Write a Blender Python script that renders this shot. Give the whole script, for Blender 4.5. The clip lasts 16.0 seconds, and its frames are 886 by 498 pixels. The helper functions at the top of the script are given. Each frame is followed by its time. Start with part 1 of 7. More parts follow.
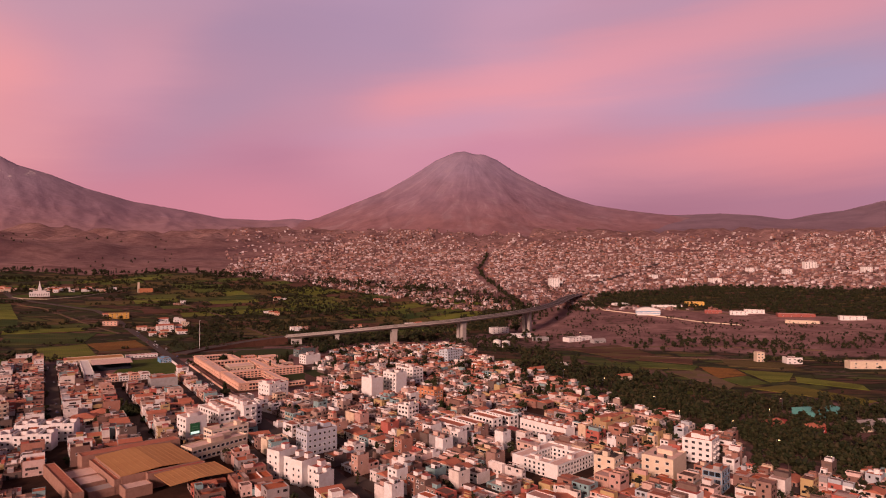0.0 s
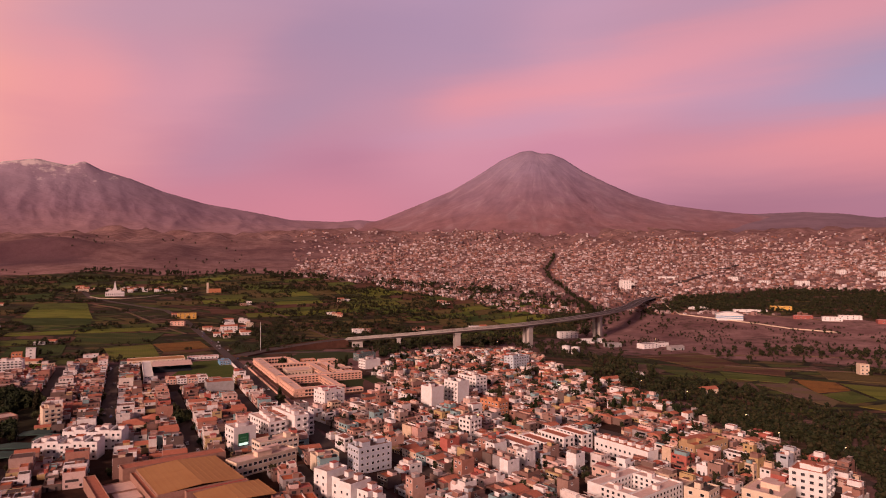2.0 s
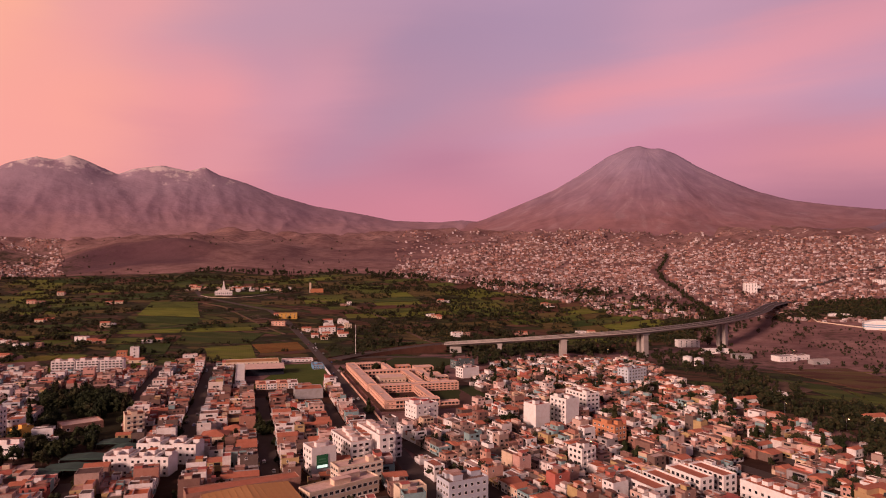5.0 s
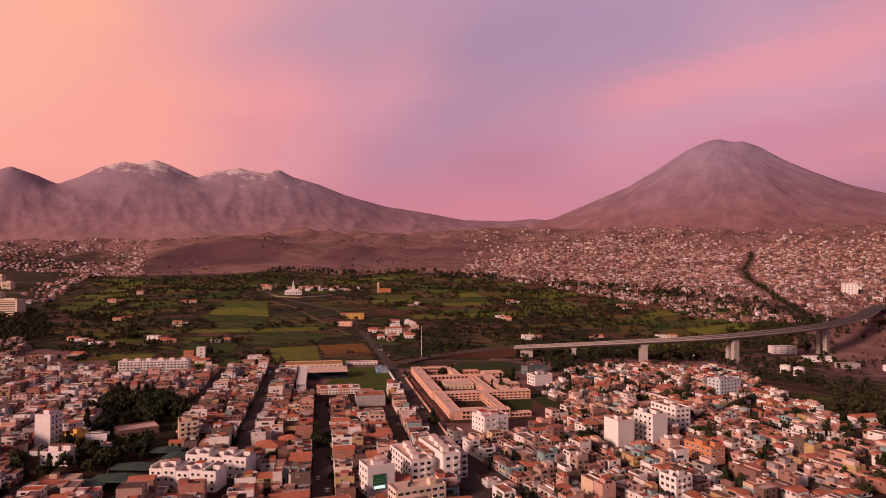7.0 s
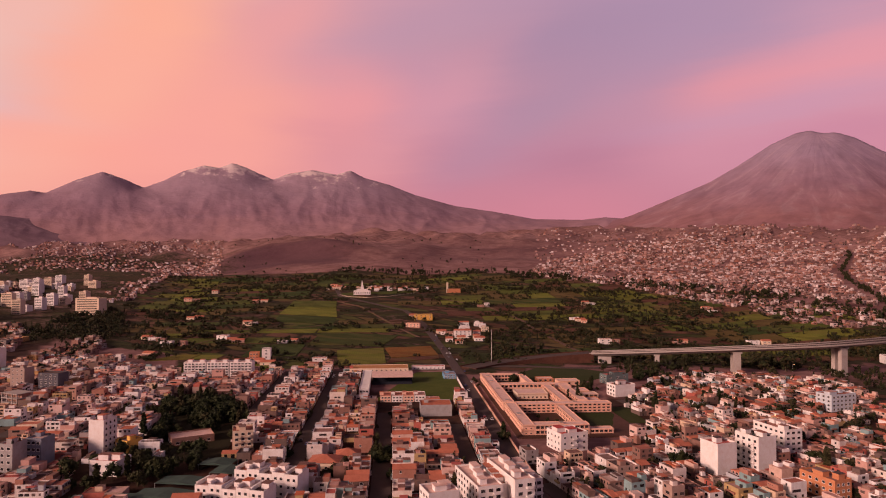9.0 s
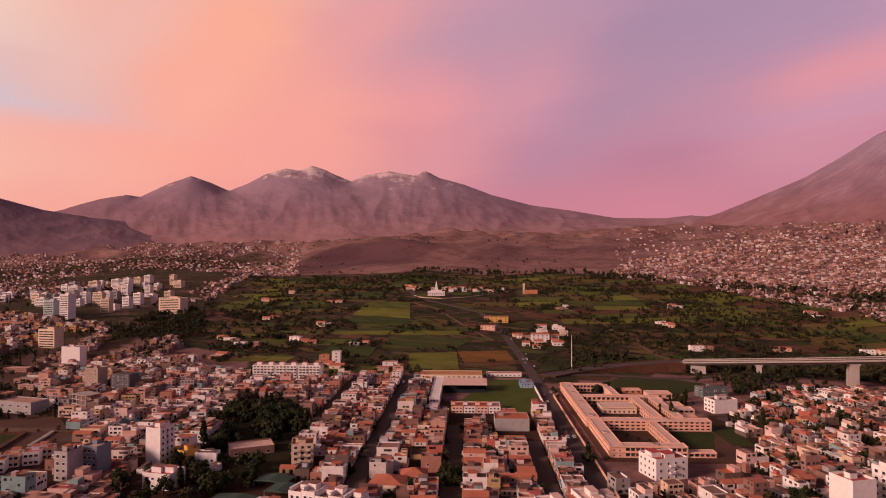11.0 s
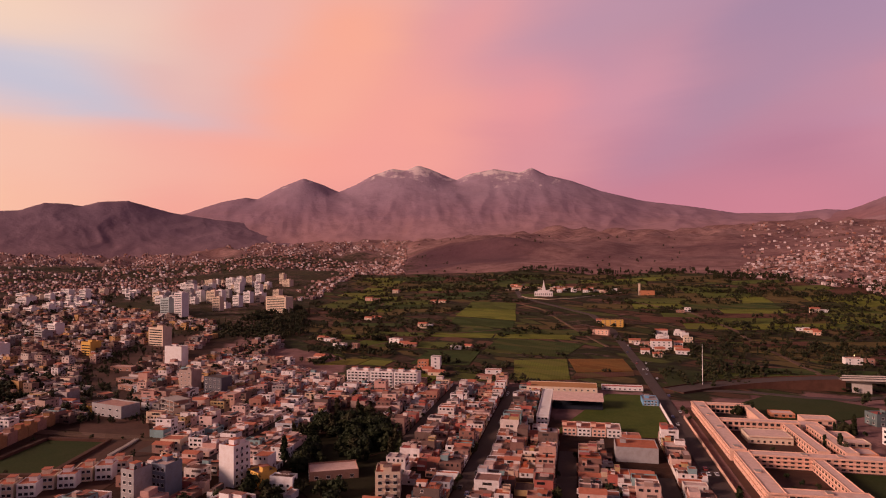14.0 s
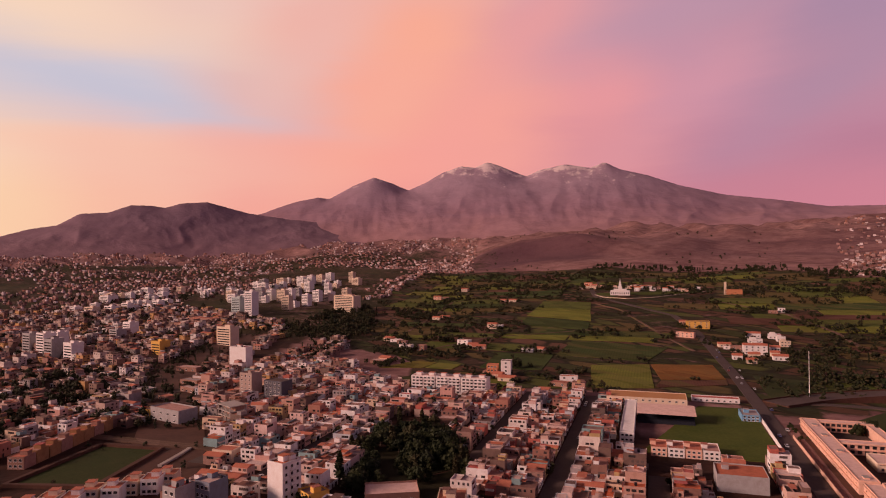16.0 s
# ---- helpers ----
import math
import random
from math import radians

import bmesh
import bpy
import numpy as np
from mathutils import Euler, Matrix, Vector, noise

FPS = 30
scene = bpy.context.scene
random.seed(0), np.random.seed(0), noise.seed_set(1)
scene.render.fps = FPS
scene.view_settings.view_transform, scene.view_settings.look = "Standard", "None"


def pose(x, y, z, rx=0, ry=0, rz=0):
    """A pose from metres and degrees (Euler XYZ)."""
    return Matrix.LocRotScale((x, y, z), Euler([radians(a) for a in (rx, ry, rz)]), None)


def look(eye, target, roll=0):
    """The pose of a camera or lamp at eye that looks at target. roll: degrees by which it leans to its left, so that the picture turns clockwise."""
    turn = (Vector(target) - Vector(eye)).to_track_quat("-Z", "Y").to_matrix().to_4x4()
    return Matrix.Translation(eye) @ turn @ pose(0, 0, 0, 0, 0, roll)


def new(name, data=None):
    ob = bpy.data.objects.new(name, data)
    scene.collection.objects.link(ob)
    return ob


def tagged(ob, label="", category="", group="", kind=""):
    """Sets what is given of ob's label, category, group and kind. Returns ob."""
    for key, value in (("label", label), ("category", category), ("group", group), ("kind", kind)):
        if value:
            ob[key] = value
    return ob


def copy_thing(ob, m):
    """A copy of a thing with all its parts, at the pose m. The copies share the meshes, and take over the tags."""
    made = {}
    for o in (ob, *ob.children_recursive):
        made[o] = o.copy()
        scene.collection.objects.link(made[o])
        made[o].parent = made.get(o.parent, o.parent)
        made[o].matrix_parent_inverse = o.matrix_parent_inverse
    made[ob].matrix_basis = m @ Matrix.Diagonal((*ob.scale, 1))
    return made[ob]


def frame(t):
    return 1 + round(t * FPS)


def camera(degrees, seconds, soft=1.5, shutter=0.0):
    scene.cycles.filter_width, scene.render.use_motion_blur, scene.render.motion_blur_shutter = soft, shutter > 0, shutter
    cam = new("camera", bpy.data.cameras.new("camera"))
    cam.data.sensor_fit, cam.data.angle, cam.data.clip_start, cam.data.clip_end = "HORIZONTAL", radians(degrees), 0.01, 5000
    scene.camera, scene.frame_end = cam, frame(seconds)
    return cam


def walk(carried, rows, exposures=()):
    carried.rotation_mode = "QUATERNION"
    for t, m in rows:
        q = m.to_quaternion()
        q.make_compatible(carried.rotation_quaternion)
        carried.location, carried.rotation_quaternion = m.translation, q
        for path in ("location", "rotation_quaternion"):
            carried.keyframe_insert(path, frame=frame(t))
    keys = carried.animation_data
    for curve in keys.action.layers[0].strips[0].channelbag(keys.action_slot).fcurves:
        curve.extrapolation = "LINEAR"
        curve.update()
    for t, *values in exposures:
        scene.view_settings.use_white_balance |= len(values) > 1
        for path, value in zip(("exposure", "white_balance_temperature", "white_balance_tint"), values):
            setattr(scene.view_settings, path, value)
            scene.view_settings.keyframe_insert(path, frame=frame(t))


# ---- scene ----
# light and exposure, tuned together
SKY = 1.0
SUN, SUN_AZ, SUN_EL = 4.3, 158, 20
EXPOSURES = [(0.0, 0.0), (8.0, -0.02), (16.0, -0.08)]
# ---------------------------------------------------------------- camera
FOV = 68.93
# seconds, eye x y z, yaw (to the left of +y), pitch, roll
PATH = [
    (0.0, 0.0, 0.0, 110.0, 5.18, 1.06, 0.10),
    (0.5, -0.4, 9.1, 110.0, 6.62, 1.07, 0.10),
    (1.0, -1.0, 18.3, 109.9, 8.07, 1.11, 0.12),
    (1.5, -1.9, 27.4, 109.9, 9.52, 1.12, 0.14),
    (2.0, -3.0, 36.6, 109.9, 10.98, 1.14, 0.15),
    (2.5, -4.4, 45.7, 109.8, 12.43, 1.15, 0.17),
    (3.0, -6.1, 54.7, 109.8, 13.92, 1.16, 0.21),
    (3.5, -8.0, 63.8, 109.7, 15.42, 1.16, 0.25),
    (4.0, -10.1, 72.8, 109.7, 16.92, 1.16, 0.24),
    (6.5, -24.4, 116.9, 109.3, 24.75, 1.11, 0.18),
    (7.0, -28.0, 125.6, 109.2, 26.22, 1.09, 0.13),
    (7.5, -31.8, 134.1, 109.2, 27.75, 1.07, 0.11),
    (8.0, -35.8, 142.5, 109.1, 29.26, 1.05, 0.08),
    (8.5, -40.0, 150.8, 109.0, 30.81, 1.06, 0.07),
    (9.0, -44.5, 159.0, 108.9, 32.48, 1.06, 0.06),
    (11.5, -70.1, 198.2, 108.6, 40.88, 1.07, -0.01),
    (12.0, -75.9, 205.6, 108.5, 42.51, 1.05, -0.07),
    (12.5, -81.8, 212.8, 108.4, 44.03, 1.05, -0.11),
    (13.0, -88.0, 219.9, 108.4, 45.57, 1.04, -0.10),
    (13.5, -94.3, 226.8, 108.3, 47.10, 1.03, -0.09),
    (14.0, -100.9, 233.5, 108.2, 48.63, 1.00, -0.10),
    (14.5, -107.7, 240.1, 108.2, 50.19, 0.97, -0.15),
    (15.0, -114.6, 246.4, 108.1, 51.76, 0.91, -0.21),
    (15.5, -121.8, 252.6, 108.1, 53.30, 0.89, -0.28),
    (16.0, -129.1, 258.5, 108.1, 54.84, 0.84, -0.39),
]


def path_pose(x, y, z, yaw, pitch, roll):
    a, p = radians(yaw), radians(pitch)
    way = Vector((-math.sin(a) * math.cos(p), math.cos(a) * math.cos(p), math.sin(p)))
    eye = Vector((x, y, z))
    return look(eye, eye + way * 100, roll)


cam = camera(FOV, 16.0, soft=1.1)
walk(cam, [(t, path_pose(*row)) for t, *row in PATH], EXPOSURES)
# ---------------------------------------------------------------- node helpers
def lin(rgb):
    """Display values 0..255 as linear light."""
    return tuple((c / 255 / 12.92) if c <= 10 else ((c / 255 + 0.055) / 1.055) ** 2.4 for c in rgb)


class Nodes:
    """A small writer for node trees."""

    def __init__(self, tree):
        self.tree = tree
        tree.nodes.clear()

    def add(self, kind, props=None, **inputs):
        n = self.tree.nodes.new(kind)
        for k, v in (props or {}).items():
            if k == "operation":
                n.operation = v
            elif k == "blend_type":
                n.blend_type = v
            elif k == "data_type":
                n.data_type = v
            elif k == "attribute_name":
                n.attribute_name = v
            elif k == "feature":
                n.feature = v
        for k, v in inputs.items():
            key = int(k[1:]) if k[0] == "i" and k[1:].isdigit() else k.replace("_", " ")
            self.put(n.inputs[key], v)
        return n

    def put(self, socket, v):
        if isinstance(v, bpy.types.NodeSocket):
            self.tree.links.new(v, socket)
        elif isinstance(v, (tuple, list)) and len(v) == 3 and socket.type == "RGBA":
            socket.default_value = (*v, 1)
        else:
            socket.default_value = v

    def math(self, op, a, b=0.0, c=0.0):
        n = self.add("ShaderNodeMath", {"operation": op}, i0=a, i1=b, i2=c)
        return n.outputs[0]

    def mix(self, f, a, b, how="MIX"):
        n = self.tree.nodes.new("ShaderNodeMix")
        n.data_type, n.blend_type = "RGBA", how
        self.put(n.inputs[0], f), self.put(n.inputs[6], a), self.put(n.inputs[7], b)
        return n.outputs[2]

    def ramp(self, f, stops, how="LINEAR"):
        n = self.tree.nodes.new("ShaderNodeValToRGB")
        self.put(n.inputs[0], f)
        e = n.color_ramp.elements
        n.color_ramp.interpolation = how
        while len(e) < len(stops):
            e.new(0.5)
        for k, (p, c) in enumerate(stops):
            e[k].position = p
            e[k].color = (*c, 1) if isinstance(c, (tuple, list)) else (c, c, c, 1)
        return n.outputs[0]

    def noise(self, vec, scale, detail=3.0, rough=0.55, distort=0.0):
        n = self.tree.nodes.new("ShaderNodeTexNoise")
        self.put(n.inputs["Vector"], vec)
        for k, v in (("Scale", scale), ("Detail", detail), ("Roughness", rough), ("Distortion", distort)):
            n.inputs[k].default_value = v
        return n.outputs["Fac"]


# ---------------------------------------------------------------- sky and sun
SKY_ROWS = {  # elevation: (azimuth to the left of +y, display colour)
    4: ((-180, 150, 103, 111), (-90, 148, 112, 144), (-40, 165, 118, 152), (-25, 171, 112, 141), (-12, 165, 106, 135), (0, 190, 121, 148), (10, 198, 124, 149),
        (20, 207, 127, 150), (30, 203, 125, 147), (42, 218, 132, 146), (55, 240, 152, 148), (70, 246, 166, 155), (80, 250, 186, 165), (90, 252, 206, 172),
        (120, 202, 162, 119), (150, 190, 135, 111), (180, 150, 103, 111)),
    9: ((-180, 147, 107, 119), (-90, 158, 119, 144), (-40, 205, 132, 150), (-25, 220, 133, 146), (-12, 198, 129, 152), (0, 204, 131, 158), (10, 208, 137, 160),
        (20, 188, 122, 149), (30, 192, 129, 154), (41, 224, 145, 154), (51, 247, 161, 152), (60, 251, 163, 150), (72, 247, 174, 162), (81, 248, 192, 174),
        (91, 250, 209, 184), (125, 202, 169, 130), (180, 147, 107, 119)),
    14: ((-180, 141, 112, 130), (-90, 153, 126, 153), (-42, 196, 136, 158), (-25, 162, 142, 174), (-13, 197, 143, 169), (-2, 224, 148, 163), (8, 220, 143, 158),
         (16, 184, 135, 162), (25, 183, 134, 159), (33, 203, 143, 165), (41, 234, 151, 157), (51, 251, 166, 150), (61, 252, 169, 150), (71, 228, 181, 180),
         (80, 205, 198, 214), (92, 210, 199, 210), (180, 141, 112, 130)),
    19: ((-180, 136, 115, 136), (-90, 151, 128, 157), (-42, 182, 142, 172), (-25, 209, 143, 159), (-12, 206, 141, 159), (0, 200, 148, 172), (10, 171, 138, 169),
         (22, 172, 136, 164), (34, 197, 146, 165), (46, 226, 156, 162), (56, 253, 172, 148), (66, 243, 181, 169), (76, 241, 201, 187), (88, 250, 215, 190),
         (125, 198, 175, 150), (180, 136, 115, 136)),
    26: ((-180, 133, 117, 142), (-90, 148, 131, 164), (-40, 172, 147, 180), (-20, 186, 142, 167), (0, 180, 151, 182), (20, 179, 143, 172), (40, 210, 156, 172),
         (58, 240, 178, 168), (75, 240, 200, 190), (92, 246, 216, 196), (130, 190, 166, 155), (180, 133, 117, 142)),
}

world = bpy.data.worlds.new("dusk_sky")
scene.world = world
world.use_nodes = True
w = Nodes(world.node_tree)
way = w.add("ShaderNodeTexCoord").outputs["Generated"]
sep = w.add("ShaderNodeSeparateXYZ", i0=way)
flat = w.math("SQRT", w.math("ADD", w.math("MULTIPLY", sep.outputs[0], sep.outputs[0]), w.math("MULTIPLY", sep.outputs[1], sep.outputs[1])))
elev = w.math("MULTIPLY", w.math("ARCTAN2", sep.outputs[2], flat), 57.2958)
azim = w.math("MULTIPLY", w.math("ARCTAN2", w.math("MULTIPLY", sep.outputs[0], -1.0), sep.outputs[1]), 57.2958)
# clouds drawn out along slanting streaks
slant = w.add("ShaderNodeCombineXYZ", i0=w.math("MULTIPLY", w.math("ADD", azim, w.math("MULTIPLY", elev, 2.2)), 0.030), i1=w.math("MULTIPLY", elev, 0.20), i2=0.0).outputs[0]
wisp = w.noise(slant, 1.0, 5.0, 0.55, 0.6)
fine = w.noise(slant, 3.1, 5.0, 0.6, 0.3)
push = w.math("ADD", w.math("MULTIPLY", w.math("SUBTRACT", wisp, 0.5), 6.0), w.math("MULTIPLY", w.math("SUBTRACT", fine, 0.5), 1.2))
elev_w = w.math("ADD", elev, w.math("MULTIPLY", push, 0.55))
azim_w = w.math("ADD", azim, push)
turn = w.math("DIVIDE", w.math("ADD", azim_w, 180.0), 360.0)
heights = sorted(SKY_ROWS)
bands = [w.ramp(turn, [((a + 180) / 360, lin(c)) for a, *c in SKY_ROWS[h]], "EASE") for h in heights]
tone = bands[0]
for low, high, band in zip(heights, heights[1:], bands[1:]):
    n = w.tree.nodes.new("ShaderNodeMapRange")
    n.interpolation_type = "SMOOTHSTEP"
    w.put(n.inputs["Value"], elev_w)
    n.inputs["From Min"].default_value, n.inputs["From Max"].default_value = low, high
    tone = w.mix(n.outputs[0], tone, band)
zenith = w.tree.nodes.new("ShaderNodeMapRange")
w.put(zenith.inputs["Value"], elev)
zenith.inputs["From Min"].default_value, zenith.inputs["From Max"].default_value = 23, 44
tone = w.mix(zenith.outputs[0], tone, lin((46, 26, 36)))
tone = w.mix(w.math("MULTIPLY", w.math("SUBTRACT", wisp, 0.42), 0.22), tone, lin((238, 160, 170)))
# long cloud bands: azimuth and height of the middle, slope, half width, half length, colour, strength
BANDS = (
    (-6, 16.2, -0.14, 2.4, 19, (232, 150, 162), 0.60),
    (-27, 13.4, -0.10, 1.6, 14, (172, 148, 182), 0.75),
    (4, 12.0, -0.10, 1.3, 13, (194, 148, 178), 0.50),
    (-20, 9.2, -0.07, 1.6, 15, (228, 140, 150), 0.60),
    (-14, 21.0, -0.12, 1.8, 20, (178, 142, 170), 0.60),
    (23, 13.8, -0.60, 2.6, 9, (174, 136, 164), 0.50),
    (8, 20.0, -0.45, 2.6, 9, (178, 140, 168), 0.50),
    (34, 13.0, -0.75, 2.6, 8, (222, 150, 164), 0.40),
    (50, 15.0, -1.00, 3.6, 8, (250, 162, 154), 0.45),
    (60, 13.0, -0.95, 3.8, 8, (253, 176, 154), 0.45),
    (68, 15.5, -0.80, 2.4, 7, (240, 186, 178), 0.40),
    (79, 13.0, 0.14, 1.1, 11, (196, 194, 214), 0.62),
    (84, 18.5, 0.20, 2.6, 13, (250, 214, 190), 0.45),
    (82, 8.6, 0.10, 1.5, 12, (250, 190, 168), 0.45),
    (33, 20.5, -0.30, 2.4, 14, (188, 146, 170), 0.50),
)
fray = w.math("ADD", w.math("MULTIPLY", w.math("SUBTRACT", wisp, 0.5), 3.2), w.math("MULTIPLY", w.math("SUBTRACT", fine, 0.5), 1.6))
for a0, e0, slope, half, length, colour, strong in BANDS:
    along = w.math("SUBTRACT", azim, a0)
    off = w.math("DIVIDE", w.math("ADD", w.math("SUBTRACT", w.math("SUBTRACT", elev, e0), w.math("MULTIPLY", along, slope)), fray), half)
    off = w.math("ADD", w.math("POWER", off, 2.0), w.math("POWER", w.math("DIVIDE", along, length), 2.0))
    tone = w.mix(w.math("MULTIPLY", w.math("POWER", 2.718, w.math("MULTIPLY", off, -1.0)), strong), tone, lin(colour))
# the clear evening sky behind the clouds
clear = w.tree.nodes.new("ShaderNodeTexSky")
clear.sky_type, clear.sun_disc = "NISHITA", False
clear.sun_elevation, clear.sun_rotation = radians(2.0), radians(-150)
glow = w.add("ShaderNodeBackground", Color=clear.outputs[0], Strength=0.02)
cloud = w.add("ShaderNodeBackground", Color=tone, Strength=SKY)
both = w.add("ShaderNodeAddShader", i0=glow.outputs[0], i1=cloud.outputs[0])
w.add("ShaderNodeOutputWorld", Surface=both.outputs[0])

sun = new("sun", bpy.data.lights.new("sun", "SUN"))
sun.data.energy, sun.data.angle, sun.data.color = SUN, radians(12), (1.0, 0.62, 0.52)
sun.matrix_world = look((0, 0, 0), (math.sin(radians(SUN_AZ)) * 1.0, -math.cos(radians(SUN_AZ)), -math.tan(radians(SUN_EL))))

# ---------------------------------------------------------------- materials
def material(name, rough=0.85, metal=0.0, spec=0.3):
    m = bpy.data.materials.new(name)
    m.use_nodes = True
    n = Nodes(m.node_tree)
    out = n.add("ShaderNodeOutputMaterial")
    b = n.add("ShaderNodeBsdfPrincipled", Roughness=rough, Metallic=metal)
    b.inputs["Specular IOR Level"].default_value = spec
    n.tree.links.new(b.outputs[0], out.inputs[0])
    return m, n, b


def spot(n):
    return n.add("ShaderNodeNewGeometry").outputs["Position"]


def island(n):
    return n.add("ShaderNodeNewGeometry").outputs["Random Per Island"]


def lone(n):
    return n.add("ShaderNodeObjectInfo").outputs["Random"]


def steps(n, f, colours):
    return n.ramp(f, [(k / len(colours), c) for k, c in enumerate(colours)], "CONSTANT")


def grimed(n, b, colour, grain=2.2, patch=0.35, dark=0.62, bump=0.25):
    """Colour with grain and stains at two sizes."""
    p = spot(n)
    a = n.noise(p, grain, 4)
    c = n.noise(p, patch, 4, 0.6, 0.4)
    col = n.mix(n.ramp(a, [(0.30, 0.0), (0.72, 0.55)]), colour, (dark, dark * 0.94, dark * 0.9), "MULTIPLY")
    col = n.mix(n.ramp(c, [(0.42, 0.0), (0.68, 0.6)]), col, (dark, dark * 0.9, dark * 0.84), "MULTIPLY")
    n.put(b.inputs["Base Color"], col)
    if bump:
        k = n.add("ShaderNodeBump", Strength=bump, Distance=0.05, Height=a)
        n.put(b.inputs["Normal"], k.outputs[0])


def painted(name, colours, pick=None, rough=0.88, **more):
    m, n, b = material(name, rough)
    src = steps(n, pick(n), colours) if pick else colours[0]
    grimed(n, b, src, **more)
    return m


WALLS = ((0.800, 0.740, 0.720), (0.300, 0.150, 0.115), (0.640, 0.440, 0.370), (0.820, 0.770, 0.760), (0.240, 0.130, 0.105), (0.560, 0.330, 0.260), (0.340, 0.300, 0.300),
         (0.840, 0.800, 0.790), (0.400, 0.190, 0.140), (0.680, 0.500, 0.360), (0.190, 0.120, 0.100), (0.500, 0.350, 0.170), (0.780, 0.690, 0.650), (0.460, 0.130, 0.100),
         (0.420, 0.290, 0.245), (0.150, 0.105, 0.092), (0.700, 0.500, 0.450), (0.830, 0.780, 0.760), (0.320, 0.190, 0.155), (0.760, 0.660, 0.600), (0.480, 0.500, 0.540),
         (0.240, 0.360, 0.370), (0.580, 0.340, 0.290), (0.700, 0.620, 0.590))
ROOFS = ((0.520, 0.290, 0.240), (0.640, 0.420, 0.370), (0.220, 0.115, 0.092), (0.540, 0.165, 0.085), (0.680, 0.490, 0.440), (0.150, 0.085, 0.072), (0.420, 0.190, 0.145), (0.580, 0.150, 0.065),
         (0.340, 0.180, 0.145), (0.720, 0.560, 0.520), (0.110, 0.074, 0.066), (0.440, 0.160, 0.110), (0.280, 0.175, 0.150), (0.240, 0.120, 0.095), (0.500, 0.130, 0.110))
wall_each = painted("plaster_each_house", WALLS, lone, dark=0.74)
roof_each = painted("roof_each_house", ROOFS, lone)
wall_mass = painted("plaster_many_houses", WALLS, island, dark=0.74)
roof_mass = painted("roof_many_houses", ROOFS, island)
FARW = ((0.560, 0.450, 0.440), (0.250, 0.120, 0.100), (0.400, 0.237, 0.212), (0.170, 0.085, 0.074), (0.480, 0.290, 0.255), (0.240, 0.150, 0.140), (0.560, 0.340, 0.295), (0.130, 0.072, 0.066),
        (0.330, 0.165, 0.130), (0.400, 0.290, 0.275), (0.210, 0.115, 0.100), (0.780, 0.690, 0.690), (0.360, 0.160, 0.115), (0.140, 0.084, 0.076), (0.300, 0.200, 0.185), (0.680, 0.560, 0.540))
EDGEW = ((0.70, 0.64, 0.62), (0.26, 0.15, 0.12), (0.38, 0.24, 0.20), (0.20, 0.125, 0.10), (0.48, 0.34, 0.29), (0.30, 0.26, 0.25), (0.24, 0.15, 0.12), (0.62, 0.52, 0.47), (0.34, 0.19, 0.15), (0.18, 0.12, 0.10), (0.52, 0.30, 0.12), (0.42, 0.36, 0.35))
EDGER = ((0.34, 0.21, 0.175), (0.24, 0.15, 0.125), (0.44, 0.29, 0.25), (0.40, 0.16, 0.10), (0.19, 0.125, 0.105), (0.30, 0.22, 0.20))
wall_edge = painted("plaster_suburb_houses", EDGEW, island)
roof_edge = painted("roof_suburb_houses", EDGER, island)
far_mass = painted("plaster_far_houses", FARW, island, patch=0.05, grain=0.3, bump=0)
far_roof = painted("roof_far_houses", FARW[1:15], island, patch=0.05, grain=0.3, bump=0)
white_paint = painted("white_paint", ((0.80, 0.76, 0.74),), dark=0.86)
cream_paint = painted("cream_paint", ((0.72, 0.58, 0.44),), dark=0.84)
salmon_paint = painted("salmon_sillar", ((0.78, 0.49, 0.37),), dark=0.78)
salmon_roof = painted("salmon_roof", ((0.80, 0.56, 0.49),), dark=0.76)
grey_paint = painted("grey_render", ((0.38, 0.36, 0.36),), dark=0.75)
brick_raw = painted("raw_brick", ((0.36, 0.20, 0.15),), dark=0.7)
yellow_paint = painted("yellow_paint", ((0.70, 0.42, 0.10),), dark=0.85)
orange_paint = painted("orange_paint", ((0.58, 0.24, 0.12),), dark=0.8)
red_paint = painted("red_paint", ((0.50, 0.08, 0.07),), dark=0.8)
blue_paint = painted("blue_paint", ((0.16, 0.34, 0.52),), dark=0.85)
teal_paint = painted("teal_paint", ((0.12, 0.36, 0.34),), dark=0.85)
concrete = painted("concrete", ((0.42, 0.37, 0.34),), dark=0.72, grain=0.8, patch=0.06)
terracotta = painted("terracotta_tiles", ((0.50, 0.170, 0.105),), dark=0.75)
tin_brown = painted("ochre_sheet_roof", ((0.50, 0.25, 0.10),), dark=0.86, patch=0.08)
tin_grey = painted("grey_sheet_roof", ((0.40, 0.34, 0.33),), dark=0.8, patch=0.1)
tin_green = painted("green_netting", ((0.05, 0.09, 0.075),), dark=0.7, patch=0.2)
asphalt = painted("asphalt", ((0.085, 0.059, 0.051),), dark=0.7, grain=0.5, patch=0.05)
dirt = painted("bare_dirt", ((0.105, 0.044, 0.028),), dark=0.5, grain=0.3, patch=0.03)
steel, sn, sb = material("galvanised_steel", 0.45, 0.8)
grimed(sn, sb, (0.5, 0.5, 0.52), dark=0.8, bump=0)
glass_dark, gn, gb = material("window_glass", 0.12, 0.0, 0.6)
gn.put(gb.inputs["Base Color"], gn.ramp(lone(gn), [(0.0, (0.012, 0.012, 0.015)), (1.0, (0.05, 0.045, 0.05))]))
tank_black = painted("black_plastic", ((0.03, 0.03, 0.032),), rough=0.5, dark=0.8, bump=0)
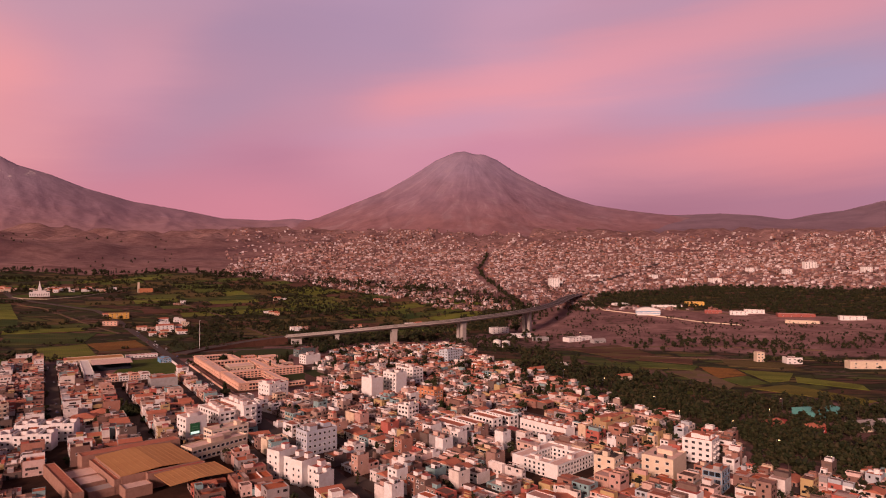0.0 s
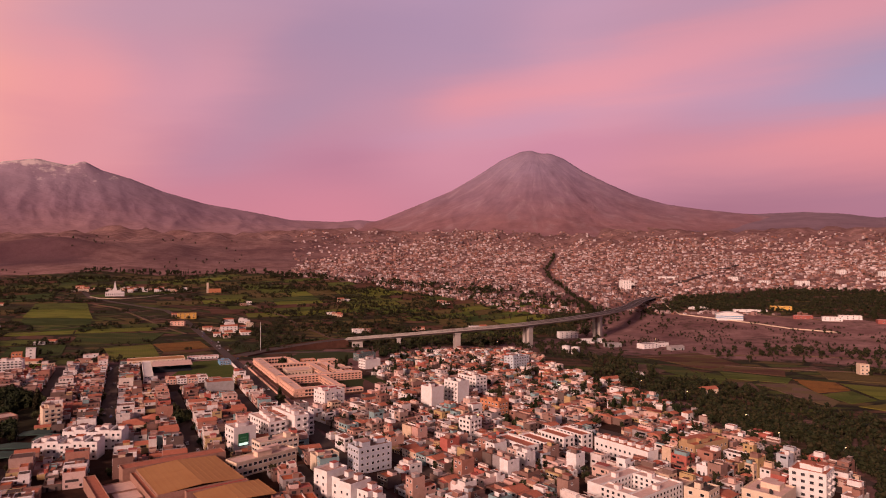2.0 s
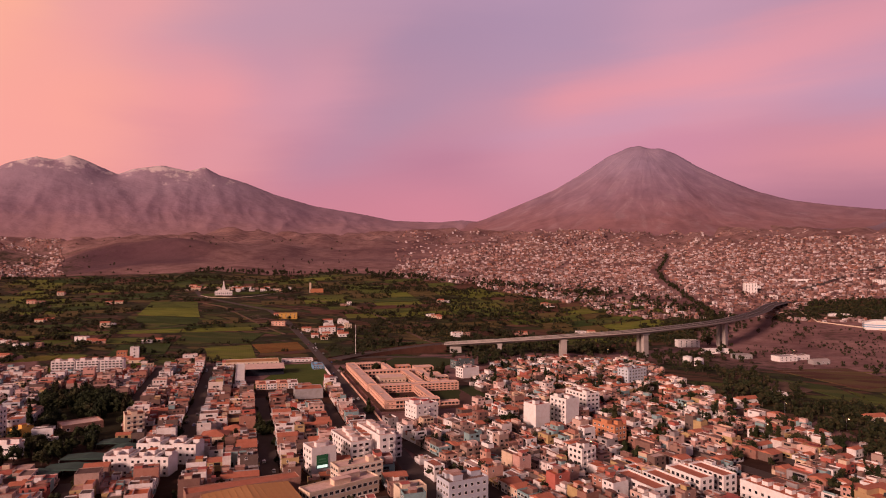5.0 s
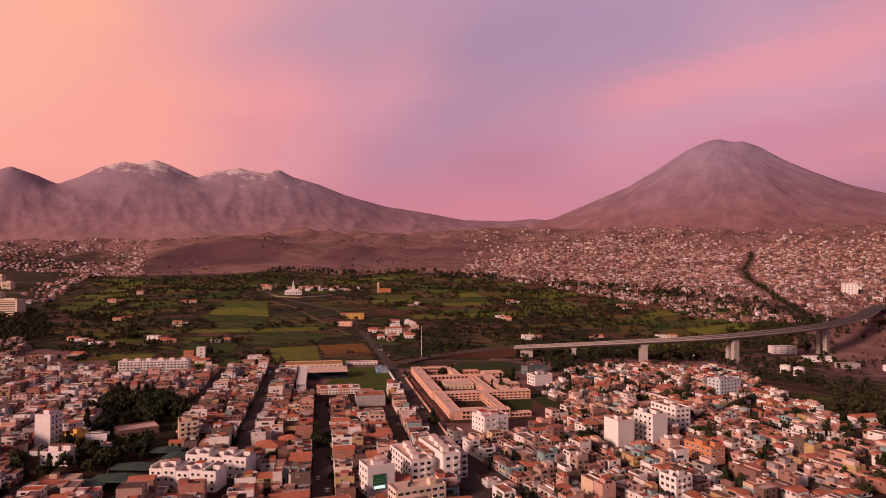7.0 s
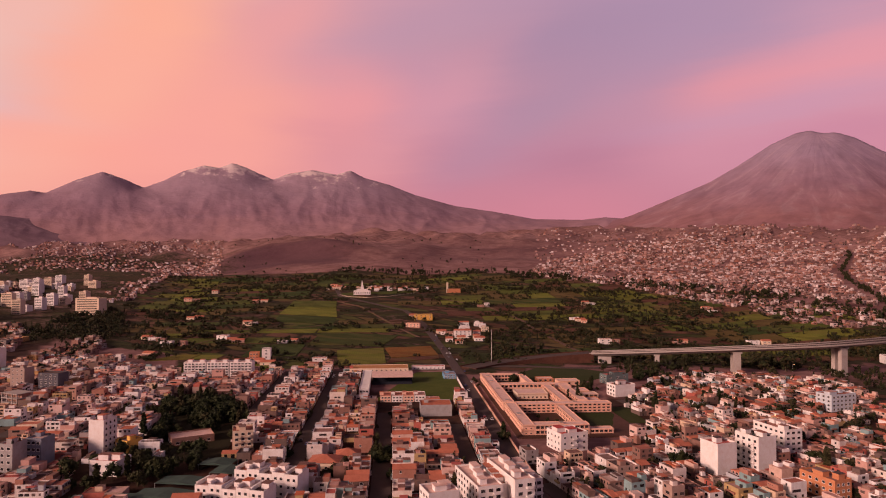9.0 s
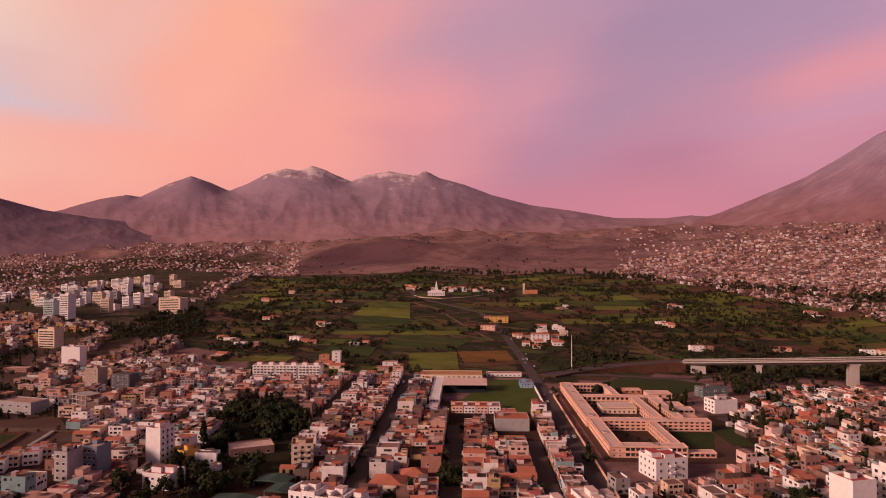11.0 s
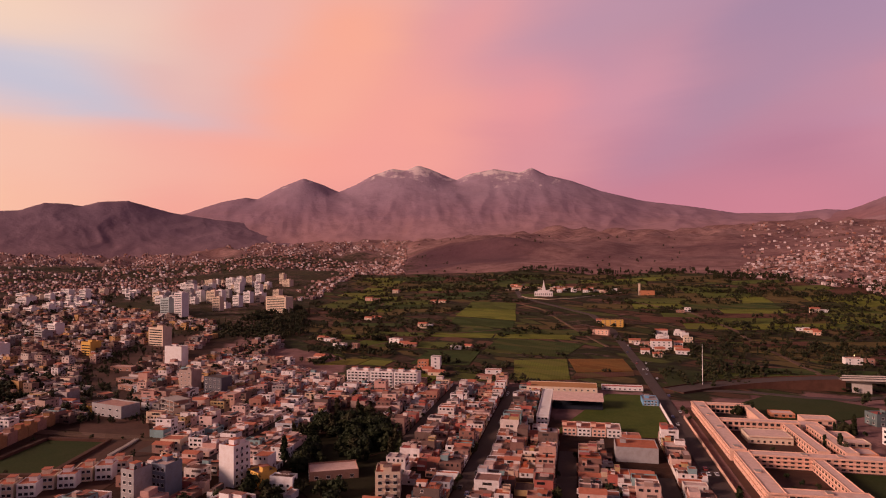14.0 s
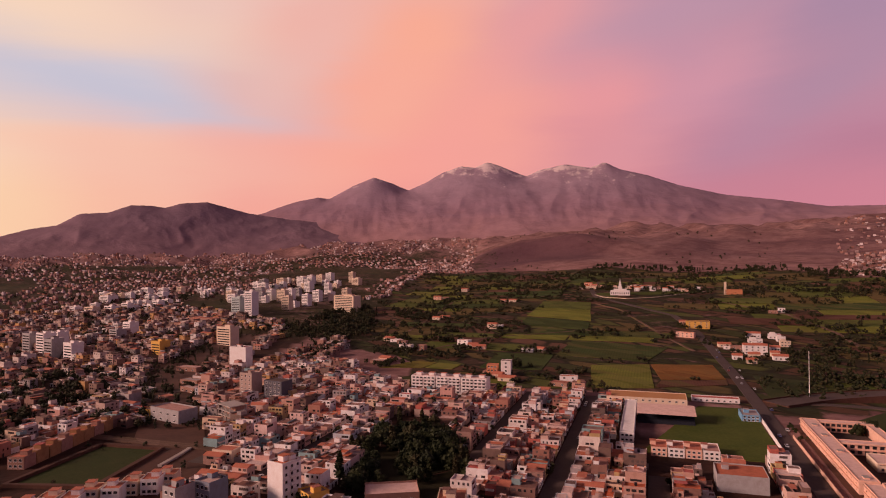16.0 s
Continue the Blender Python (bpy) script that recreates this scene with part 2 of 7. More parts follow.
bark = painted("bark", ((0.10, 0.07, 0.05),), dark=0.6, grain=3.0)


def leafy(name, colours, pick):
    m, n, b = material(name, 0.75, 0, 0.2)
    base = n.ramp(pick(n), [(k / (len(colours) - 1), c) for k, c in enumerate(colours)])
    p = spot(n)
    n.put(b.inputs["Base Color"], n.mix(n.ramp(n.noise(p, 0.9, 3), [(0.35, 0.0), (0.7, 0.7)]), base, (0.55, 0.55, 0.5), "MULTIPLY"))
    return m


leaf_each = leafy("foliage", ((0.016, 0.022, 0.008), (0.027, 0.036, 0.012), (0.040, 0.044, 0.015), (0.055, 0.046, 0.020)), lone)
leaf_mass = leafy("foliage_mass", ((0.014, 0.018, 0.007), (0.024, 0.030, 0.010), (0.038, 0.036, 0.013), (0.052, 0.038, 0.018)), island)


def plots(n, p, angle, along, across):
    """Small plots: a random shade for each, and how near its edge is."""
    q = n.add("ShaderNodeMapping", Vector=p, Rotation=(0, 0, -angle), Scale=(1 / along, 1 / across, 0.0)).outputs[0]
    v = n.add("ShaderNodeTexVoronoi", Vector=q, Scale=1.0)
    e = n.add("ShaderNodeTexVoronoi", {"feature": "DISTANCE_TO_EDGE"}, Vector=q, Scale=1.0)
    c = n.add("ShaderNodeSeparateXYZ", i0=v.outputs["Color"])
    return c.outputs[0], c.outputs[1], e.outputs["Distance"]


def field_stuff(name, a, b2, rows=0.0, angle=0.0, strong=0.5):
    """Tilled or sown ground: patches, grain and furrows."""
    m, n, b = material(name, 0.95, 0, 0.1)
    p = spot(n)
    col = n.mix(n.ramp(n.noise(p, 0.045, 5, 0.6, 0.5), [(0.35, 0.0), (0.68, 1.0)]), a, b2)
    col = n.mix(n.ramp(n.noise(p, 0.6, 4), [(0.3, 0.0), (0.75, 0.6)]), col, (0.55, 0.55, 0.52), "MULTIPLY")
    if rows:
        s = n.add("ShaderNodeSeparateXYZ", i0=p)
        q = n.math("ADD", n.math("MULTIPLY", s.outputs[0], math.cos(angle)), n.math("MULTIPLY", s.outputs[1], math.sin(angle)))
        wave = n.math("SINE", n.math("MULTIPLY", q, 6.2832 / rows))
        col = n.mix(n.ramp(wave, [(0.2, 0.0), (0.8, strong)]), col, (0.45, 0.42, 0.38), "MULTIPLY")
    if rows:
        one, two, _ = plots(n, p, angle, 46, 15)
        col = n.mix(n.ramp(one, [(0.25, 0.0), (0.8, 0.75)]), col, (0.62, 0.60, 0.55), "MULTIPLY")
        col = n.mix(n.ramp(n.math("MULTIPLY", lone(n), two), [(0.3, 0.0), (0.75, 0.5)]), col, (0.14, 0.115, 0.035))
    n.put(b.inputs["Base Color"], col)
    return m


GU = radians(37)
crop_bright = field_stuff("alfalfa", (0.169, 0.196, 0.030), (0.223, 0.223, 0.041), 2.6, GU, 0.25)
crop_green = field_stuff("onion_crop", (0.098, 0.129, 0.025), (0.147, 0.157, 0.036), 3.2, GU + 1.57, 0.35)
crop_dark = field_stuff("potato_crop", (0.049, 0.078, 0.020), (0.081, 0.102, 0.026), 3.0, GU, 0.3)
crop_olive = field_stuff("maize_stubble", (0.132, 0.098, 0.034), (0.178, 0.121, 0.048), 2.8, GU + 1.57, 0.3)
crop_yellow = field_stuff("yellow_flower_crop", (0.22, 0.18, 0.03), (0.17, 0.15, 0.03), 3.0, GU, 0.3)
crop_orange = field_stuff("orange_flower_crop", (0.338, 0.150, 0.039), (0.260, 0.124, 0.039), 3.4, GU + 1.57, 0.55)
soil_bare = field_stuff("tilled_soil", (0.125, 0.055, 0.037), (0.16, 0.074, 0.050), 2.4, GU, 0.3)
soil_pale = field_stuff("pale_fallow", (0.218, 0.132, 0.098), (0.172, 0.109, 0.081), 3.0, GU + 1.57, 0.3)
grass = field_stuff("playing_grass", (0.067, 0.092, 0.017), (0.098, 0.115, 0.022))
grass_dull = field_stuff("dull_grass", (0.040, 0.055, 0.016), (0.055, 0.060, 0.020))

# the shade under the park trees is put into this very dark colour
park_shade_soil = field_stuff("shaded_park_soil", (0.020, 0.019, 0.009), (0.036, 0.030, 0.014))

# open ground: dust, scrub and stones; how green it is follows what grows there
ground_mat, n, b = material("dusty_ground", 0.97, 0, 0.1)
p = spot(n)
zone = n.add("ShaderNodeAttribute", {"attribute_name": "green"}).outputs["Fac"]
dust = n.mix(n.ramp(n.noise(p, 0.004, 6, 0.6, 0.6), [(0.35, 0.0), (0.68, 1.0)]), (0.245, 0.128, 0.122), (0.42, 0.245, 0.225))
dust = n.mix(n.ramp(n.noise(p, 0.03, 5, 0.6), [(0.4, 0.0), (0.7, 0.85)]), dust, (0.52, 0.46, 0.46), "MULTIPLY")
dust = n.mix(n.ramp(n.noise(p, 0.0085, 6, 0.65, 1.2), [(0.45, 0.0), (0.62, 0.6)]), dust, (0.55, 0.48, 0.50), "MULTIPLY")
basalt = n.add("ShaderNodeAttribute", {"attribute_name": "lava"}).outputs["Fac"]
dust = n.mix(n.math("MULTIPLY", basalt, n.ramp(n.noise(p, 0.006, 5, 0.6, 0.5), [(0.3, 0.75), (0.65, 1.0)])), dust, n.mix(n.noise(p, 0.02, 5, 0.6), (0.090, 0.043, 0.056), (0.150, 0.075, 0.088)))
paved = n.add("ShaderNodeAttribute", {"attribute_name": "town"}).outputs["Fac"]
dust = n.mix(paved, dust, n.mix(n.ramp(n.noise(p, 0.06, 5, 0.6), [(0.35, 0.0), (0.7, 1.0)]), (0.034, 0.018, 0.014), (0.075, 0.035, 0.024)))
scrub = n.mix(n.ramp(n.noise(p, 0.02, 5, 0.6), [(0.35, 0.0), (0.7, 1.0)]), (0.028, 0.028, 0.012), (0.062, 0.043, 0.021))
one, two, rim = plots(n, p, GU, 62, 21)
patch = n.ramp(one, [(0.0, (0.100, 0.050, 0.030)), (0.22, (0.050, 0.054, 0.017)), (0.38, (0.125, 0.088, 0.032)), (0.54, (0.034, 0.036, 0.013)), (0.68, (0.088, 0.098, 0.024)), (0.80, (0.140, 0.072, 0.046)), (0.92, (0.060, 0.036, 0.022))], "CONSTANT")
patch = n.mix(n.ramp(rim, [(0.03, 1.0), (0.10, 0.0)]), patch, (0.024, 0.022, 0.010))
patch = n.mix(n.ramp(n.noise(p, 0.013, 4), [(0.55, 0.0), (0.68, 1.0)]), patch, scrub)
scrub = n.mix(n.ramp(zone, [(0.64, 0.0), (0.74, 1.0)]), scrub, patch)
col = n.mix(n.ramp(n.math("ADD", zone, n.math("ADD", n.math("MULTIPLY", n.math("SUBTRACT", n.noise(p, 0.012, 5), 0.5), 0.8), n.math("MULTIPLY", n.math("SUBTRACT", n.noise(p, 0.085, 5, 0.65), 0.5), 0.9))), [(0.35, 0.0), (0.65, 1.0)]), dust, scrub)
n.put(b.inputs["Base Color"], n.mix(n.ramp(n.noise(p, 0.25, 4), [(0.35, 0.0), (0.75, 0.5)]), col, (0.6, 0.56, 0.52), "MULTIPLY"))
n.put(b.inputs["Normal"], n.add("ShaderNodeBump", Strength=0.6, Distance=7.0, Height=n.noise(p, 0.018, 6, 0.6, 0.0)).outputs[0])


def rock(name, low, mid, top, z0, z1, snow=0.0, scale=0.004, summit=None):
    """Mountain slope: colour changes with height, distance haze included, streaked down the slope, with scree and old
    snow.
    """
    m, n, b = material(name, 0.97, 0, 0.1)
    p = spot(n)
    z = n.add("ShaderNodeSeparateXYZ", i0=p).outputs[2]
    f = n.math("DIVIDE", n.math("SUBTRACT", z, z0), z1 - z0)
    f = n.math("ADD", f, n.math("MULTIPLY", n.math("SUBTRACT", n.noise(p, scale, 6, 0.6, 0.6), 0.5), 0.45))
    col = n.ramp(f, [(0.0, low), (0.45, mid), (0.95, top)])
    streak = n.noise(n.add("ShaderNodeMapping", Vector=p, Scale=(1, 1, 0.6)).outputs[0], 0.008, 6, 0.6, 0.2)
    col = n.mix(n.ramp(streak, [(0.38, 0.0), (0.70, 0.6)]), col, (0.62, 0.60, 0.62), "MULTIPLY")
    if summit:
        # chutes and lava tongues that fan out from the summit
        s = n.add("ShaderNodeSeparateXYZ", i0=p)
        dx, dy = n.math("SUBTRACT", s.outputs[0], summit[0]), n.math("SUBTRACT", s.outputs[1], summit[1])
        far = n.math("SQRT", n.math("ADD", n.math("MULTIPLY", dx, dx), n.math("MULTIPLY", dy, dy)))
        q = n.add("ShaderNodeCombineXYZ", i0=n.math("MULTIPLY", n.math("ARCTAN2", dx, dy), 5.0), i1=n.math("MULTIPLY", far, 0.0030), i2=0.0).outputs[0]
        chute = n.noise(q, 1.5, 7, 0.62, 1.1)
        col = n.mix(n.ramp(chute, [(0.52, 0.0), (0.72, 0.34)]), col, (0.44, 0.33, 0.36))
        col = n.mix(n.ramp(chute, [(0.28, 0.45), (0.48, 0.0)]), col, (0.60, 0.56, 0.60), "MULTIPLY")
    if snow:
        g = n.math("ADD", n.math("MULTIPLY", n.math("SUBTRACT", n.noise(p, 0.016, 6, 0.7), 0.5), 1.5), n.math("SUBTRACT", f, snow))
        col = n.mix(n.ramp(g, [(0.03, 0.0), (0.20, 0.8)]), col, (0.72, 0.59, 0.57))
    n.put(b.inputs["Base Color"], col)
    rough = n.math("ADD", n.noise(p, 0.0045, 7, 0.58, 0.2), n.math("MULTIPLY", n.noise(p, 0.02, 5, 0.6, 0.1), 0.2))
    n.put(b.inputs["Normal"], n.add("ShaderNodeBump", Strength=0.35, Distance=40.0, Height=rough).outputs[0])
    return m


# rock colours carry the mauve of distance haze, bluest towards the tops
rock_cone = rock("hazy_volcano_scree", (0.295, 0.150, 0.160), (0.262, 0.162, 0.212), (0.275, 0.205, 0.285), 330, 800, summit=(-228, 4637))
rock_range = rock("hazy_range_rock", (0.42, 0.235, 0.240), (0.315, 0.194, 0.240), (0.355, 0.252, 0.312), 220, 660, 1.05)
rock_low = rock("hazy_foothill_rock", (0.26, 0.150, 0.168), (0.24, 0.148, 0.180), (0.25, 0.165, 0.205), 100, 400)

# ---------------------------------------------------------------- building helpers
def mesh_of(name, verts, faces, mats, slots=None, smooth=False):
    me = bpy.data.meshes.new(name)
    me.from_pydata(verts, [], faces)
    for m in mats:
        me.materials.append(m)
    if slots is not None:
        me.polygons.foreach_set("material_index", slots)
    if smooth:
        me.polygons.foreach_set("use_smooth", [True] * len(me.polygons))
    me.update()
    return me


def part_of(name, me, parent, label="", at=None):
    ob = new(name, me)
    ob.parent = parent
    if at is not None:
        ob.matrix_basis = at
    return tagged(ob, label)


class Soup:
    """Collects boxes, slabs and prisms into one mesh."""

    def __init__(self):
        self.v, self.f, self.s = [], [], []

    def quad(self, a, b, c, d, slot=0):
        k = len(self.v)
        self.v += [a, b, c, d]
        self.f.append((k, k + 1, k + 2, k + 3))
        self.s.append(slot)

    def box(self, cx, cy, z0, z1, w, d, yaw=0.0, slot=0, top=None, bottom=False):
        """An upright box with its middle at cx, cy; one connected island."""
        c, s = math.cos(yaw), math.sin(yaw)
        k = len(self.v)
        for z in (z0, z1):
            for x, y in ((-w / 2, -d / 2), (w / 2, -d / 2), (w / 2, d / 2), (-w / 2, d / 2)):
                self.v.append((cx + x * c - y * s, cy + x * s + y * c, z))
        for n in range(4):
            m = (n + 1) % 4
            self.f.append((k + n, k + m, k + 4 + m, k + 4 + n))
            self.s.append(slot)
        self.f.append((k + 4, k + 5, k + 6, k + 7))
        self.s.append(slot if top is None else top)
        if bottom:
            self.f.append((k + 3, k + 2, k + 1, k))
            self.s.append(slot)

    def shell(self, cx, cy, z0, z1, w, d, yaw=0.0, slot=0, sill=0.9, thick=0.2, roof=1):
        """House walls with a parapet of that height round a flat roof."""
        c, s = math.cos(yaw), math.sin(yaw)

        def ring(z, o):
            k = len(self.v)
            for x, y in ((-w / 2 + o, -d / 2 + o), (w / 2 - o, -d / 2 + o), (w / 2 - o, d / 2 - o), (-w / 2 + o, d / 2 - o)):
                self.v.append((cx + x * c - y * s, cy + x * s + y * c, z))
            return k

        a, b, e, g = ring(z0, 0), ring(z1 + sill, 0), ring(z1 + sill, thick), ring(z1, thick)
        for lo, hi in ((a, b), (b, e), (e, g)):
            for n in range(4):
                m = (n + 1) % 4
                self.f.append((lo + n, lo + m, hi + m, hi + n))
                self.s.append(slot)
        if roof is not None:
            k = ring(z1 + 0.02, thick)
            self.f.append((k, k + 1, k + 2, k + 3))
            self.s.append(roof)

    def gable(self, cx, cy, z0, z1, rise, w, d, yaw=0.0, slot=0, over=0.5, wall=None):
        """A ridged roof along its length d, with gable ends."""
        c, s = math.cos(yaw), math.sin(yaw)
        P = lambda x, y, z: (cx + x * c - y * s, cy + x * s + y * c, z)
        a, e = w / 2 + over, d / 2 + over
        k = len(self.v)
        self.v += [P(-a, -e, z1), P(a, -e, z1), P(a, e, z1), P(-a, e, z1), P(0, -e, z1 + rise), P(0, e, z1 + rise)]
        for f in ((k, k + 4, k + 5, k + 3), (k + 1, k + 2, k + 5, k + 4), (k, k + 1, k + 4), (k + 2, k + 3, k + 5), (k + 3, k + 2, k + 1, k)):
            self.f.append(f)
            self.s.append(slot)

    def make(self, name, mats, smooth=False):
        return mesh_of(name, self.v, self.f, mats, self.s, smooth)


def inside(p, poly):
    x, y = p
    hit = False
    for (x0, y0), (x1, y1) in zip(poly, poly[1:] + poly[:1]):
        if (y0 > y) != (y1 > y) and x < (x1 - x0) * (y - y0) / (y1 - y0) + x0:
            hit = not hit
    return hit


def near_line(p, line, half):
    for (x0, y0), (x1, y1) in zip(line, line[1:]):
        dx, dy = x1 - x0, y1 - y0
        t = max(0, min(1, ((p[0] - x0) * dx + (p[1] - y0) * dy) / (dx * dx + dy * dy)))
        if math.hypot(p[0] - x0 - t * dx, p[1] - y0 - t * dy) < half:
            return True
    return False


# ---------------------------------------------------------------- the lie of the land
MX, MY = -60.0, 150.0
LAND_AZ = (-180, -60, -40, -25, -12, 3, 20, 38, 55, 75, 100, 140, 180)
LAND_R = (0, 650, 820, 1000, 1250, 1500, 2000, 2800, 3600, 4800)
LAND_Z = np.array([
    (0, 0, 0, 0, 0, 0, 0, 0, 0, 0),
    (0, 0, 0, 0, 0, 10, 40, 90, 150, 200),
    (0, -4, -6, -2, 16, 34, 85, 165, 255, 300),
    (0, -6, -8, -2, 16, 34, 85, 165, 262, 300),
    (0, -5, -9, -6, 16, 36, 88, 170, 270, 300),
    (0, -2, -9, -8, 26, 55, 95, 178, 285, 310),
    (0, 0, -3, 0, 22, 48, 98, 192, 275, 300),
    (0, 0, 0, 6, 24, 42, 82, 178, 255, 290),
    (0, 0, 0, 4, 14, 28, 62, 125, 195, 250),
    (0, 0, 0, 4, 12, 22, 45, 85, 118, 150),
    (0, 0, 0, 4, 12, 22, 42, 80, 108, 140),
    (0, 0, 0, 0, 0, 8, 20, 50, 80, 110),
    (0, 0, 0, 0, 0, 0, 0, 0, 0, 0),
], float)


def land(x, y, rough=1.0):
    """Height of the ground, for arrays or single places; rough 0 leaves the spurs away."""
    dx, dy = np.asarray(x, float) - MX, np.asarray(y, float) - MY
    r, a = np.hypot(dx, dy), np.degrees(np.arctan2(-dx, dy))
    i = np.clip(np.searchsorted(LAND_AZ, a, "right") - 1, 0, len(LAND_AZ) - 2)
    j = np.clip(np.searchsorted(LAND_R, r, "right") - 1, 0, len(LAND_R) - 2)
    A, R = np.array(LAND_AZ, float), np.array(LAND_R, float)
    u = (a - A[i]) / (A[i + 1] - A[i])
    u = u * u * (3 - 2 * u)
    v = np.clip((r - R[j]) / (R[j + 1] - R[j]), 0, 1)
    z = (LAND_Z[i, j] * (1 - u) + LAND_Z[i + 1, j] * u) * (1 - v) + (LAND_Z[i, j + 1] * (1 - u) + LAND_Z[i + 1, j + 1] * u) * v
    # a dark scarp under a flat-topped hill, and a paler bench beside it
    lift = np.interp(a, (32, 34, 37, 40, 43, 47, 49.5, 52.5), (0, 24, 20, 30, 56, 52, 36, 0))
    lip = 2230 + 45 * np.sin(a * 0.45)
    climb = np.clip((r - lip) / 250, 0, 1)
    z = z + lift * climb * climb * (3 - 2 * climb) * (1 - np.clip((r - 2500) / 900, 0, 1))
    # spurs and dry gullies running down the far slopes
    back = np.clip((r - 2560) / 500, 0, 1)
    lane = a * 1.15 + 1.6 * np.sin(r / 420.0) + 0.8 * np.sin(r / 170.0 + a)
    z = z + rough * back * (20 * np.abs(np.sin(lane)) + 11 * np.abs(np.sin(lane * 2.3 + 1.0)) + 5 * np.sin(lane * 5.1 + r / 90.0) - 14)
    # hummocks and gullies on the far slopes
    far = np.clip((r - 1500) / 900, 0, 1)
    z = z + far * (14 * np.sin(x / 210.0 + y / 330.0) * np.sin(y / 260.0 - x / 410.0) + 7 * np.sin(x / 83.0 - y / 121.0) * np.sin(y / 77.0 + x / 150.0))
    return z


def lz(x, y):
    return float(land(x, y))


UX, UY, VX, VY = -math.sin(GU), math.cos(GU), math.cos(GU), math.sin(GU)


def uv(u, v):
    """Town grid west of the avenue: u along the avenue, v across it."""
    return (u * UX + v * VX, u * UY + v * VY)


# outlines of the town quarters, the farms and the river valley
CITY_W = [uv(230, 122), uv(740, 120), uv(690, 90), uv(690, 40), uv(760, 40), uv(805, 10), uv(792, -150), uv(880, -260), uv(905, -340), uv(640, -340), uv(480, -330), uv(250, -190), uv(200, 40)]
CITY_E = [uv(200, 133), uv(505, 133), uv(505, 184), uv(560, 222), uv(645, 222), (-196, 725), (-192, 800), (-175, 838), (-60, 860), (-14, 735), (29, 660), (62, 601), (88, 533), (112, 490), (136, 455), (142, 409), (134, 368), (150, 349), (172, 352), (194, 350), (240, 300), (210, 190), (85, 170), (-100, 160)]
CITY_FW = [(-530, 400), (-700, 420), (-850, 500), (-960, 590), (-1120, 640), (-1450, 560), (-1500, 250), (-900, 60), (-540, 150), (-470, 240), (-585, 300)]
CITY_NW = [(-640, 420), (-700, 445), (-830, 540), (-880, 640), (-760, 560), (-660, 540)]
WASTE = [(-440, 220), (-460, 430), (-640, 440), (-830, 520), (-900, 580), (-1050, 660), (-1500, 620), (-1500, 0), (-500, 0)]
FARM = [uv(790, -150), uv(815, 40), uv(770, 120), uv(770, 140), (-300, 800), (-130, 930), (-20, 1050), (60, 1330), (-120, 1500), (-500, 1650), (-900, 1750), (-1350, 1650), (-1700, 1300), (-1150, 800), (-830, 620)]
BANK = [(40, 960), (60, 1120), (150, 1350), (430, 1300), (640, 1140), (1000, 1150), (1000, 760), (420, 830), (150, 900)]
FOREST = [(130, 1330), (240, 1560), (520, 1700), (900, 1500), (900, 1180), (640, 1130), (430, 1290), (260, 1350)]
VALE = [(242, 300), (196, 353), (150, 400), (144, 455), (112, 500), (85, 601), (29, 657), (-14, 729), (-60, 900), (60, 1050), (250, 1020), (420, 950), (700, 800), (700, 300)]


def build_ground():
    rings = [0.0] + list(np.linspace(60, 1500, 74)) + list(1500 * (4850 / 1500) ** (np.arange(1, 100) / 99))
    na = 560
    ang = np.linspace(0, 2 * math.pi, na, endpoint=False)
    rr, aa = np.meshgrid(rings[1:], ang, indexing="ij")
    x, y = MX - rr * np.sin(aa), MY + rr * np.cos(aa)
    z = land(x, y)
    verts = [(MX, MY, 0.0)] + list(zip(x.ravel().tolist(), y.ravel().tolist(), z.ravel().tolist()))
    faces = [(0, 1 + k, 1 + (k + 1) % na) for k in range(na)]
    for i in range(len(rings) - 2):
        a, b = 1 + i * na, 1 + (i + 1) * na
        faces += [(a + k, b + k, b + (k + 1) % na, a + (k + 1) % na) for k in range(na)]
    me = mesh_of("ground", verts, faces, [ground_mat], smooth=True)
    at = me.attributes.new("green", "FLOAT", "POINT")
    val = []
    for vx, vy, vz in verts:
        g = 0.0
        wob = 45 * noise.noise((vx / 120, vy / 120, 0.5))
        if inside((vx + wob, vy + wob), FARM):
            g = 0.75
        elif inside((vx, vy), FOREST):
            g = 0.9
        elif inside((vx + wob * 0.5, vy + wob * 0.5), BANK):
            g = 0.30
        elif inside((vx, vy), VALE):
            g = 0.54 if vy < 560 or vy > 870 else 0.75
        else:
            r, a = math.hypot(vx - MX, vy - MY), math.degrees(math.atan2(MX - vx, vy - MY))
            g = 0.66 * max(0, min(1, (a - 42) / 14)) * max(0, min(1, (r - 850) / 200)) * max(0, min(1, (3400 - r) / 700))
        val.append(g)
    at.data.foreach_set("value", val)
    town = me.attributes.new("town", "FLOAT", "POINT")
    town.data.foreach_set("value", [1.0 if any(inside((vx, vy), c) for c in (CITY_W, CITY_E, CITY_FW, WASTE)) else 0.0 for vx, vy, _ in verts])
    lava = me.attributes.new("lava", "FLOAT", "POINT")
    rv, av = np.hypot(x - MX, y - MY).ravel(), np.degrees(np.arctan2(MX - x, y - MY)).ravel()
    share = np.interp(av, (38, 42, 50, 53), (0, 1, 1, 0)) * np.interp(rv, (2050, 2170, 2470, 2540), (0, 1, 1, 0)) + 0.45 * np.interp(av, (18, 24, 36, 39), (0, 1, 1, 0)) * np.interp(rv, (2050, 2200, 2600, 3000), (0, 1, 1, 0))
    lava.data.foreach_set("value", [0.0] + share.tolist())
    ob = tagged(new("ground", me), "dusty brown ground with scrub, rising to far slopes", "ground", kind="structure")
    return ob


build_ground()


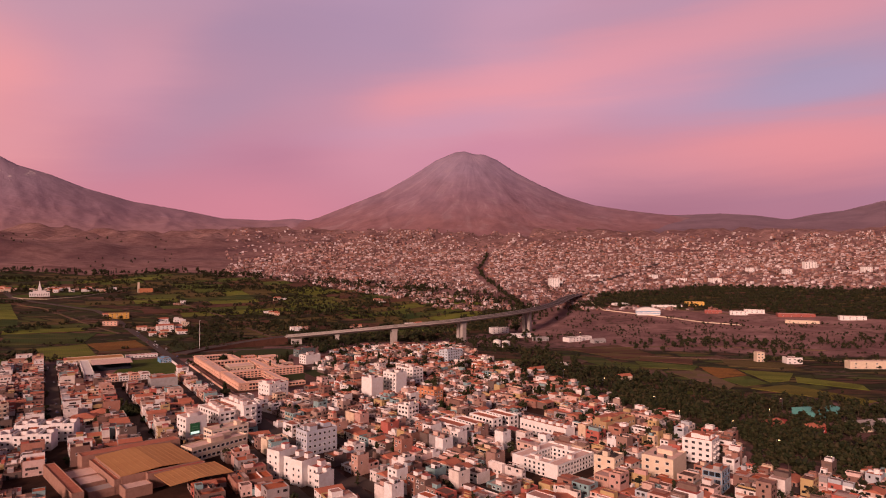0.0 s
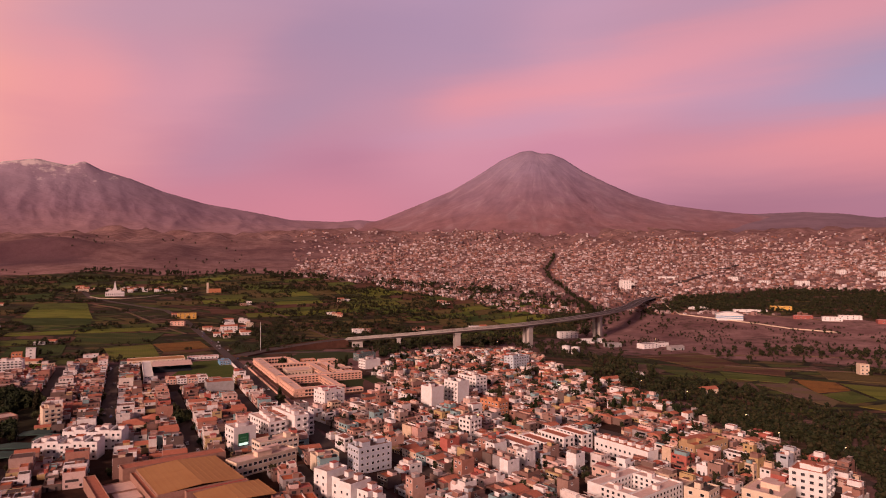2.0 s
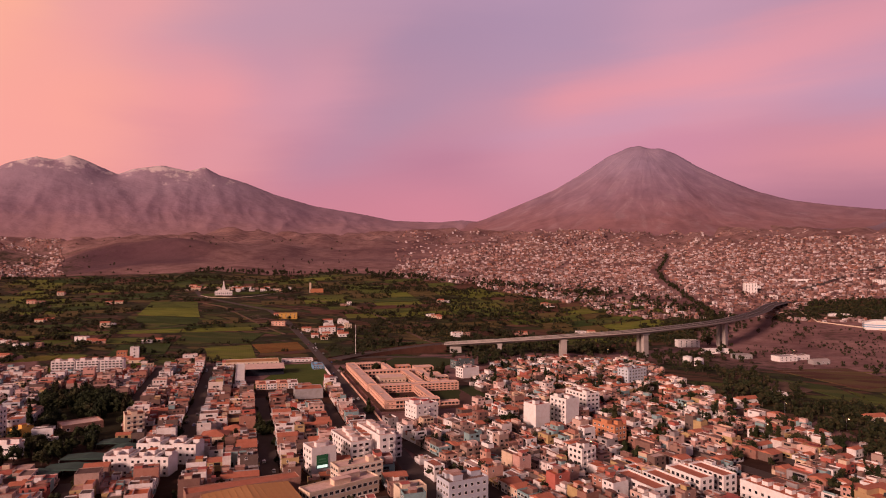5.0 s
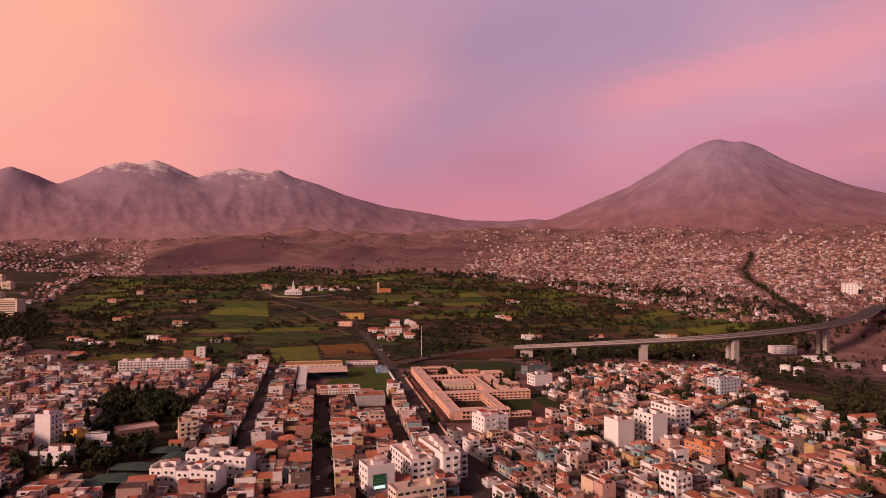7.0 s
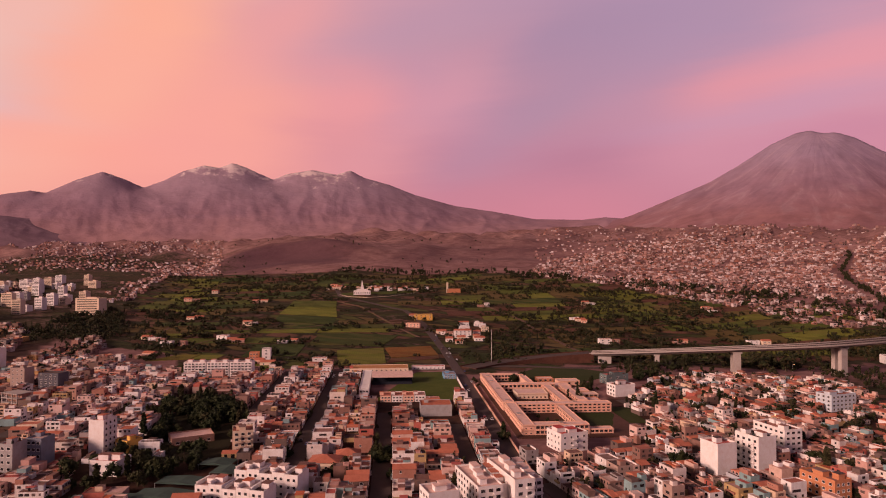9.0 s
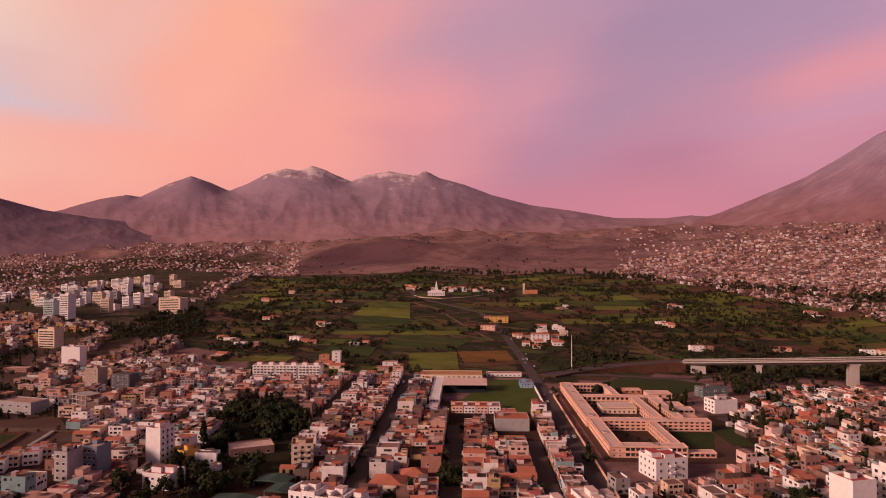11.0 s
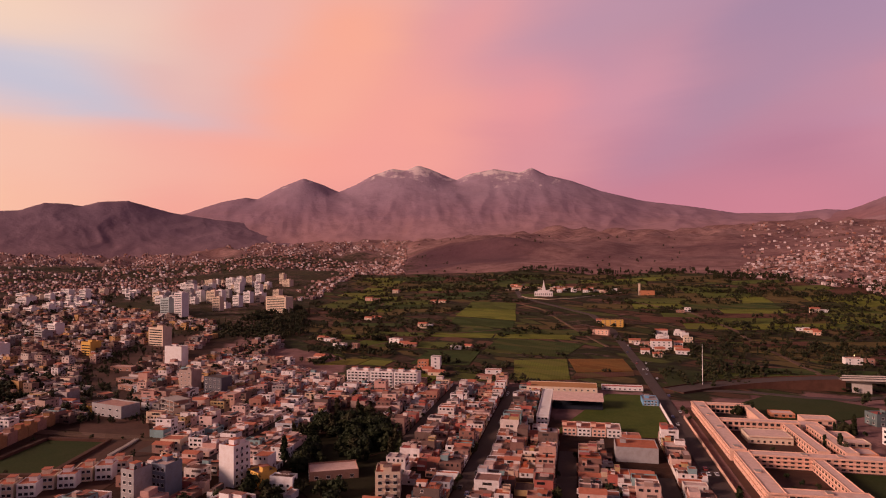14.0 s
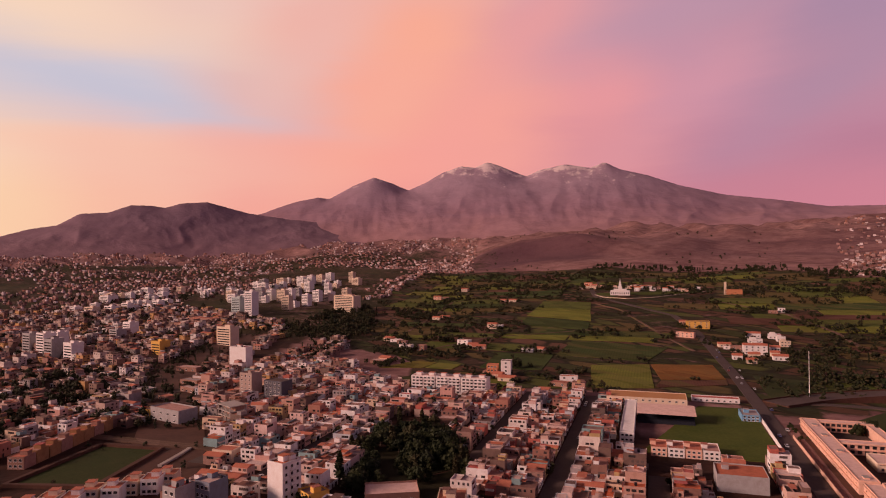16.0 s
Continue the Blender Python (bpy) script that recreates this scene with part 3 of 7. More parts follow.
def drape(name, poly_uv, mat, label, category, lift=0.25, step=18.0, kind="structure", group=""):
    """A four-cornered sheet that follows the land."""
    (a, b, c, d) = [Vector((*p, 0)) for p in poly_uv]
    nu = max(1, int(max((b - a).length, (c - d).length) / step))
    nv = max(1, int(max((d - a).length, (c - b).length) / step))
    verts, faces = [], []
    for i in range(nu + 1):
        for j in range(nv + 1):
            s, t = i / nu, j / nv
            q = (a * (1 - s) + b * s) * (1 - t) + (d * (1 - s) + c * s) * t
            verts.append((q.x, q.y, lz(q.x, q.y) + lift))
    for i in range(nu):
        for j in range(nv):
            k = i * (nv + 1) + j
            faces.append((k, k + nv + 1, k + nv + 2, k + 1))
    # a low skirt closes the sheet to the ground
    rim = [i * (nv + 1) for i in range(nu + 1)] + [nu * (nv + 1) + j for j in range(1, nv + 1)] + [i * (nv + 1) + nv for i in range(nu - 1, -1, -1)] + [j for j in range(nv - 1, 0, -1)]
    base = len(verts)
    verts += [(verts[k][0], verts[k][1], verts[k][2] - lift - 1.0) for k in rim]
    for n in range(len(rim)):
        m = (n + 1) % len(rim)
        faces.append((rim[n], base + n, base + m, rim[m]))
    ob = new(name, mesh_of(name, verts, faces, [mat], smooth=False))
    return tagged(ob, label, category, group, kind)


def strip(name, line, half, mat, label, category, lift=0.4, heights=None, thick=1.0, kind="structure"):
    """A road or path along a line of places."""
    pts = []
    for k in range(len(line) - 1):
        (x0, y0), (x1, y1) = line[k], line[k + 1]
        m = max(1, int(math.hypot(x1 - x0, y1 - y0) / 20))
        for i in range(m):
            t = i / m
            h = None if heights is None else heights[k] * (1 - t) + heights[k + 1] * t
            pts.append((x0 + (x1 - x0) * t, y0 + (y1 - y0) * t, h))
    pts.append((*line[-1], None if heights is None else heights[-1]))
    verts, faces = [], []
    for i, (x, y, h) in enumerate(pts):
        xa, ya, _ = pts[max(i - 1, 0)]
        xb, yb, _ = pts[min(i + 1, len(pts) - 1)]
        l = math.hypot(xb - xa, yb - ya)
        nx, ny = -(yb - ya) / l * half, (xb - xa) / l * half
        z = h if h is not None else max(lz(x, y), lz(x + nx, y + ny), lz(x - nx, y - ny)) + lift
        verts += [(x + nx, y + ny, z), (x - nx, y - ny, z), (x - nx, y - ny, z - thick), (x + nx, y + ny, z - thick)]
    for i in range(len(pts) - 1):
        k = 4 * i
        for n in range(4):
            m = (n + 1) % 4
            faces.append((k + n, k + m, k + 4 + m, k + 4 + n))
    faces += [(0, 3, 2, 1), (4 * len(pts) - 4, 4 * len(pts) - 3, 4 * len(pts) - 2, 4 * len(pts) - 1)]
    ob = new(name, mesh_of(name, verts, faces, [mat]))
    return tagged(ob, label, category, "", kind)


# ---------------------------------------------------------------- mountains
CONE = ((19, 3.2), (16.97, 3.62), (16.23, 3.86), (13.1, 5.14), (10.27, 6.32), (7.97, 7.62), (5.73, 9.05), (3.98, 9.77), (3.12, 9.84), (2.27, 9.56), (1.44, 9.55), (0.21, 9.01),
        (-1.39, 7.93), (-3.4, 6.85), (-5.7, 5.75), (-8.2, 4.9), (-11.23, 4.36), (-14.85, 3.85), (-18, 3.3))
RANGE = ((72, 3.4), (70, 3.9), (69.26, 4.2), (67.36, 4.87), (65.43, 5.28), (64.46, 5.15), (62.49, 6.24), (60.6, 7.03), (59.0, 6.5), (57.6, 5.9), (56.08, 6.56), (54.7, 7.35), (52.98, 7.95),
         (51.76, 7.78), (50.73, 8.25), (49.68, 7.95), (48.39, 7.39), (47.3, 6.95), (46.2, 7.46), (43.95, 7.89), (43.04, 7.7), (41.88, 7.51), (40.71, 7.93), (39.52, 7.3), (37.35, 6.73),
         (34.91, 5.8), (31.44, 4.86), (27.43, 4.24), (24.42, 3.65), (20.42, 3.54), (18.44, 3.73), (16, 3.5), (12, 3.0))
EAST = ((-8, 3.3), (-11, 4.2), (-14.85, 3.9), (-18.32, 3.95), (-20.8, 3.74), (-23.18, 3.32), (-25.09, 3.69), (-26.93, 3.88), (-29.33, 4.48), (-33, 5.2), (-38, 5.8), (-48, 5.0))
FOOT = ((110, 2.2), (98, 1.9), (89.3, 1.7), (87.2, 2.36), (85.4, 2.69), (83.9, 3.6), (81.9, 3.74), (80.3, 4.36), (78.65, 4.36), (77.8, 4.2), (76.5, 4.6), (74.5, 4.74), (72.5, 4.21),
        (71.1, 3.85), (68, 3.4), (62, 2.8), (56, 2.0))


def hub(a):
    """Where the skyline of that bearing is reckoned from."""
    return (np.interp(a, (-30, 3, 30, 50, 85), (-2, -13, -36, -58, -101)), np.interp(a, (-30, 3, 30, 50, 85), (28, 82, 143, 182, 233)))


def mountain(name, label, line, r0, r1, mat, power=1.5, gully=26.0, fold=1.0, peaks=(), rows=70, step=0.10, soften=6.5):
    line = sorted(line)
    az = np.arange(line[0][0], line[-1][0] + step, step)
    el = np.interp(az, [p[0] for p in line], [p[1] for p in line])
    el = np.convolve(np.pad(el, 2, "edge"), (0.1, 0.2, 0.4, 0.2, 0.1), "valid")
    # lower down the skyline's peaks widen into broad aprons
    m = int(24 / step)
    levels = []
    for k in range(rows + 1):
        wide = soften * (1 - k / rows) ** 0.75 / step
        if wide < 1.0:
            levels.append(el)
            continue
        q = np.exp(-0.5 * (np.arange(-m, m + 1) / wide) ** 2)
        levels.append(np.convolve(np.pad(el, m, "edge"), q / q.sum(), "valid"))
    verts, faces = [], []
    n = rows + 3
    for i, (a, e) in enumerate(zip(az.tolist(), el.tolist())):
        hx, hy = hub(a)
        top = 109.5 + r1 * math.tan(radians(e))
        sa, ca = math.sin(radians(a)), math.cos(radians(a))
        foot = float(land(hx - r0 * sa, hy + r0 * ca, 0.0)) - 12
        for k in range(rows + 1):
            s = k / rows
            r = r0 + (r1 - r0) * s
            x, y = hx - r * sa, hy + r * ca
            z = foot + (109.5 + r1 * math.tan(radians(levels[k][i])) - foot) * s**power
            # broad spurs below, gullies that fan out from the summits
            g = 0.0
            for pa, pe in peaks:
                wgt = math.exp(-((a - pa) / 12.0) ** 2) * min(1.0, (1.0 - s) * 4.0)
                th = math.atan2((a - pa) / 9.0, 1.35 - s) * 7.0
                g += wgt * (0.45 * noise.noise((th * 0.8 * fold, s * 1.6, pa)) + 0.15 * noise.noise((th * 2.1 * fold, s * 3.0, pa + 9)))
            lane = 14.0 * (1.25 - s)
            g += (0.55 - 1.5 * abs(noise.noise((a * 0.30 + 1.3 * s + 0.9 * noise.noise((a * 0.2, s * 2, 8)), s * 2.8, 6.2)))) * min(1.0, lane / 8) + 0.5 * (0.3 - abs(noise.noise((a * 0.8 - s * 2.0, s * 5.0, 2.2))))
            g += 1.1 * noise.noise((a * 0.20, s * 2.2, 3.1)) + 0.42 * noise.noise((a * 0.55 + s, s * 5.0, 5.5)) + 0.16 * noise.noise((a * 1.4 - s, s * 10.0, 7.7)) + 0.05 * noise.noise((a * 3.6, s * 24.0, 1.7))
            z += gully * g * math.sin(math.pi * s**1.5) ** 0.9 * (0.35 + 0.65 * s)
            if s > 0.9:
                z = min(z, 109.5 + r * math.tan(radians(e)) + 3.0 * noise.noise((a * 6, 0, 0)))
            verts.append((x, y, z))
        tip = noise.noise((a * 5.0, 0.3, 2.0)) * 2.0
        verts[-1] = (verts[-1][0], verts[-1][1], top + tip)
        for dr, dz in ((30, 2), (70, 600)):
            r = r1 + dr
            verts.append((hx - r * sa, hy + r * ca, max(foot - 30, top - dz)))
    for i in range(len(az) - 1):
        for k in range(n - 1):
            q = i * n + k
            faces.append((q, q + 1, q + n + 1, q + n))
    ob = new(name, mesh_of(name, verts, faces, [mat], smooth=True))
    return tagged(ob, label, "mountain", kind="structure")


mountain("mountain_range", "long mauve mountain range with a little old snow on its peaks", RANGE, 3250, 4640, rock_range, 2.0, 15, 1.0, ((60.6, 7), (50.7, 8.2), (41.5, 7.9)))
mountain("volcano", "tall symmetrical volcano cone with bare grey-brown scree slopes", CONE, 3150, 4560, rock_cone, 1.9, 11, 1.2, ((2.6, 9.8),), soften=2.4)
mountain("mountain_ridge_east", "low hazy blue-mauve ridge beyond the town", EAST, 3700, 4720, rock_low, 1.2, 12)
mountain("foothills_west", "dark bare rounded foothills below the range", FOOT, 3350, 4250, rock_low, 1.5, 16, 1.0, (), 50)

# ---------------------------------------------------------------- roads and open ground
AVENUE = [uv(200, 128), uv(480, 127), uv(740, 126), uv(960, 124), uv(1190, 111), uv(1330, 85), (-883, 1169), (-967, 1203), (-1055, 1289), (-1130, 1400)]
strip("road", AVENUE, 4.8, asphalt, "dark asphalt avenue running out of the town past fields", "road")
CORRIDOR = [(-440, 290), (-484, 333), (-600, 362), (-730, 385), (-860, 440), (-935, 500), (-1010, 560)]
strip("dry_riverbed", CORRIDOR, 20, dirt, "bare brown dirt of a dry riverbed between houses", "riverbed", 0.2)
STREET_V = (-276, -229, -182, -135, -86, -39, 8, 55)


def streets(poly, yaw, pitch, off, lo, hi, label):
    """Parallel streets, cut to the outline of a quarter."""
    ux, uy, vx, vy = -math.sin(yaw), math.cos(yaw), math.cos(yaw), math.sin(yaw)
    for k in range(-30, 31):
        v = off + pitch * k
        run = []
        for u in range(lo, hi, 12):
            p = (u * ux + v * vx, u * uy + v * vy)
            if inside(p, poly) and not any(inside(p, c) for c in CLEAR):
                run.append(p)
                continue
            if len(run) > 3:
                strip("street", run[:1] + run[-1:], 4.8, asphalt, label, "street", 0.25)
            run = []
        if len(run) > 3:
            strip("street", run[:1] + run[-1:], 4.8, asphalt, label, "street", 0.25)


# ---------------------------------------------------------------- houses of the town
CLEAR = []   # footprints kept free for single large buildings, parks and yards


def keep(poly):
    CLEAR.append(poly)
    return poly


def rect_poly(cx, cy, w, d, yaw, pad=2.0):
    c, s = math.cos(yaw), math.sin(yaw)
    w, d = w / 2 + pad, d / 2 + pad
    return [(cx + x * c - y * s, cy + x * s + y * c) for x, y in ((-w, -d), (w, -d), (w, d), (-w, d))]


keep([(-395, 385), (-440, 420), (-515, 490), (-490, 505), (-398, 465), (-335, 395), (-330, 370)])
GROVE = keep([(-398, 374), (-330, 374), (-335, 330), (-362, 318), (-385, 335)])
keep([(-345, 395), (-302, 400), (-292, 365), (-300, 318), (-330, 330)])
keep([(-602, 318), (-540, 372), (-470, 340), (-438, 300), (-470, 255), (-545, 248)])
keep([uv(532, 133), uv(760, 133), uv(770, 240), uv(660, 236), uv(575, 236), uv(535, 200)])

for u0, u1, v0, v1 in ((655, 800, 30, 122), (628, 662, 48, 88), (585, 636, 76, 103)):
    keep([uv(u0, v0), uv(u1, v0), uv(u1, v1), uv(u0, v1)])

# centre x, y, bearing of the long front, width, depth, height
BIG = {
    "tower_a": (-105.2, 522.6, 53, 12.4, 12.4, 15.4), "tower_b": (-90.2, 544.2, 53, 12.2, 16, 16.7), "sign": (-192, 388, 53, 13.5, 12, 13.5), "apartments": (-180.8, 421, 50, 31.1, 34.2, 14.8),
    "curved": (-167, 382, 52, 24, 10, 9), "clinic": (-186.6, 517.2, 54, 17.9, 15.8, 10.1), "terrace_s": (-277, 353, 18, 34, 11, 9), "terrace_n": (-277, 374, 17, 33, 11, 10),
    "beige": (-342.7, 412.7, 50, 11.3, 13.3, 11.9), "white_tall": (-405, 366, 22, 9.5, 11, 19), "yellow": (-394, 375, 5, 10, 10, 7), "flats": (-553.4, 563.9, 36, 64.6, 12.3, 12.8),
    "orange": (-57, 516, 52, 10.4, 19, 9), "white_four": (-83, 581, 48, 12, 24, 15), "pale_blue": (-56.9, 728.2, 52, 24.6, 13.3, 11.9), "grey_white": (-64, 443, 55, 10.6, 10, 12),
    "grey_blue": (-107, 369, 48, 20, 12, 13), "white_step": (-99.8, 318.2, 60, 13.3, 38.9, 11), "cream_low": (-130, 363, 45, 13, 8, 8), "terrace_row": (-32, 410, 46, 9, 27, 9),
    "long_white": (29, 422, 46, 9, 38, 8), "courtyard": (28.1, 358.3, 50, 33.8, 29.7, 6.8), "beige_big": (85, 349.8, 55, 18.7, 16.6, 10.5), "brown_flats": (56.2, 347.8, 56, 11.5, 11.5, 10.1),
    "white_right": (112, 378, 58, 15, 16, 12.5), "yellow_long": (75, 441, 42, 30, 11, 8), "market": (-183, 318, 48, 52, 56, 8), "arcade": (-162.8, 357.3, 60, 36.7, 10.2, 7.2),
    "white_cube": (-783, 468, 30, 21, 10, 20), "brick_slab": (-634, 428, 25, 13, 11, 19), "frame": (-558, 390, 10, 17.3, 12.2, 12.6), "grey_shed": (-595, 362, 23, 30, 15, 8),
    "white_villa": (-368, 349, 25, 15, 12, 7), "white_mid": (-206, 683.1, 52, 18.6, 12.4, 9), "green_slate": (-227.6, 733.2, 52, 22.6, 11.3, 7.5), "park_hall": (-383, 408, 62, 24, 15, 4),
    "tile_a": (-281, 415, 30, 15, 13, 4), "tile_b": (-279, 431, 40, 12, 11, 3.6), "glass_blue": (104.6, 328.8, 55, 12.4, 9.3, 10.4),
    "grey_flats": (-415, 324, 25, 8, 10, 14), "slate_flats": (-414, 337, 25, 9, 10, 14),
}
for k, (cx, cy, deg, bw, bd, bh) in BIG.items():
    keep(rect_poly(cx, cy, bw, bd, radians(deg), 4.5))

keep(rect_poly(-189, 312, 86, 74, radians(48)))
keep([(0, 340), (30, 318), (52, 345), (30, 356)])
keep(rect_poly(-165, 284, 40, 34, radians(48)))
for k in range(1, 4):
    keep(rect_poly(-32 + k * 15.5 * math.cos(radians(46)), 410 + k * 15.5 * math.sin(radians(46)), 9, 27, radians(46)))


def lots(poly, yaw, pitch_u=96.0, pitch_v=47.0, off_u=0.0, off_v=8.0, seed=1, street=8.0, sparse=0.04, tall=0.10):
    """House lots: blocks of two rows back to back between parallel streets; each has a front house and often one behind it."""
    rng = random.Random(seed)
    ux, uy, vx, vy = -math.sin(yaw), math.cos(yaw), math.cos(yaw), math.sin(yaw)
    us = [p[0] * ux + p[1] * uy for p in poly]
    vs = [p[0] * vx + p[1] * vy for p in poly]
    front, rear = [], []
    v = math.floor((min(vs) - off_v) / pitch_v) * pitch_v + off_v
    while v < max(vs):
        u = math.floor((min(us) - off_u) / pitch_u) * pitch_u + off_u
        while u < max(us):
            for row in (0, 1):
                dep = (pitch_v - street) / 2
                a = u + 1.5
                while a < u + pitch_u - 6:
                    wid = min(rng.choice((5.6, 6.2, 6.8, 7.4, 8.2, 9.4, 11.0)), u + pitch_u - 4 - a)
                    d = dep * rng.uniform(0.46, 0.66)
                    d2 = (dep - d) * rng.choice((0.55, 0.8, 0.97, 0.97))
                    back = dep - d2 / 2 if rng.random() < 0.5 else d + d2 / 2
                    uu = a + wid / 2
                    a += wid
                    gap = rng.random() < sparse
                    n = rng.choices((1, 2, 3, 4), (0.30, 0.44, 0.26 - tall * 0.7, tall * 0.7))[0]
                    n2 = rng.choices((0, 1, 2, 3), (0.26, 0.44, 0.24, 0.06))[0]
                    q, q2 = rng.random(), rng.random()
                    for away, dd, k, qq, out in ((d / 2, d, n, q, front), (back, d2, n2, q2, rear)):
                        if gap or not k:
                            continue
                        vv = v + street / 2 + (away if row == 0 else 2 * dep - away)
                        x, y = uu * ux + vv * vx, uu * uy + vv * vy
                        if not inside((x, y), poly) or any(inside((x, y), c) for c in CLEAR):
                            continue
                        out.append((x, y, yaw + (0 if row == 0 else math.pi), dd, wid - 0.12, k, qq))
            u += pitch_u
        v += pitch_v
    return front, rear


streets(CITY_W, GU, 47, 8, 200, 920, "narrow worn asphalt street between houses")
streets(CITY_E, radians(50), 36, 20, 100, 900, "worn asphalt street with parked cars")
fw, rw = lots(CITY_W, GU, 110, 47, 20, 8, 11, 11.5)
fe, re_ = lots(CITY_E, radians(50), 92, 36, 10, 20, 12, 8.5, 0.08)
TOWN = [l for l in fw + fe if not near_line(l[:2], AVENUE, 7.5) and not near_line(l[:2], CORRIDOR, 24)]
BACKS = [l for l in rw + re_ if not near_line(l[:2], AVENUE, 7.5) and not near_line(l[:2], CORRIDOR, 24)]


def gardens(some, seed):
    """Low tiled houses with gardens, towards the river and the viaduct."""
    rng, out = random.Random(seed), []
    for x, y, yaw, d, wid, n, q in some:
        if (x > 15 and y > 440) or y > 640 or (x > -40 and y > 560):
            if rng.random() < 0.24:
                continue
            n, q = min(n, 2), q * 0.55
        out.append((x, y, yaw, d, wid, n, q))
    return out


TOWN, BACKS = gardens(TOWN, 3), gardens(BACKS, 4)
ff, rf = lots(CITY_FW, radians(27), 90, 45, 0, 0, 13, 9.0, 0.46)
fn, rn = lots(CITY_NW, radians(30), 90, 45, 0, 0, 14)
EDGE = [l for l in ff + rf + fn + rn if not near_line(l[:2], CORRIDOR, 24)]


def emit_house(s, x, y, z, yaw, d, wid, n, q, rng, windows=True):
    """One house of a crowd: walls, parapet, stepped roof terraces, openings, lean-tos and tanks."""
    fh = 2.45
    h = fh * n
    c, sn = math.cos(yaw), math.sin(yaw)
    P = lambda a, b: (x + a * c - b * sn, y + a * sn + b * c)
    # local x is the depth away from the street
    if q < 0.15 and n < 3:
        s.box(x, y, z - 1.5, z + h, d, wid, yaw, 0)
        s.gable(x, y, z, z + h, 1.2, wid, d, yaw - math.pi / 2, 3, 0.25)
    else:
        s.shell(x, y, z - 1.5, z + h, d, wid, yaw, 0, 0.2 + 0.55 * ((q * 7) % 1), 0.18)
        kind = rng.random()
        if kind < 0.36 and d > 4.5:   # a raised half storey with its own parapet
            rd, rw = d * rng.uniform(0.35, 0.55), wid * rng.uniform(0.5, 0.94)
            a, b = rng.choice((-0.5, 0.5)) * (d - rd - 0.1), rng.choice((-0.5, 0.5)) * (wid - rw - 0.1)
            s.shell(*P(a, b), z + h - 0.05, z + h + rng.uniform(1.9, 2.5), rd, rw, yaw, 0, 0.25, 0.15)
        elif kind < 0.62:             # stair hut
            rw, rd = rng.uniform(1.8, 0.5 * wid), rng.uniform(1.8, max(2.0, 0.4 * d))
            a, b = rng.uniform(-0.5, 0.5) * (d - rd - 0.6), rng.uniform(-0.5, 0.5) * (wid - rw - 0.6)
            s.box(*P(a, b), z + h - 0.05, z + h + rng.uniform(1.8, 2.4), rd, rw, yaw, 0, 1)
        if rng.random() < 0.25:
            a, b = rng.uniform(-0.42, 0.42) * d, rng.uniform(-0.36, 0.36) * wid
            s.box(*P(a, b), z + h, z + h + 1.4, 1.0, 1.0, yaw + 0.4, 4)
        if rng.random() < 0.5:        # sheet or tile lean-to over part of the roof
            ld, lw = d * rng.uniform(0.25, 0.5), wid * rng.uniform(0.35, 0.9)
            a, b = rng.uniform(-0.5, 0.5) * (d - ld - 0.5), rng.uniform(-0.5, 0.5) * (wid - lw - 0.5)
            s.box(*P(a, b), z + h + 1.55, z + h + 1.68, ld, lw, yaw, rng.choice((3, 3, 1, 1, 1)), None, True)
        if rng.random() < 0.3:        # low wall across the terrace
            s.box(*P(rng.uniform(-0.3, 0.3) * d, 0), z + h, z + h + 0.8, 0.16, wid - 0.5, yaw, 0)
    if windows:
        def row(side, f, run, lie):
            """Openings of one storey on one wall: none, a strip, or a few."""
            kind = rng.random()
            if kind < 0.26:
                return
            z0, z1 = z + f * fh + (0.85 if f or rng.random() < 0.6 else 0.05), z + f * fh + 2.05
            if kind < 0.45:
                spans = [(rng.uniform(-0.2, 0.2) * run, run * rng.uniform(0.3, 0.6))]
            else:
                k = max(1, int(run / rng.choice((2.4, 3.0, 3.8))))
                spans = [(((j + 0.5) / k - 0.5) * run * 0.92 + rng.uniform(-0.25, 0.25), rng.choice((0.8, 1.1, 1.5, 2.0))) for j in range(k) if rng.random() < 0.8]
            for t, ww in spans:
                if lie:
                    s.box(*P(side * d / 2, t), z0, z1, 0.14, ww, yaw, 2, None, True)
                else:
                    s.box(*P(t, side * wid / 2), z0, z1, ww, 0.14, yaw, 2, None, True)

        side = -1 if math.cos(yaw) > 0 else 1   # the end wall, where it stands free
        for f in range(n):
            row(-1, f, wid, True)
            if f:
                row(1, f, wid, True)
            row(side, f, d, False)
        if n > 1 and rng.random() < 0.25:
            s.box(*P(rng.uniform(-0.15, 0.15) * d, side * (wid / 2 + 0.4)), z + fh - 0.1, z + fh + 0.7, d * rng.uniform(0.35, 0.8), 0.9, yaw, 0, None, True)
        if n > 1 and rng.random() < 0.35:   # balcony slab
            s.box(*P(-d / 2 - 0.5, 0), z + fh - 0.1, z + fh + 0.7, 1.0, wid * rng.uniform(0.5, 0.95), yaw, 0, None, True)


glass_mass, gn2, gb2 = material("window_glass_mass", 0.15, 0.0, 0.5)
gn2.put(gb2.inputs["Base Color"], gn2.ramp(island(gn2), [(0.0, (0.012, 0.012, 0.015)), (0.7, (0.045, 0.038, 0.038)), (0.9, (0.14, 0.10, 0.09))]))
HOUSE_MATS = [wall_mass, roof_mass, glass_mass, terracotta, tank_black]
NEAR = sorted(TOWN, key=lambda l: min(math.hypot(l[0] + 250, l[1] - 400), math.hypot(l[0] + 60, l[1] - 360)))
PARTED, REST = NEAR[:150], NEAR[150:] + BACKS


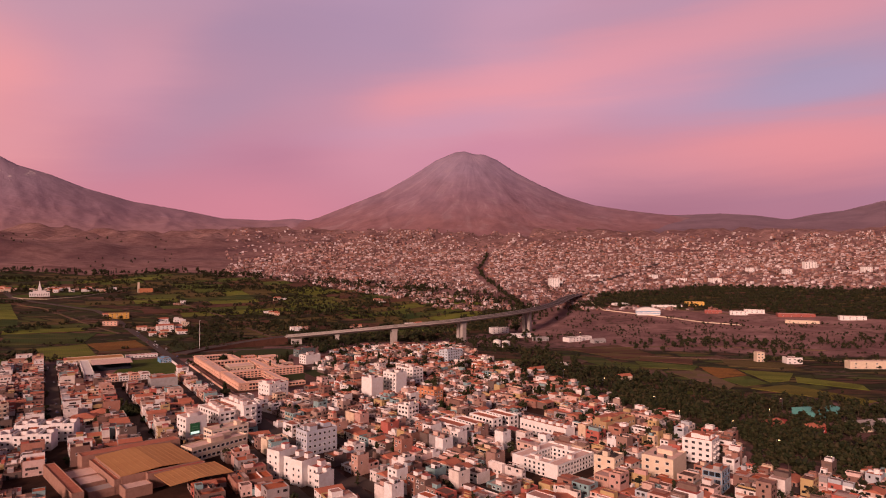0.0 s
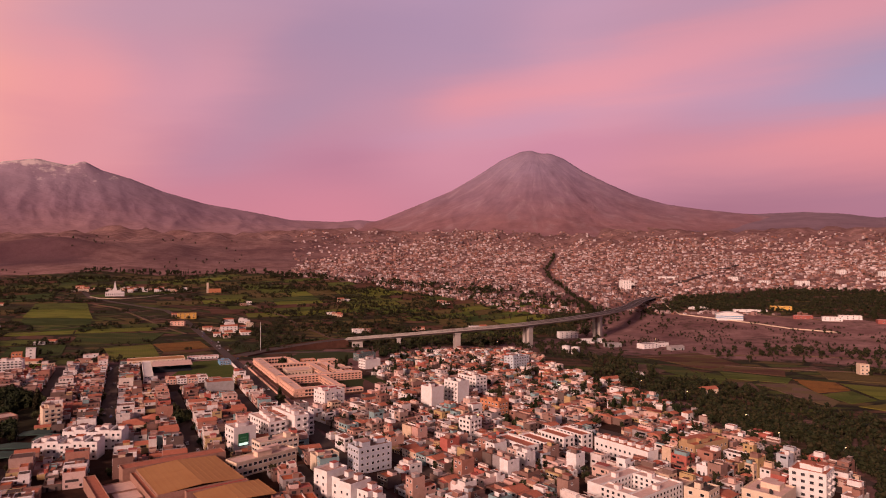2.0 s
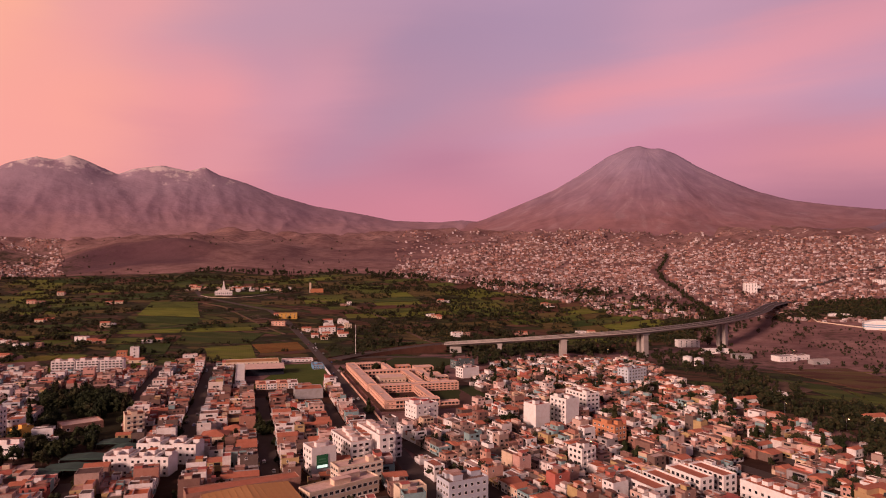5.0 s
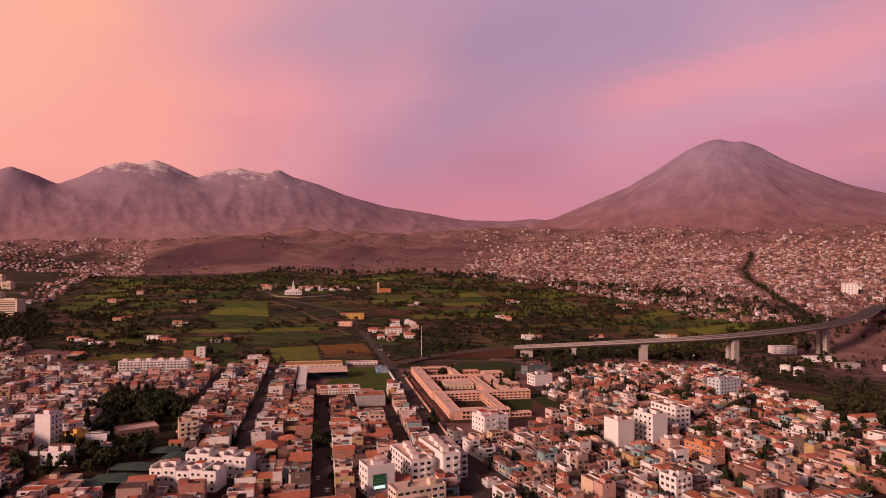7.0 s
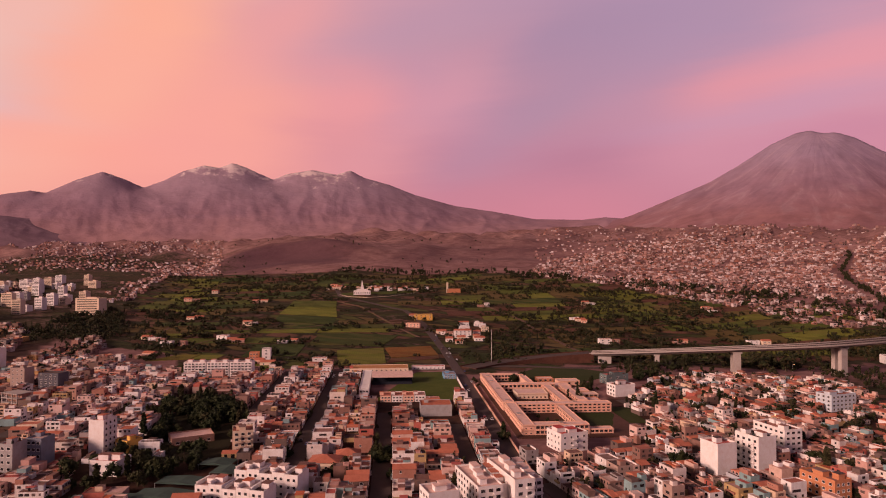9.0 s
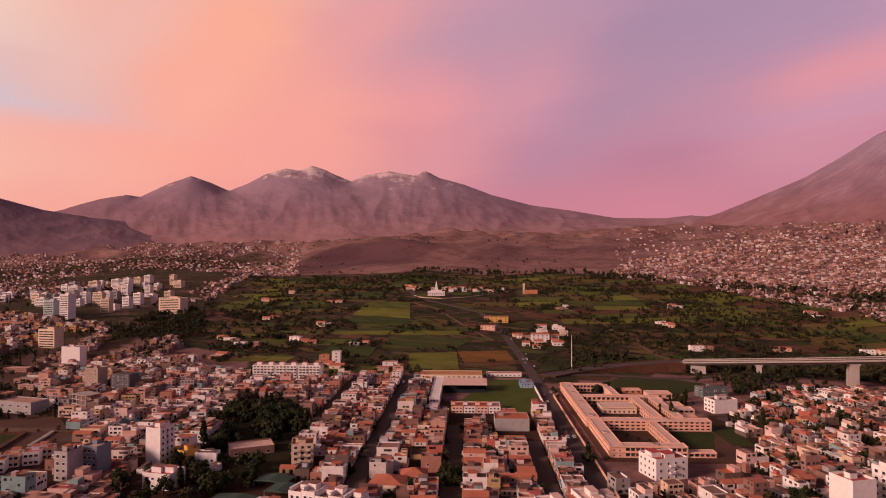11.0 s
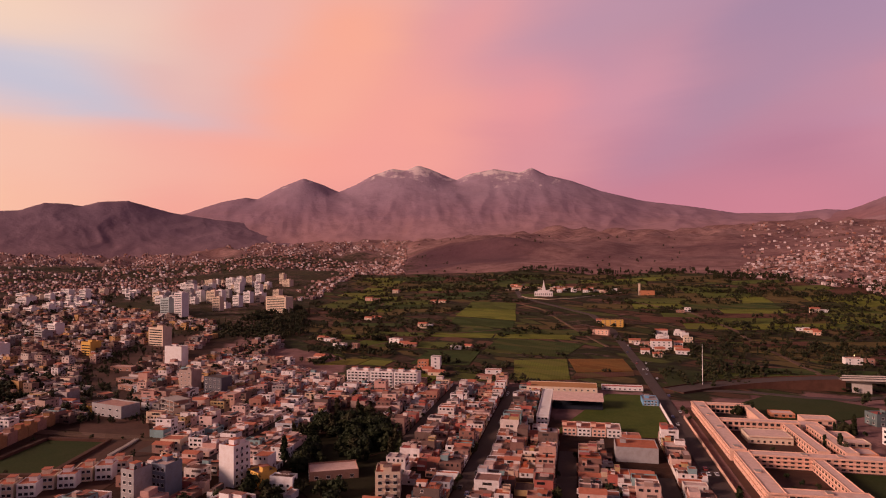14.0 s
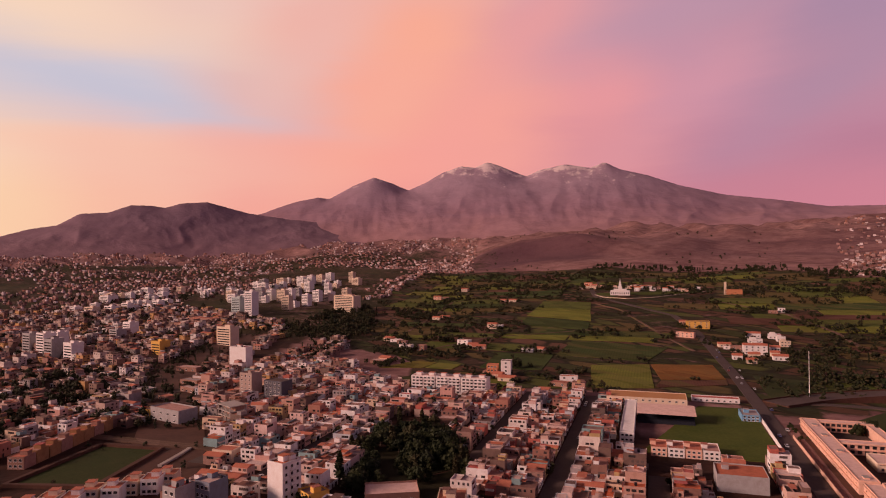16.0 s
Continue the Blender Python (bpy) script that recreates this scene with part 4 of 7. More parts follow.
def crowd(name, label, some, seed, windows=True, mats=None):
    s, rng = Soup(), random.Random(seed)
    for x, y, yaw, d, wid, n, q in some:
        emit_house(s, x, y, lz(x, y), yaw, d, wid, n, q, rng, windows)
    return tagged(new(name, s.make(name, mats or HOUSE_MATS)), label, "houses", kind="stuff")


crowd("town_houses", "close-packed flat-roofed plaster and brick town houses along narrow streets", REST, 5)
crowd("suburb_houses", "low plaster houses with flat roofs and roof tanks beyond a dry riverbed", EDGE, 6, True, [wall_edge, roof_edge, glass_mass, terracotta, tank_black])


# ---------------------------------------------------------------- the far town on the slopes
def far_town(name, label, az0, az1, r0, r1, count, seed, gap, hi=7.5, cell=13.0):
    rng, s = random.Random(seed), Soup()
    tries = 0
    made = 0
    while made < count and tries < count * 6:
        tries += 1
        a, r = rng.uniform(az0, az1), math.sqrt(rng.uniform(r0 * r0, r1 * r1))
        x, y = MX - r * math.sin(radians(a)), MY + r * math.cos(radians(a))
        th = radians(32 + 14 * noise.noise((x / 700, y / 700, seed)))
        c, sn = math.cos(th), math.sin(th)
        p, q = x * c + y * sn, -x * sn + y * c
        p, q = (math.floor(p / cell) + 0.5) * cell, (math.floor(q / (cell * 0.8)) + 0.5) * cell * 0.8
        if int(round(q / (cell * 0.8))) % 5 == 0 or int(round(p / cell)) % 11 == 0:
            continue
        x, y = p * c - q * sn, p * sn + q * c
        if gap(x, y, a, r, rng):
            continue
        z = lz(x, y)
        h = rng.choice((2.6, 2.8, 3.0, 4.8, 5.4, hi))
        w1, w2 = cell * rng.uniform(0.7, 1.0), cell * 0.8 * rng.uniform(0.75, 1.0)
        s.box(x, y, z - 4, z + h, w1, w2, th, 0, 1)
        if rng.random() < 0.3 and r < 2400:
            s.box(x + rng.uniform(-1.5, 1.5), y + rng.uniform(-1.5, 1.5), z + h, z + h + 2.2, rng.uniform(2.4, 4), rng.uniform(2.4, 4), th, 0, 1)
        if r < 1600:
            for k in range(2):
                s.box(x + math.sin(th) * w2 / 2, y - math.cos(th) * w2 / 2, z + 0.8 + 2.7 * k, z + 2.2 + 2.7 * k, w1 * 0.5, 0.2, th, 2) if h > 2.9 * k + 2 else None
        made += 1
    return tagged(new(name, s.make(name, [far_mass, far_roof, glass_mass])), label, "houses", kind="stuff")


GULLY = [(45, 1310), (30, 1400), (-2, 1540), (-48, 1780), (-72, 2050), (-55, 2400), (-60, 2780)]
CAMPUS = [(60, 1090), (150, 1330), (430, 1290), (640, 1130), (900, 1150), (900, 900), (400, 940), (200, 1040)]


def gap_hill(x, y, a, r, rng):
    edge = float(np.interp(a, (0, 4, 12, 17.5, 24, 28), (1150, 1195, 1400, 1550, 1660, 1760))) + 80 * noise.noise((x / 260, y / 260, 4.0))
    thin = 0.03 + 0.9 * max(0.0, min(1.0, (r - 2600 + max(0, a - 6) * 60 - 520 * noise.noise((a / 7, 0.5, 2))) / 600))
    return r < edge or near_line((x, y), GULLY, 19) or inside((x, y), FOREST) or inside((x, y), CAMPUS) or rng.random() < thin


far_town("hillside_houses", "dense low brick and plaster houses climbing the bare slopes", -44, 24, 1120, 3500, 25000, 21, gap_hill, 6.0, 8.6)


def gap_plain(x, y, a, r, rng):
    return (a > 58 and rng.random() < 0.5) or (a < 51 and r > 1750) or noise.noise((x / 420, y / 420, 1.0)) < -0.16 + max(0, (1500 - r) / 1500) + 0.3 * (rng.random() - 0.5) or inside((x, y), FARM) or near_line((x, y), CORRIDOR, 40)


far_town("plain_houses", "scattered and clustered houses on the far plain", 26, 100, 1450, 3700, 9500, 22, gap_plain, 5.5, 7.6)

# ---------------------------------------------------------------- shared pieces of buildings
MESHES = {}


def cached(key, make):
    if key not in MESHES:
        MESHES[key] = make()
    return MESHES[key]


def window_mesh(w, h, frame=None):
    """A window that stands on a wall facing -y: frame, sill and a pane set back in it."""
    frame = frame or white_paint

    def make():
        s = Soup()
        f = 0.09
        for x0, x1, z0, z1 in ((-w / 2, -w / 2 + f, 0, h), (w / 2 - f, w / 2, 0, h), (-w / 2 + f, w / 2 - f, h - f, h), (-w / 2 + f, w / 2 - f, 0, f)):
            s.box((x0 + x1) / 2, -0.03, z0, z1, x1 - x0, 0.10, 0, 0, None, True)
        s.box(0, -0.07, -0.10, 0.0, w + 0.2, 0.22, 0, 0, None, True)
        s.quad((-w / 2 + f, -0.012, f), (w / 2 - f, -0.012, f), (w / 2 - f, -0.012, h - f), (-w / 2 + f, -0.012, h - f), 1)
        return s.make("window", [frame, glass_dark])

    return cached(("window", w, h, frame.name), make)


def door_mesh(w, h, leaf):
    def make():
        s = Soup()
        s.box(0, -0.02, 0, h, w, 0.12, 0, 0, None, True)
        for z0, z1 in ((0.25, h * 0.48), (h * 0.54, h - 0.2)):
            s.box(0, -0.085, z0, z1, w * 0.7, 0.03, 0, 0, None, True)
        return s.make("door", [leaf])

    return cached(("door", w, h, leaf.name), make)


def tank_mesh():
    def make():
        bm = bmesh.new()
        bmesh.ops.create_cone(bm, cap_ends=True, segments=10, radius1=0.62, radius2=0.58, depth=1.1, matrix=Matrix.Translation((0, 0, 0.85)))
        bmesh.ops.create_cone(bm, cap_ends=True, segments=10, radius1=0.58, radius2=0.22, depth=0.35, matrix=Matrix.Translation((0, 0, 1.57)))
        bmesh.ops.create_cube(bm, size=1, matrix=Matrix.Translation((0, 0, 0.15)) @ Matrix.Diagonal((1.3, 1.3, 0.3, 1)))
        me = bpy.data.meshes.new("water_tank")
        bm.to_mesh(me)
        bm.free()
        me.materials.append(tank_black)
        return me

    return cached("tank", make)


def shell_mesh(w, d, h, wall, sill=0.8, base=-1.5):
    s = Soup()
    s.shell(0, 0, base, h, w, d, 0, 0, sill, 0.22, None)
    return s.make("wall", [wall])


def slab_mesh(w, d, z, roof, thick=0.25):
    s = Soup()
    s.box(0, 0, z - thick, z, w, d, 0, 0, None, True)
    return s.make("roof", [roof])


def hut_mesh(w, d, h, wall, roof):
    s = Soup()
    s.box(0, 0, 0, h, w, d, 0, 0)
    s.box(0, 0, h, h + 0.16, w + 0.5, d + 0.5, 0, 1, None, True)
    return s.make("roof_room", [wall, roof])


SIDES = {"front": (0, -1, 0), "back": (0, 1, 180), "left": (-1, 0, -90), "right": (1, 0, 90)}


def glaze(thing, side, w, d, floors, fh, n, win, z0=0.95, skip=(), first=0, inset=0.9, name="window", label="", cy=0.0, cx=0.0):
    """Rows of windows on one side of a box w by d."""
    sx, sy, turn_by = SIDES[side]
    run = w if sy else d
    for f in range(first, floors):
        for k in range(n):
            if (f, k) in skip:
                continue
            t = ((k + 0.5) / n - 0.5) * (run - inset)
            x, y = (t if sy else sx * w / 2), (sy * d / 2 if sy else t)
            part_of(name, win, thing, label, pose(cx + x, cy + y, f * fh + z0, 0, 0, turn_by))


def thing_at(name, label, category, x, y, z, deg, group=""):
    ob = new(name)
    ob.empty_display_size = 0.5
    ob.matrix_basis = pose(x, y, z, 0, 0, deg)
    return tagged(ob, label, category, group)


def balcony_mesh(w, d, rail):
    def make():
        s = Soup()
        s.box(0, -d / 2, -0.18, 0, w, d, 0, 0, None, True)
        s.box(0, -d + 0.05, 0, 0.95, w, 0.1, 0, 1, None, True)
        for x in (-w / 2 + 0.05, w / 2 - 0.05):
            s.box(x, -d / 2, 0, 0.95, 0.1, d - 0.2, 0, 1, None, True)
        return s.make("balcony", [concrete, rail])

    return cached(("balcony", w, d, rail.name), make)


def block(key, name, label, wall, roof=roof_each, fh=3.0, nf=4, ns=3, win=(1.9, 1.55), huts=2, tanks=2, sill=0.8, band=None, balconies=(), sides=("front", "left"),
          blank=(), category="apartment building", frame=None):
    """A flat-roofed building from the plan, with its windows, roof rooms and tanks."""
    cx, cy, deg, w, d, h = BIG[key]
    ob = thing_at(name, label, category, cx, cy, lz(cx, cy), deg)
    rng = random.Random(key)
    part_of("wall", shell_mesh(w, d, h, wall, sill), ob)
    part_of("roof", slab_mesh(w - 0.46, d - 0.46, h + 0.02, roof), ob)
    floors = max(1, int(h / fh + 0.2))
    wm = window_mesh(win[0], win[1], frame)
    for side in sides:
        if side in blank:
            continue
        glaze(ob, side, w, d, floors, h / floors, nf if side in ("front", "back") else ns, wm, first=0)
    if band:
        for f in range(1, floors + 1):
            s = Soup()
            s.shell(0, 0, f * h / floors - 0.16, f * h / floors - 0.02, w + 0.3, d + 0.3, 0, 0, 0.1, 0.3, None)
            part_of("cornice", s.make("cornice", [band]), ob)
    for side, n, bwid in balconies:
        sx, sy, turn_by = SIDES[side]
        run = w if sy else d
        for f in range(1, floors):
            for k in range(n):
                t = ((k + 0.5) / n - 0.5) * (run - 0.8)
                part_of("balcony", balcony_mesh(bwid, 1.2, wall), ob, "", pose(t if sy else sx * w / 2, sy * d / 2 if sy else t, f * h / floors + 0.1, 0, 0, turn_by))
    for k in range(huts):
        hw, hd = rng.uniform(2.8, w * 0.42), rng.uniform(2.8, d * 0.4)
        part_of("roof_room", hut_mesh(hw, hd, rng.uniform(2.2, 2.8), wall, roof), ob, "", pose(rng.uniform(-0.5, 0.5) * (w - hw - 1.2), rng.uniform(-0.5, 0.5) * (d - hd - 1.2), h))
    for k in range(tanks):
        part_of("water_tank", tank_mesh(), ob, "black plastic water tank", pose(rng.uniform(-0.42, 0.42) * w, rng.uniform(-0.42, 0.42) * d, h, 0, 0, rng.uniform(0, 90)))
    return ob


# ---------------------------------------------------------------- single large buildings of the town
block("tower_a", "apartment_tower", "plain white seven-storey apartment tower with blank side walls", white_paint, win=(1.2, 1.3), nf=3, ns=2, blank=("left", "front"), sill=1.1)
t = block("tower_b", "apartment_tower", "white seven-storey apartment tower with stacked corner balconies", white_paint, nf=3, ns=4, blank=("front",), balconies=(("left", 2, 3.4),), sill=1.1)
block("sign", "office_building", "white four-storey office building with a large green sign", white_paint, salmon_roof, nf=4, ns=3, win=(1.9, 1.5), huts=2, blank=("front",))
cx, cy, deg, w, d, h = BIG["apartments"]
ap = thing_at("apartment_building", "large white apartment block of joined wings with pink roofs", "apartment building", cx, cy, 0, deg)
for x, y, ww, dd, hh, roof in ((-9.8, 1.5, 11.4, 31, 12.0, salmon_roof), (-2.0, 3.0, 3.9, 25, 10.8, terracotta), (4.8, -0.5, 9.3, 33, 14.4, salmon_roof), (12.6, 2.0, 6, 28, 12.3, salmon_roof)):
    wing = part_of("wing", shell_mesh(ww, dd, hh, white_paint, 0.8), ap, "", pose(x, y, 0))
    part_of("roof", slab_mesh(ww - 0.46, dd - 0.46, hh + 0.02, roof), wing)
    fl = int(hh / 2.9)
    if ww > 5:
        glaze(wing, "front", ww, dd, fl, hh / fl, max(2, int(ww / 3.2)), window_mesh(2.2, 1.6))
        for f in range(1, fl, 1):
            part_of("balcony", balcony_mesh(3.0, 1.1, white_paint), wing, "", pose(ww * 0.22, -dd / 2, f * hh / fl + 0.1))
    if x < -5 or x > 10:
        glaze(wing, "left" if x < 0 else "right", ww, dd, fl, hh / fl, 8, window_mesh(2.0, 1.6))
    for k in range(3):
        part_of("roof_room", hut_mesh(3.2, 4.0 + k, 2.5, white_paint, roof), wing, "", pose((k - 1) * 0.15 * ww, (k - 1) * dd * 0.3, hh))
block("curved", "shop_building", "cream three-storey building with long window bands", cream_paint, salmon_roof, nf=7, ns=3, win=(2.4, 1.4), huts=1, band=white_paint)
block("clinic", "clinic_building", "white five-storey building with small square windows and a red roof", white_paint, red_paint, nf=4, ns=4, win=(1.3, 1.3), huts=2, balconies=(("front", 1, 3.0),))
block("beige", "apartment_building", "beige four-storey apartment house with dark balconies", cream_paint, roof_each, nf=3, ns=3, huts=2, balconies=(("front", 2, 3.0),), blank=("left",))
block("white_tall", "apartment_building", "tall narrow white apartment house with a blank side wall", white_paint, roof_each, nf=2, ns=3, sides=("right",), balconies=(("right", 1, 2.4),), win=(1.5, 1.5))
block("yellow", "house", "bright yellow two-storey house with a flat roof", yellow_paint, roof_each, nf=3, ns=3, huts=1, tanks=1, category="house")
block("orange", "shop_building", "orange three-storey building with a long blank side", orange_paint, roof_each, nf=3, ns=5, win=(1.6, 1.3))
block("white_four", "apartment_building", "white five-storey apartment building with dark window bands", white_paint, roof_each, nf=3, ns=6, win=(2.2, 1.4), band=white_paint, huts=3)
block("pale_blue", "apartment_building", "pale blue-grey five-storey apartment building at the town edge", painted("pale_blue_paint", ((0.52, 0.58, 0.64),), dark=0.85), roof_each, nf=6, ns=3, huts=3)
block("grey_white", "apartment_building", "white four-storey house with dark glazed stairwell", white_paint, roof_each, nf=3, ns=3, huts=2, balconies=(("front", 1, 4.0),))
block("grey_blue", "apartment_building", "pale blue-grey four-storey building with a row of windows", painted("blue_grey_paint", ((0.50, 0.52, 0.58),), dark=0.85), roof_each, nf=6, ns=4, win=(1.5, 1.4), huts=3, tanks=3)
cx, cy, deg, w, d, h = BIG["white_step"]
ob = thing_at("apartment_building", "white stepped apartment building of joined blocks with blank party walls", "apartment building", cx, cy, 0, deg)
for x, y, ww, dd, hh in ((0, 14.6, 12, 9.5, 13), (1.5, 5.2, 10, 8.6, 10.5), (-1.0, -3.6, 12, 8.4, 11.5), (0.8, -11.6, 9, 7.0, 9.0), (-1.2, -17.0, 10, 3.4, 7.0)):
    wing = part_of("block", shell_mesh(ww, dd, hh, white_paint, 0.9), ob, "", pose(x, y, 0))
    part_of("roof", slab_mesh(ww - 0.46, dd - 0.46, hh + 0.02, roof_each), wing)
    part_of("roof_room", hut_mesh(3.0, 2.8, 2.4, white_paint, roof_each), wing, "", pose(ww * 0.2, 0.4, hh))
    glaze(wing, "left", ww, dd, int(hh / 3), 3.0, 2, window_mesh(1.3, 1.3))
block("cream_low", "house", "cream two-storey house with blank walls", cream_paint, roof_each, nf=3, ns=2, huts=1, category="house", blank=("left",))
block("beige_big", "apartment_building", "beige five-storey apartment block with tanks on its roof", cream_paint, salmon_roof, nf=3, ns=3, huts=2, tanks=4, blank=("front",))
block("brown_flats", "apartment_building", "cream apartment house with a brown brick front wall", cream_paint, roof_each, nf=3, ns=2, huts=1, blank=("right",))
block("white_right", "apartment_building", "white five-storey apartment house stepping back at the top", white_paint, terracotta, nf=4, ns=4, huts=4, balconies=(("front", 2, 3.0),), blank=("right",))
block("yellow_long", "terrace_building", "long dull yellow terrace with a red end house", painted("dull_yellow_paint", ((0.46, 0.30, 0.16),), dark=0.8), terracotta, nf=8, ns=3, win=(1.3, 1.3), huts=4, category="terrace")
block("white_cube", "apartment_building", "bare white seven-storey apartment block with windowless sides", white_paint, roof_each, nf=4, ns=2, huts=1, blank=("front", "left"))
block("brick_slab", "apartment_building", "raw grey-brown brick apartment slab at the riverbed", painted("raw_block", ((0.40, 0.30, 0.26),), dark=0.8), roof_each, nf=3, ns=3, win=(1.2, 1.2), huts=1, blank=("left",))
block("grey_shed", "warehouse", "grey concrete warehouse with a flat roof beside a road", grey_paint, roof_each, nf=4, ns=3, win=(2.6, 1.2), huts=0, tanks=0, fh=4, category="warehouse")
block("grey_flats", "apartment_building", "narrow grey rendered apartment house with a blank side wall", grey_paint, roof_each, nf=2, ns=3, huts=1, blank=("left",))
block("slate_flats", "apartment_building", "slate-blue apartment house with white bays", painted("slate_paint", ((0.20, 0.22, 0.27),), dark=0.85), roof_each, nf=3, ns=3, huts=1)

for key, label, n in (("terrace_s", "stepped white terrace of three-storey houses", 5), ("terrace_n", "white terrace of three-storey houses with a glazed end", 5)):
    cx, cy, deg, w, d, h = BIG[key]
    for k in range(n):
        o = (k - (n - 1) / 2) * w / n
        a = radians(deg)
        hh = h + (0.0, 0.8, -0.6, 0.4, 0.0)[k]
        ob = thing_at("terraced_house", label, "house", cx + o * math.cos(a), cy + o * math.sin(a), 0, deg, "white terrace houses")
        part_of("wall", shell_mesh(w / n - 0.12, d, hh, white_paint, 0.9), ob)
        part_of("roof", slab_mesh(w / n - 0.6, d - 0.5, hh + 0.02, roof_each), ob)
        for side in ("front", "back"):
            glaze(ob, side, w / n - 0.1, d, 3, hh / 3, 2, window_mesh(1.5, 1.4))
        part_of("roof_room", hut_mesh(3.6, 4.2, 2.4, white_paint, roof_each), ob, "", pose((-1) ** k * 1.2, 1.6, hh))
        part_of("dormer_wall", hut_mesh(0.5, d * 0.8, 1.6, white_paint, white_paint), ob, "", pose(-w / n / 2 + 0.4, 0, hh))
for k in range(4):
    cx, cy, deg, w, d, h = BIG["terrace_row"]
    a = radians(deg)
    x, y = cx + k * 15.5 * math.cos(a), cy + k * 15.5 * math.sin(a)
    ob = thing_at("terraced_house", "long white three-storey terrace wing with dark arched bays", "house", x, y, lz(x, y), deg, "white terrace wings")
    part_of("wall", shell_mesh(w, d - 5 * (k > 0), h - 0.8 * (k % 2), white_paint, 0.9), ob)
    part_of("roof", slab_mesh(w - 0.5, d - 0.5 - 5 * (k > 0), h + 0.02 - 0.8 * (k % 2), terracotta), ob)
    for side, n in (("left", 7), ("right", 7), ("front", 2)):
        glaze(ob, side, w, d - 5 * (k > 0), 3, h / 3.1, n, window_mesh(2.0, 1.8))
    keep(rect_poly(x, y, w, d, a))
cx, cy, deg, w, d, h = BIG["long_white"]
ob = thing_at("terrace_building", "very long white two-storey row with a red tiled roof strip", "terrace", cx, cy, lz(cx, cy), deg)
part_of("wall", shell_mesh(w, d, h, white_paint, 0.9), ob)
part_of("roof", slab_mesh(w - 0.5, d - 0.5, h + 0.02, terracotta), ob)
for side in ("left", "right"):
    glaze(ob, side, w, d, 2, 3.4, 11, window_mesh(1.6, 1.5))
for k in range(6):
    part_of("roof_room", hut_mesh(3, 3.2, 2.0, white_paint, terracotta), ob, "", pose(1.5, (k - 2.5) * 6, h))

# white block round a courtyard
cx, cy, deg, w, d, h = BIG["courtyard"]
ob = thing_at("courtyard_building", "white three-storey apartment block built round an open courtyard", "apartment building", cx, cy, lz(cx, cy), deg)
for nm, x, y, ww, dd in (("front_wing", 0, -d / 2 + 3.5, w, 7), ("back_wing", 0, d / 2 - 3.5, w, 7), ("left_wing", -w / 2 + 3.5, 0, 7, d - 14), ("right_wing", w / 2 - 3.5, 0, 7, d - 14)):
    wing = part_of(nm, shell_mesh(ww, dd, h, white_paint, 0.8), ob, "", pose(x, y, 0))
    part_of("roof", slab_mesh(ww - 0.46, dd - 0.46, h + 0.02, salmon_roof), wing)
    for side in ("front", "back") if ww > dd else ("left", "right"):
        glaze(wing, side, ww, dd, 3, h / 3, 12 if ww > dd else 5, window_mesh(1.5, 1.4), z0=0.6)
    part_of("roof_room", hut_mesh(2.6, 2.6, 2.2, white_paint, salmon_roof), wing, "", pose(0, 0, h))
s = Soup()
s.box(0, 0, -0.5, 0.3, w - 14.2, d - 14.2)
part_of("yard", s.make("yard", [concrete]), ob)

# the office building's green sign with its lit strip
cx, cy, deg, w, d, h = BIG["sign"]
sign = thing_at("wall_sign", "large green wall sign with a lit white strip below it", "sign", cx, cy, 0, deg)
s = Soup()
s.box(-1.0, -d / 2 - 0.16, 3.2, 10.2, 6.2, 0.25, 0, 0, None, True)
part_of("board", s.make("board", [painted("sign_green", ((0.03, 0.16, 0.07),), dark=0.9, bump=0)]), sign)
for z0, z1, ww in ((7.6, 8.3, 3.6), (6.2, 6.8, 4.4)):
    s = Soup()
    s.box(-1.0, -d / 2 - 0.31, z0, z1, ww, 0.04, 0, 0, None, True)
    part_of("lettering_bar", s.make("lettering_bar", [painted("sign_dim_green", ((0.10, 0.30, 0.16),), bump=0)]), sign)
lit, ln, lb = material("lit_panel", 0.5)
lb.inputs["Base Color"].default_value = (0.7, 0.9, 0.8, 1)
lb.inputs["Emission Color"].default_value = (0.75, 1.0, 0.9, 1)
lb.inputs["Emission Strength"].default_value = 0.8
s = Soup()
s.box(-1.0, -d / 2 - 0.33, 3.6, 5.0, 5.6, 0.06, 0, 0, None, True)
part_of("light_strip", s.make("light_strip", [lit]), sign)

# row of flats by the fields
cx, cy, deg, w, d, h = BIG["flats"]
for k in range(3):
    a = radians(deg)
    o = (k - 1) * 21.2
    ob = thing_at("apartment_building", "white five-storey block of flats with long balconies, red roof boxes", "apartment building", cx + o * math.cos(a), cy + o * math.sin(a), 0, deg, "row of flats")
    part_of("wall", shell_mesh(20.6, d, h, white_paint, 0.8), ob)
    part_of("roof", slab_mesh(20.1, d - 0.5, h + 0.02, salmon_roof), ob)
    for side in ("front", "back"):
        glaze(ob, side, 20.6, d, 5, h / 5, 6, window_mesh(2.3, 1.3))
    for f in range(1, 5):
        part_of("balcony", balcony_mesh(8.5, 1.1, white_paint), ob, "", pose(-5, -d / 2, f * h / 5 + 0.1))
        part_of("balcony", balcony_mesh(8.5, 1.1, white_paint), ob, "", pose(5, -d / 2, f * h / 5 + 0.1))
    for x in (-6, 5):
        part_of("roof_room", hut_mesh(4.2, 4.0, 2.4, white_paint, terracotta), ob, "", pose(x, 1.5, h))

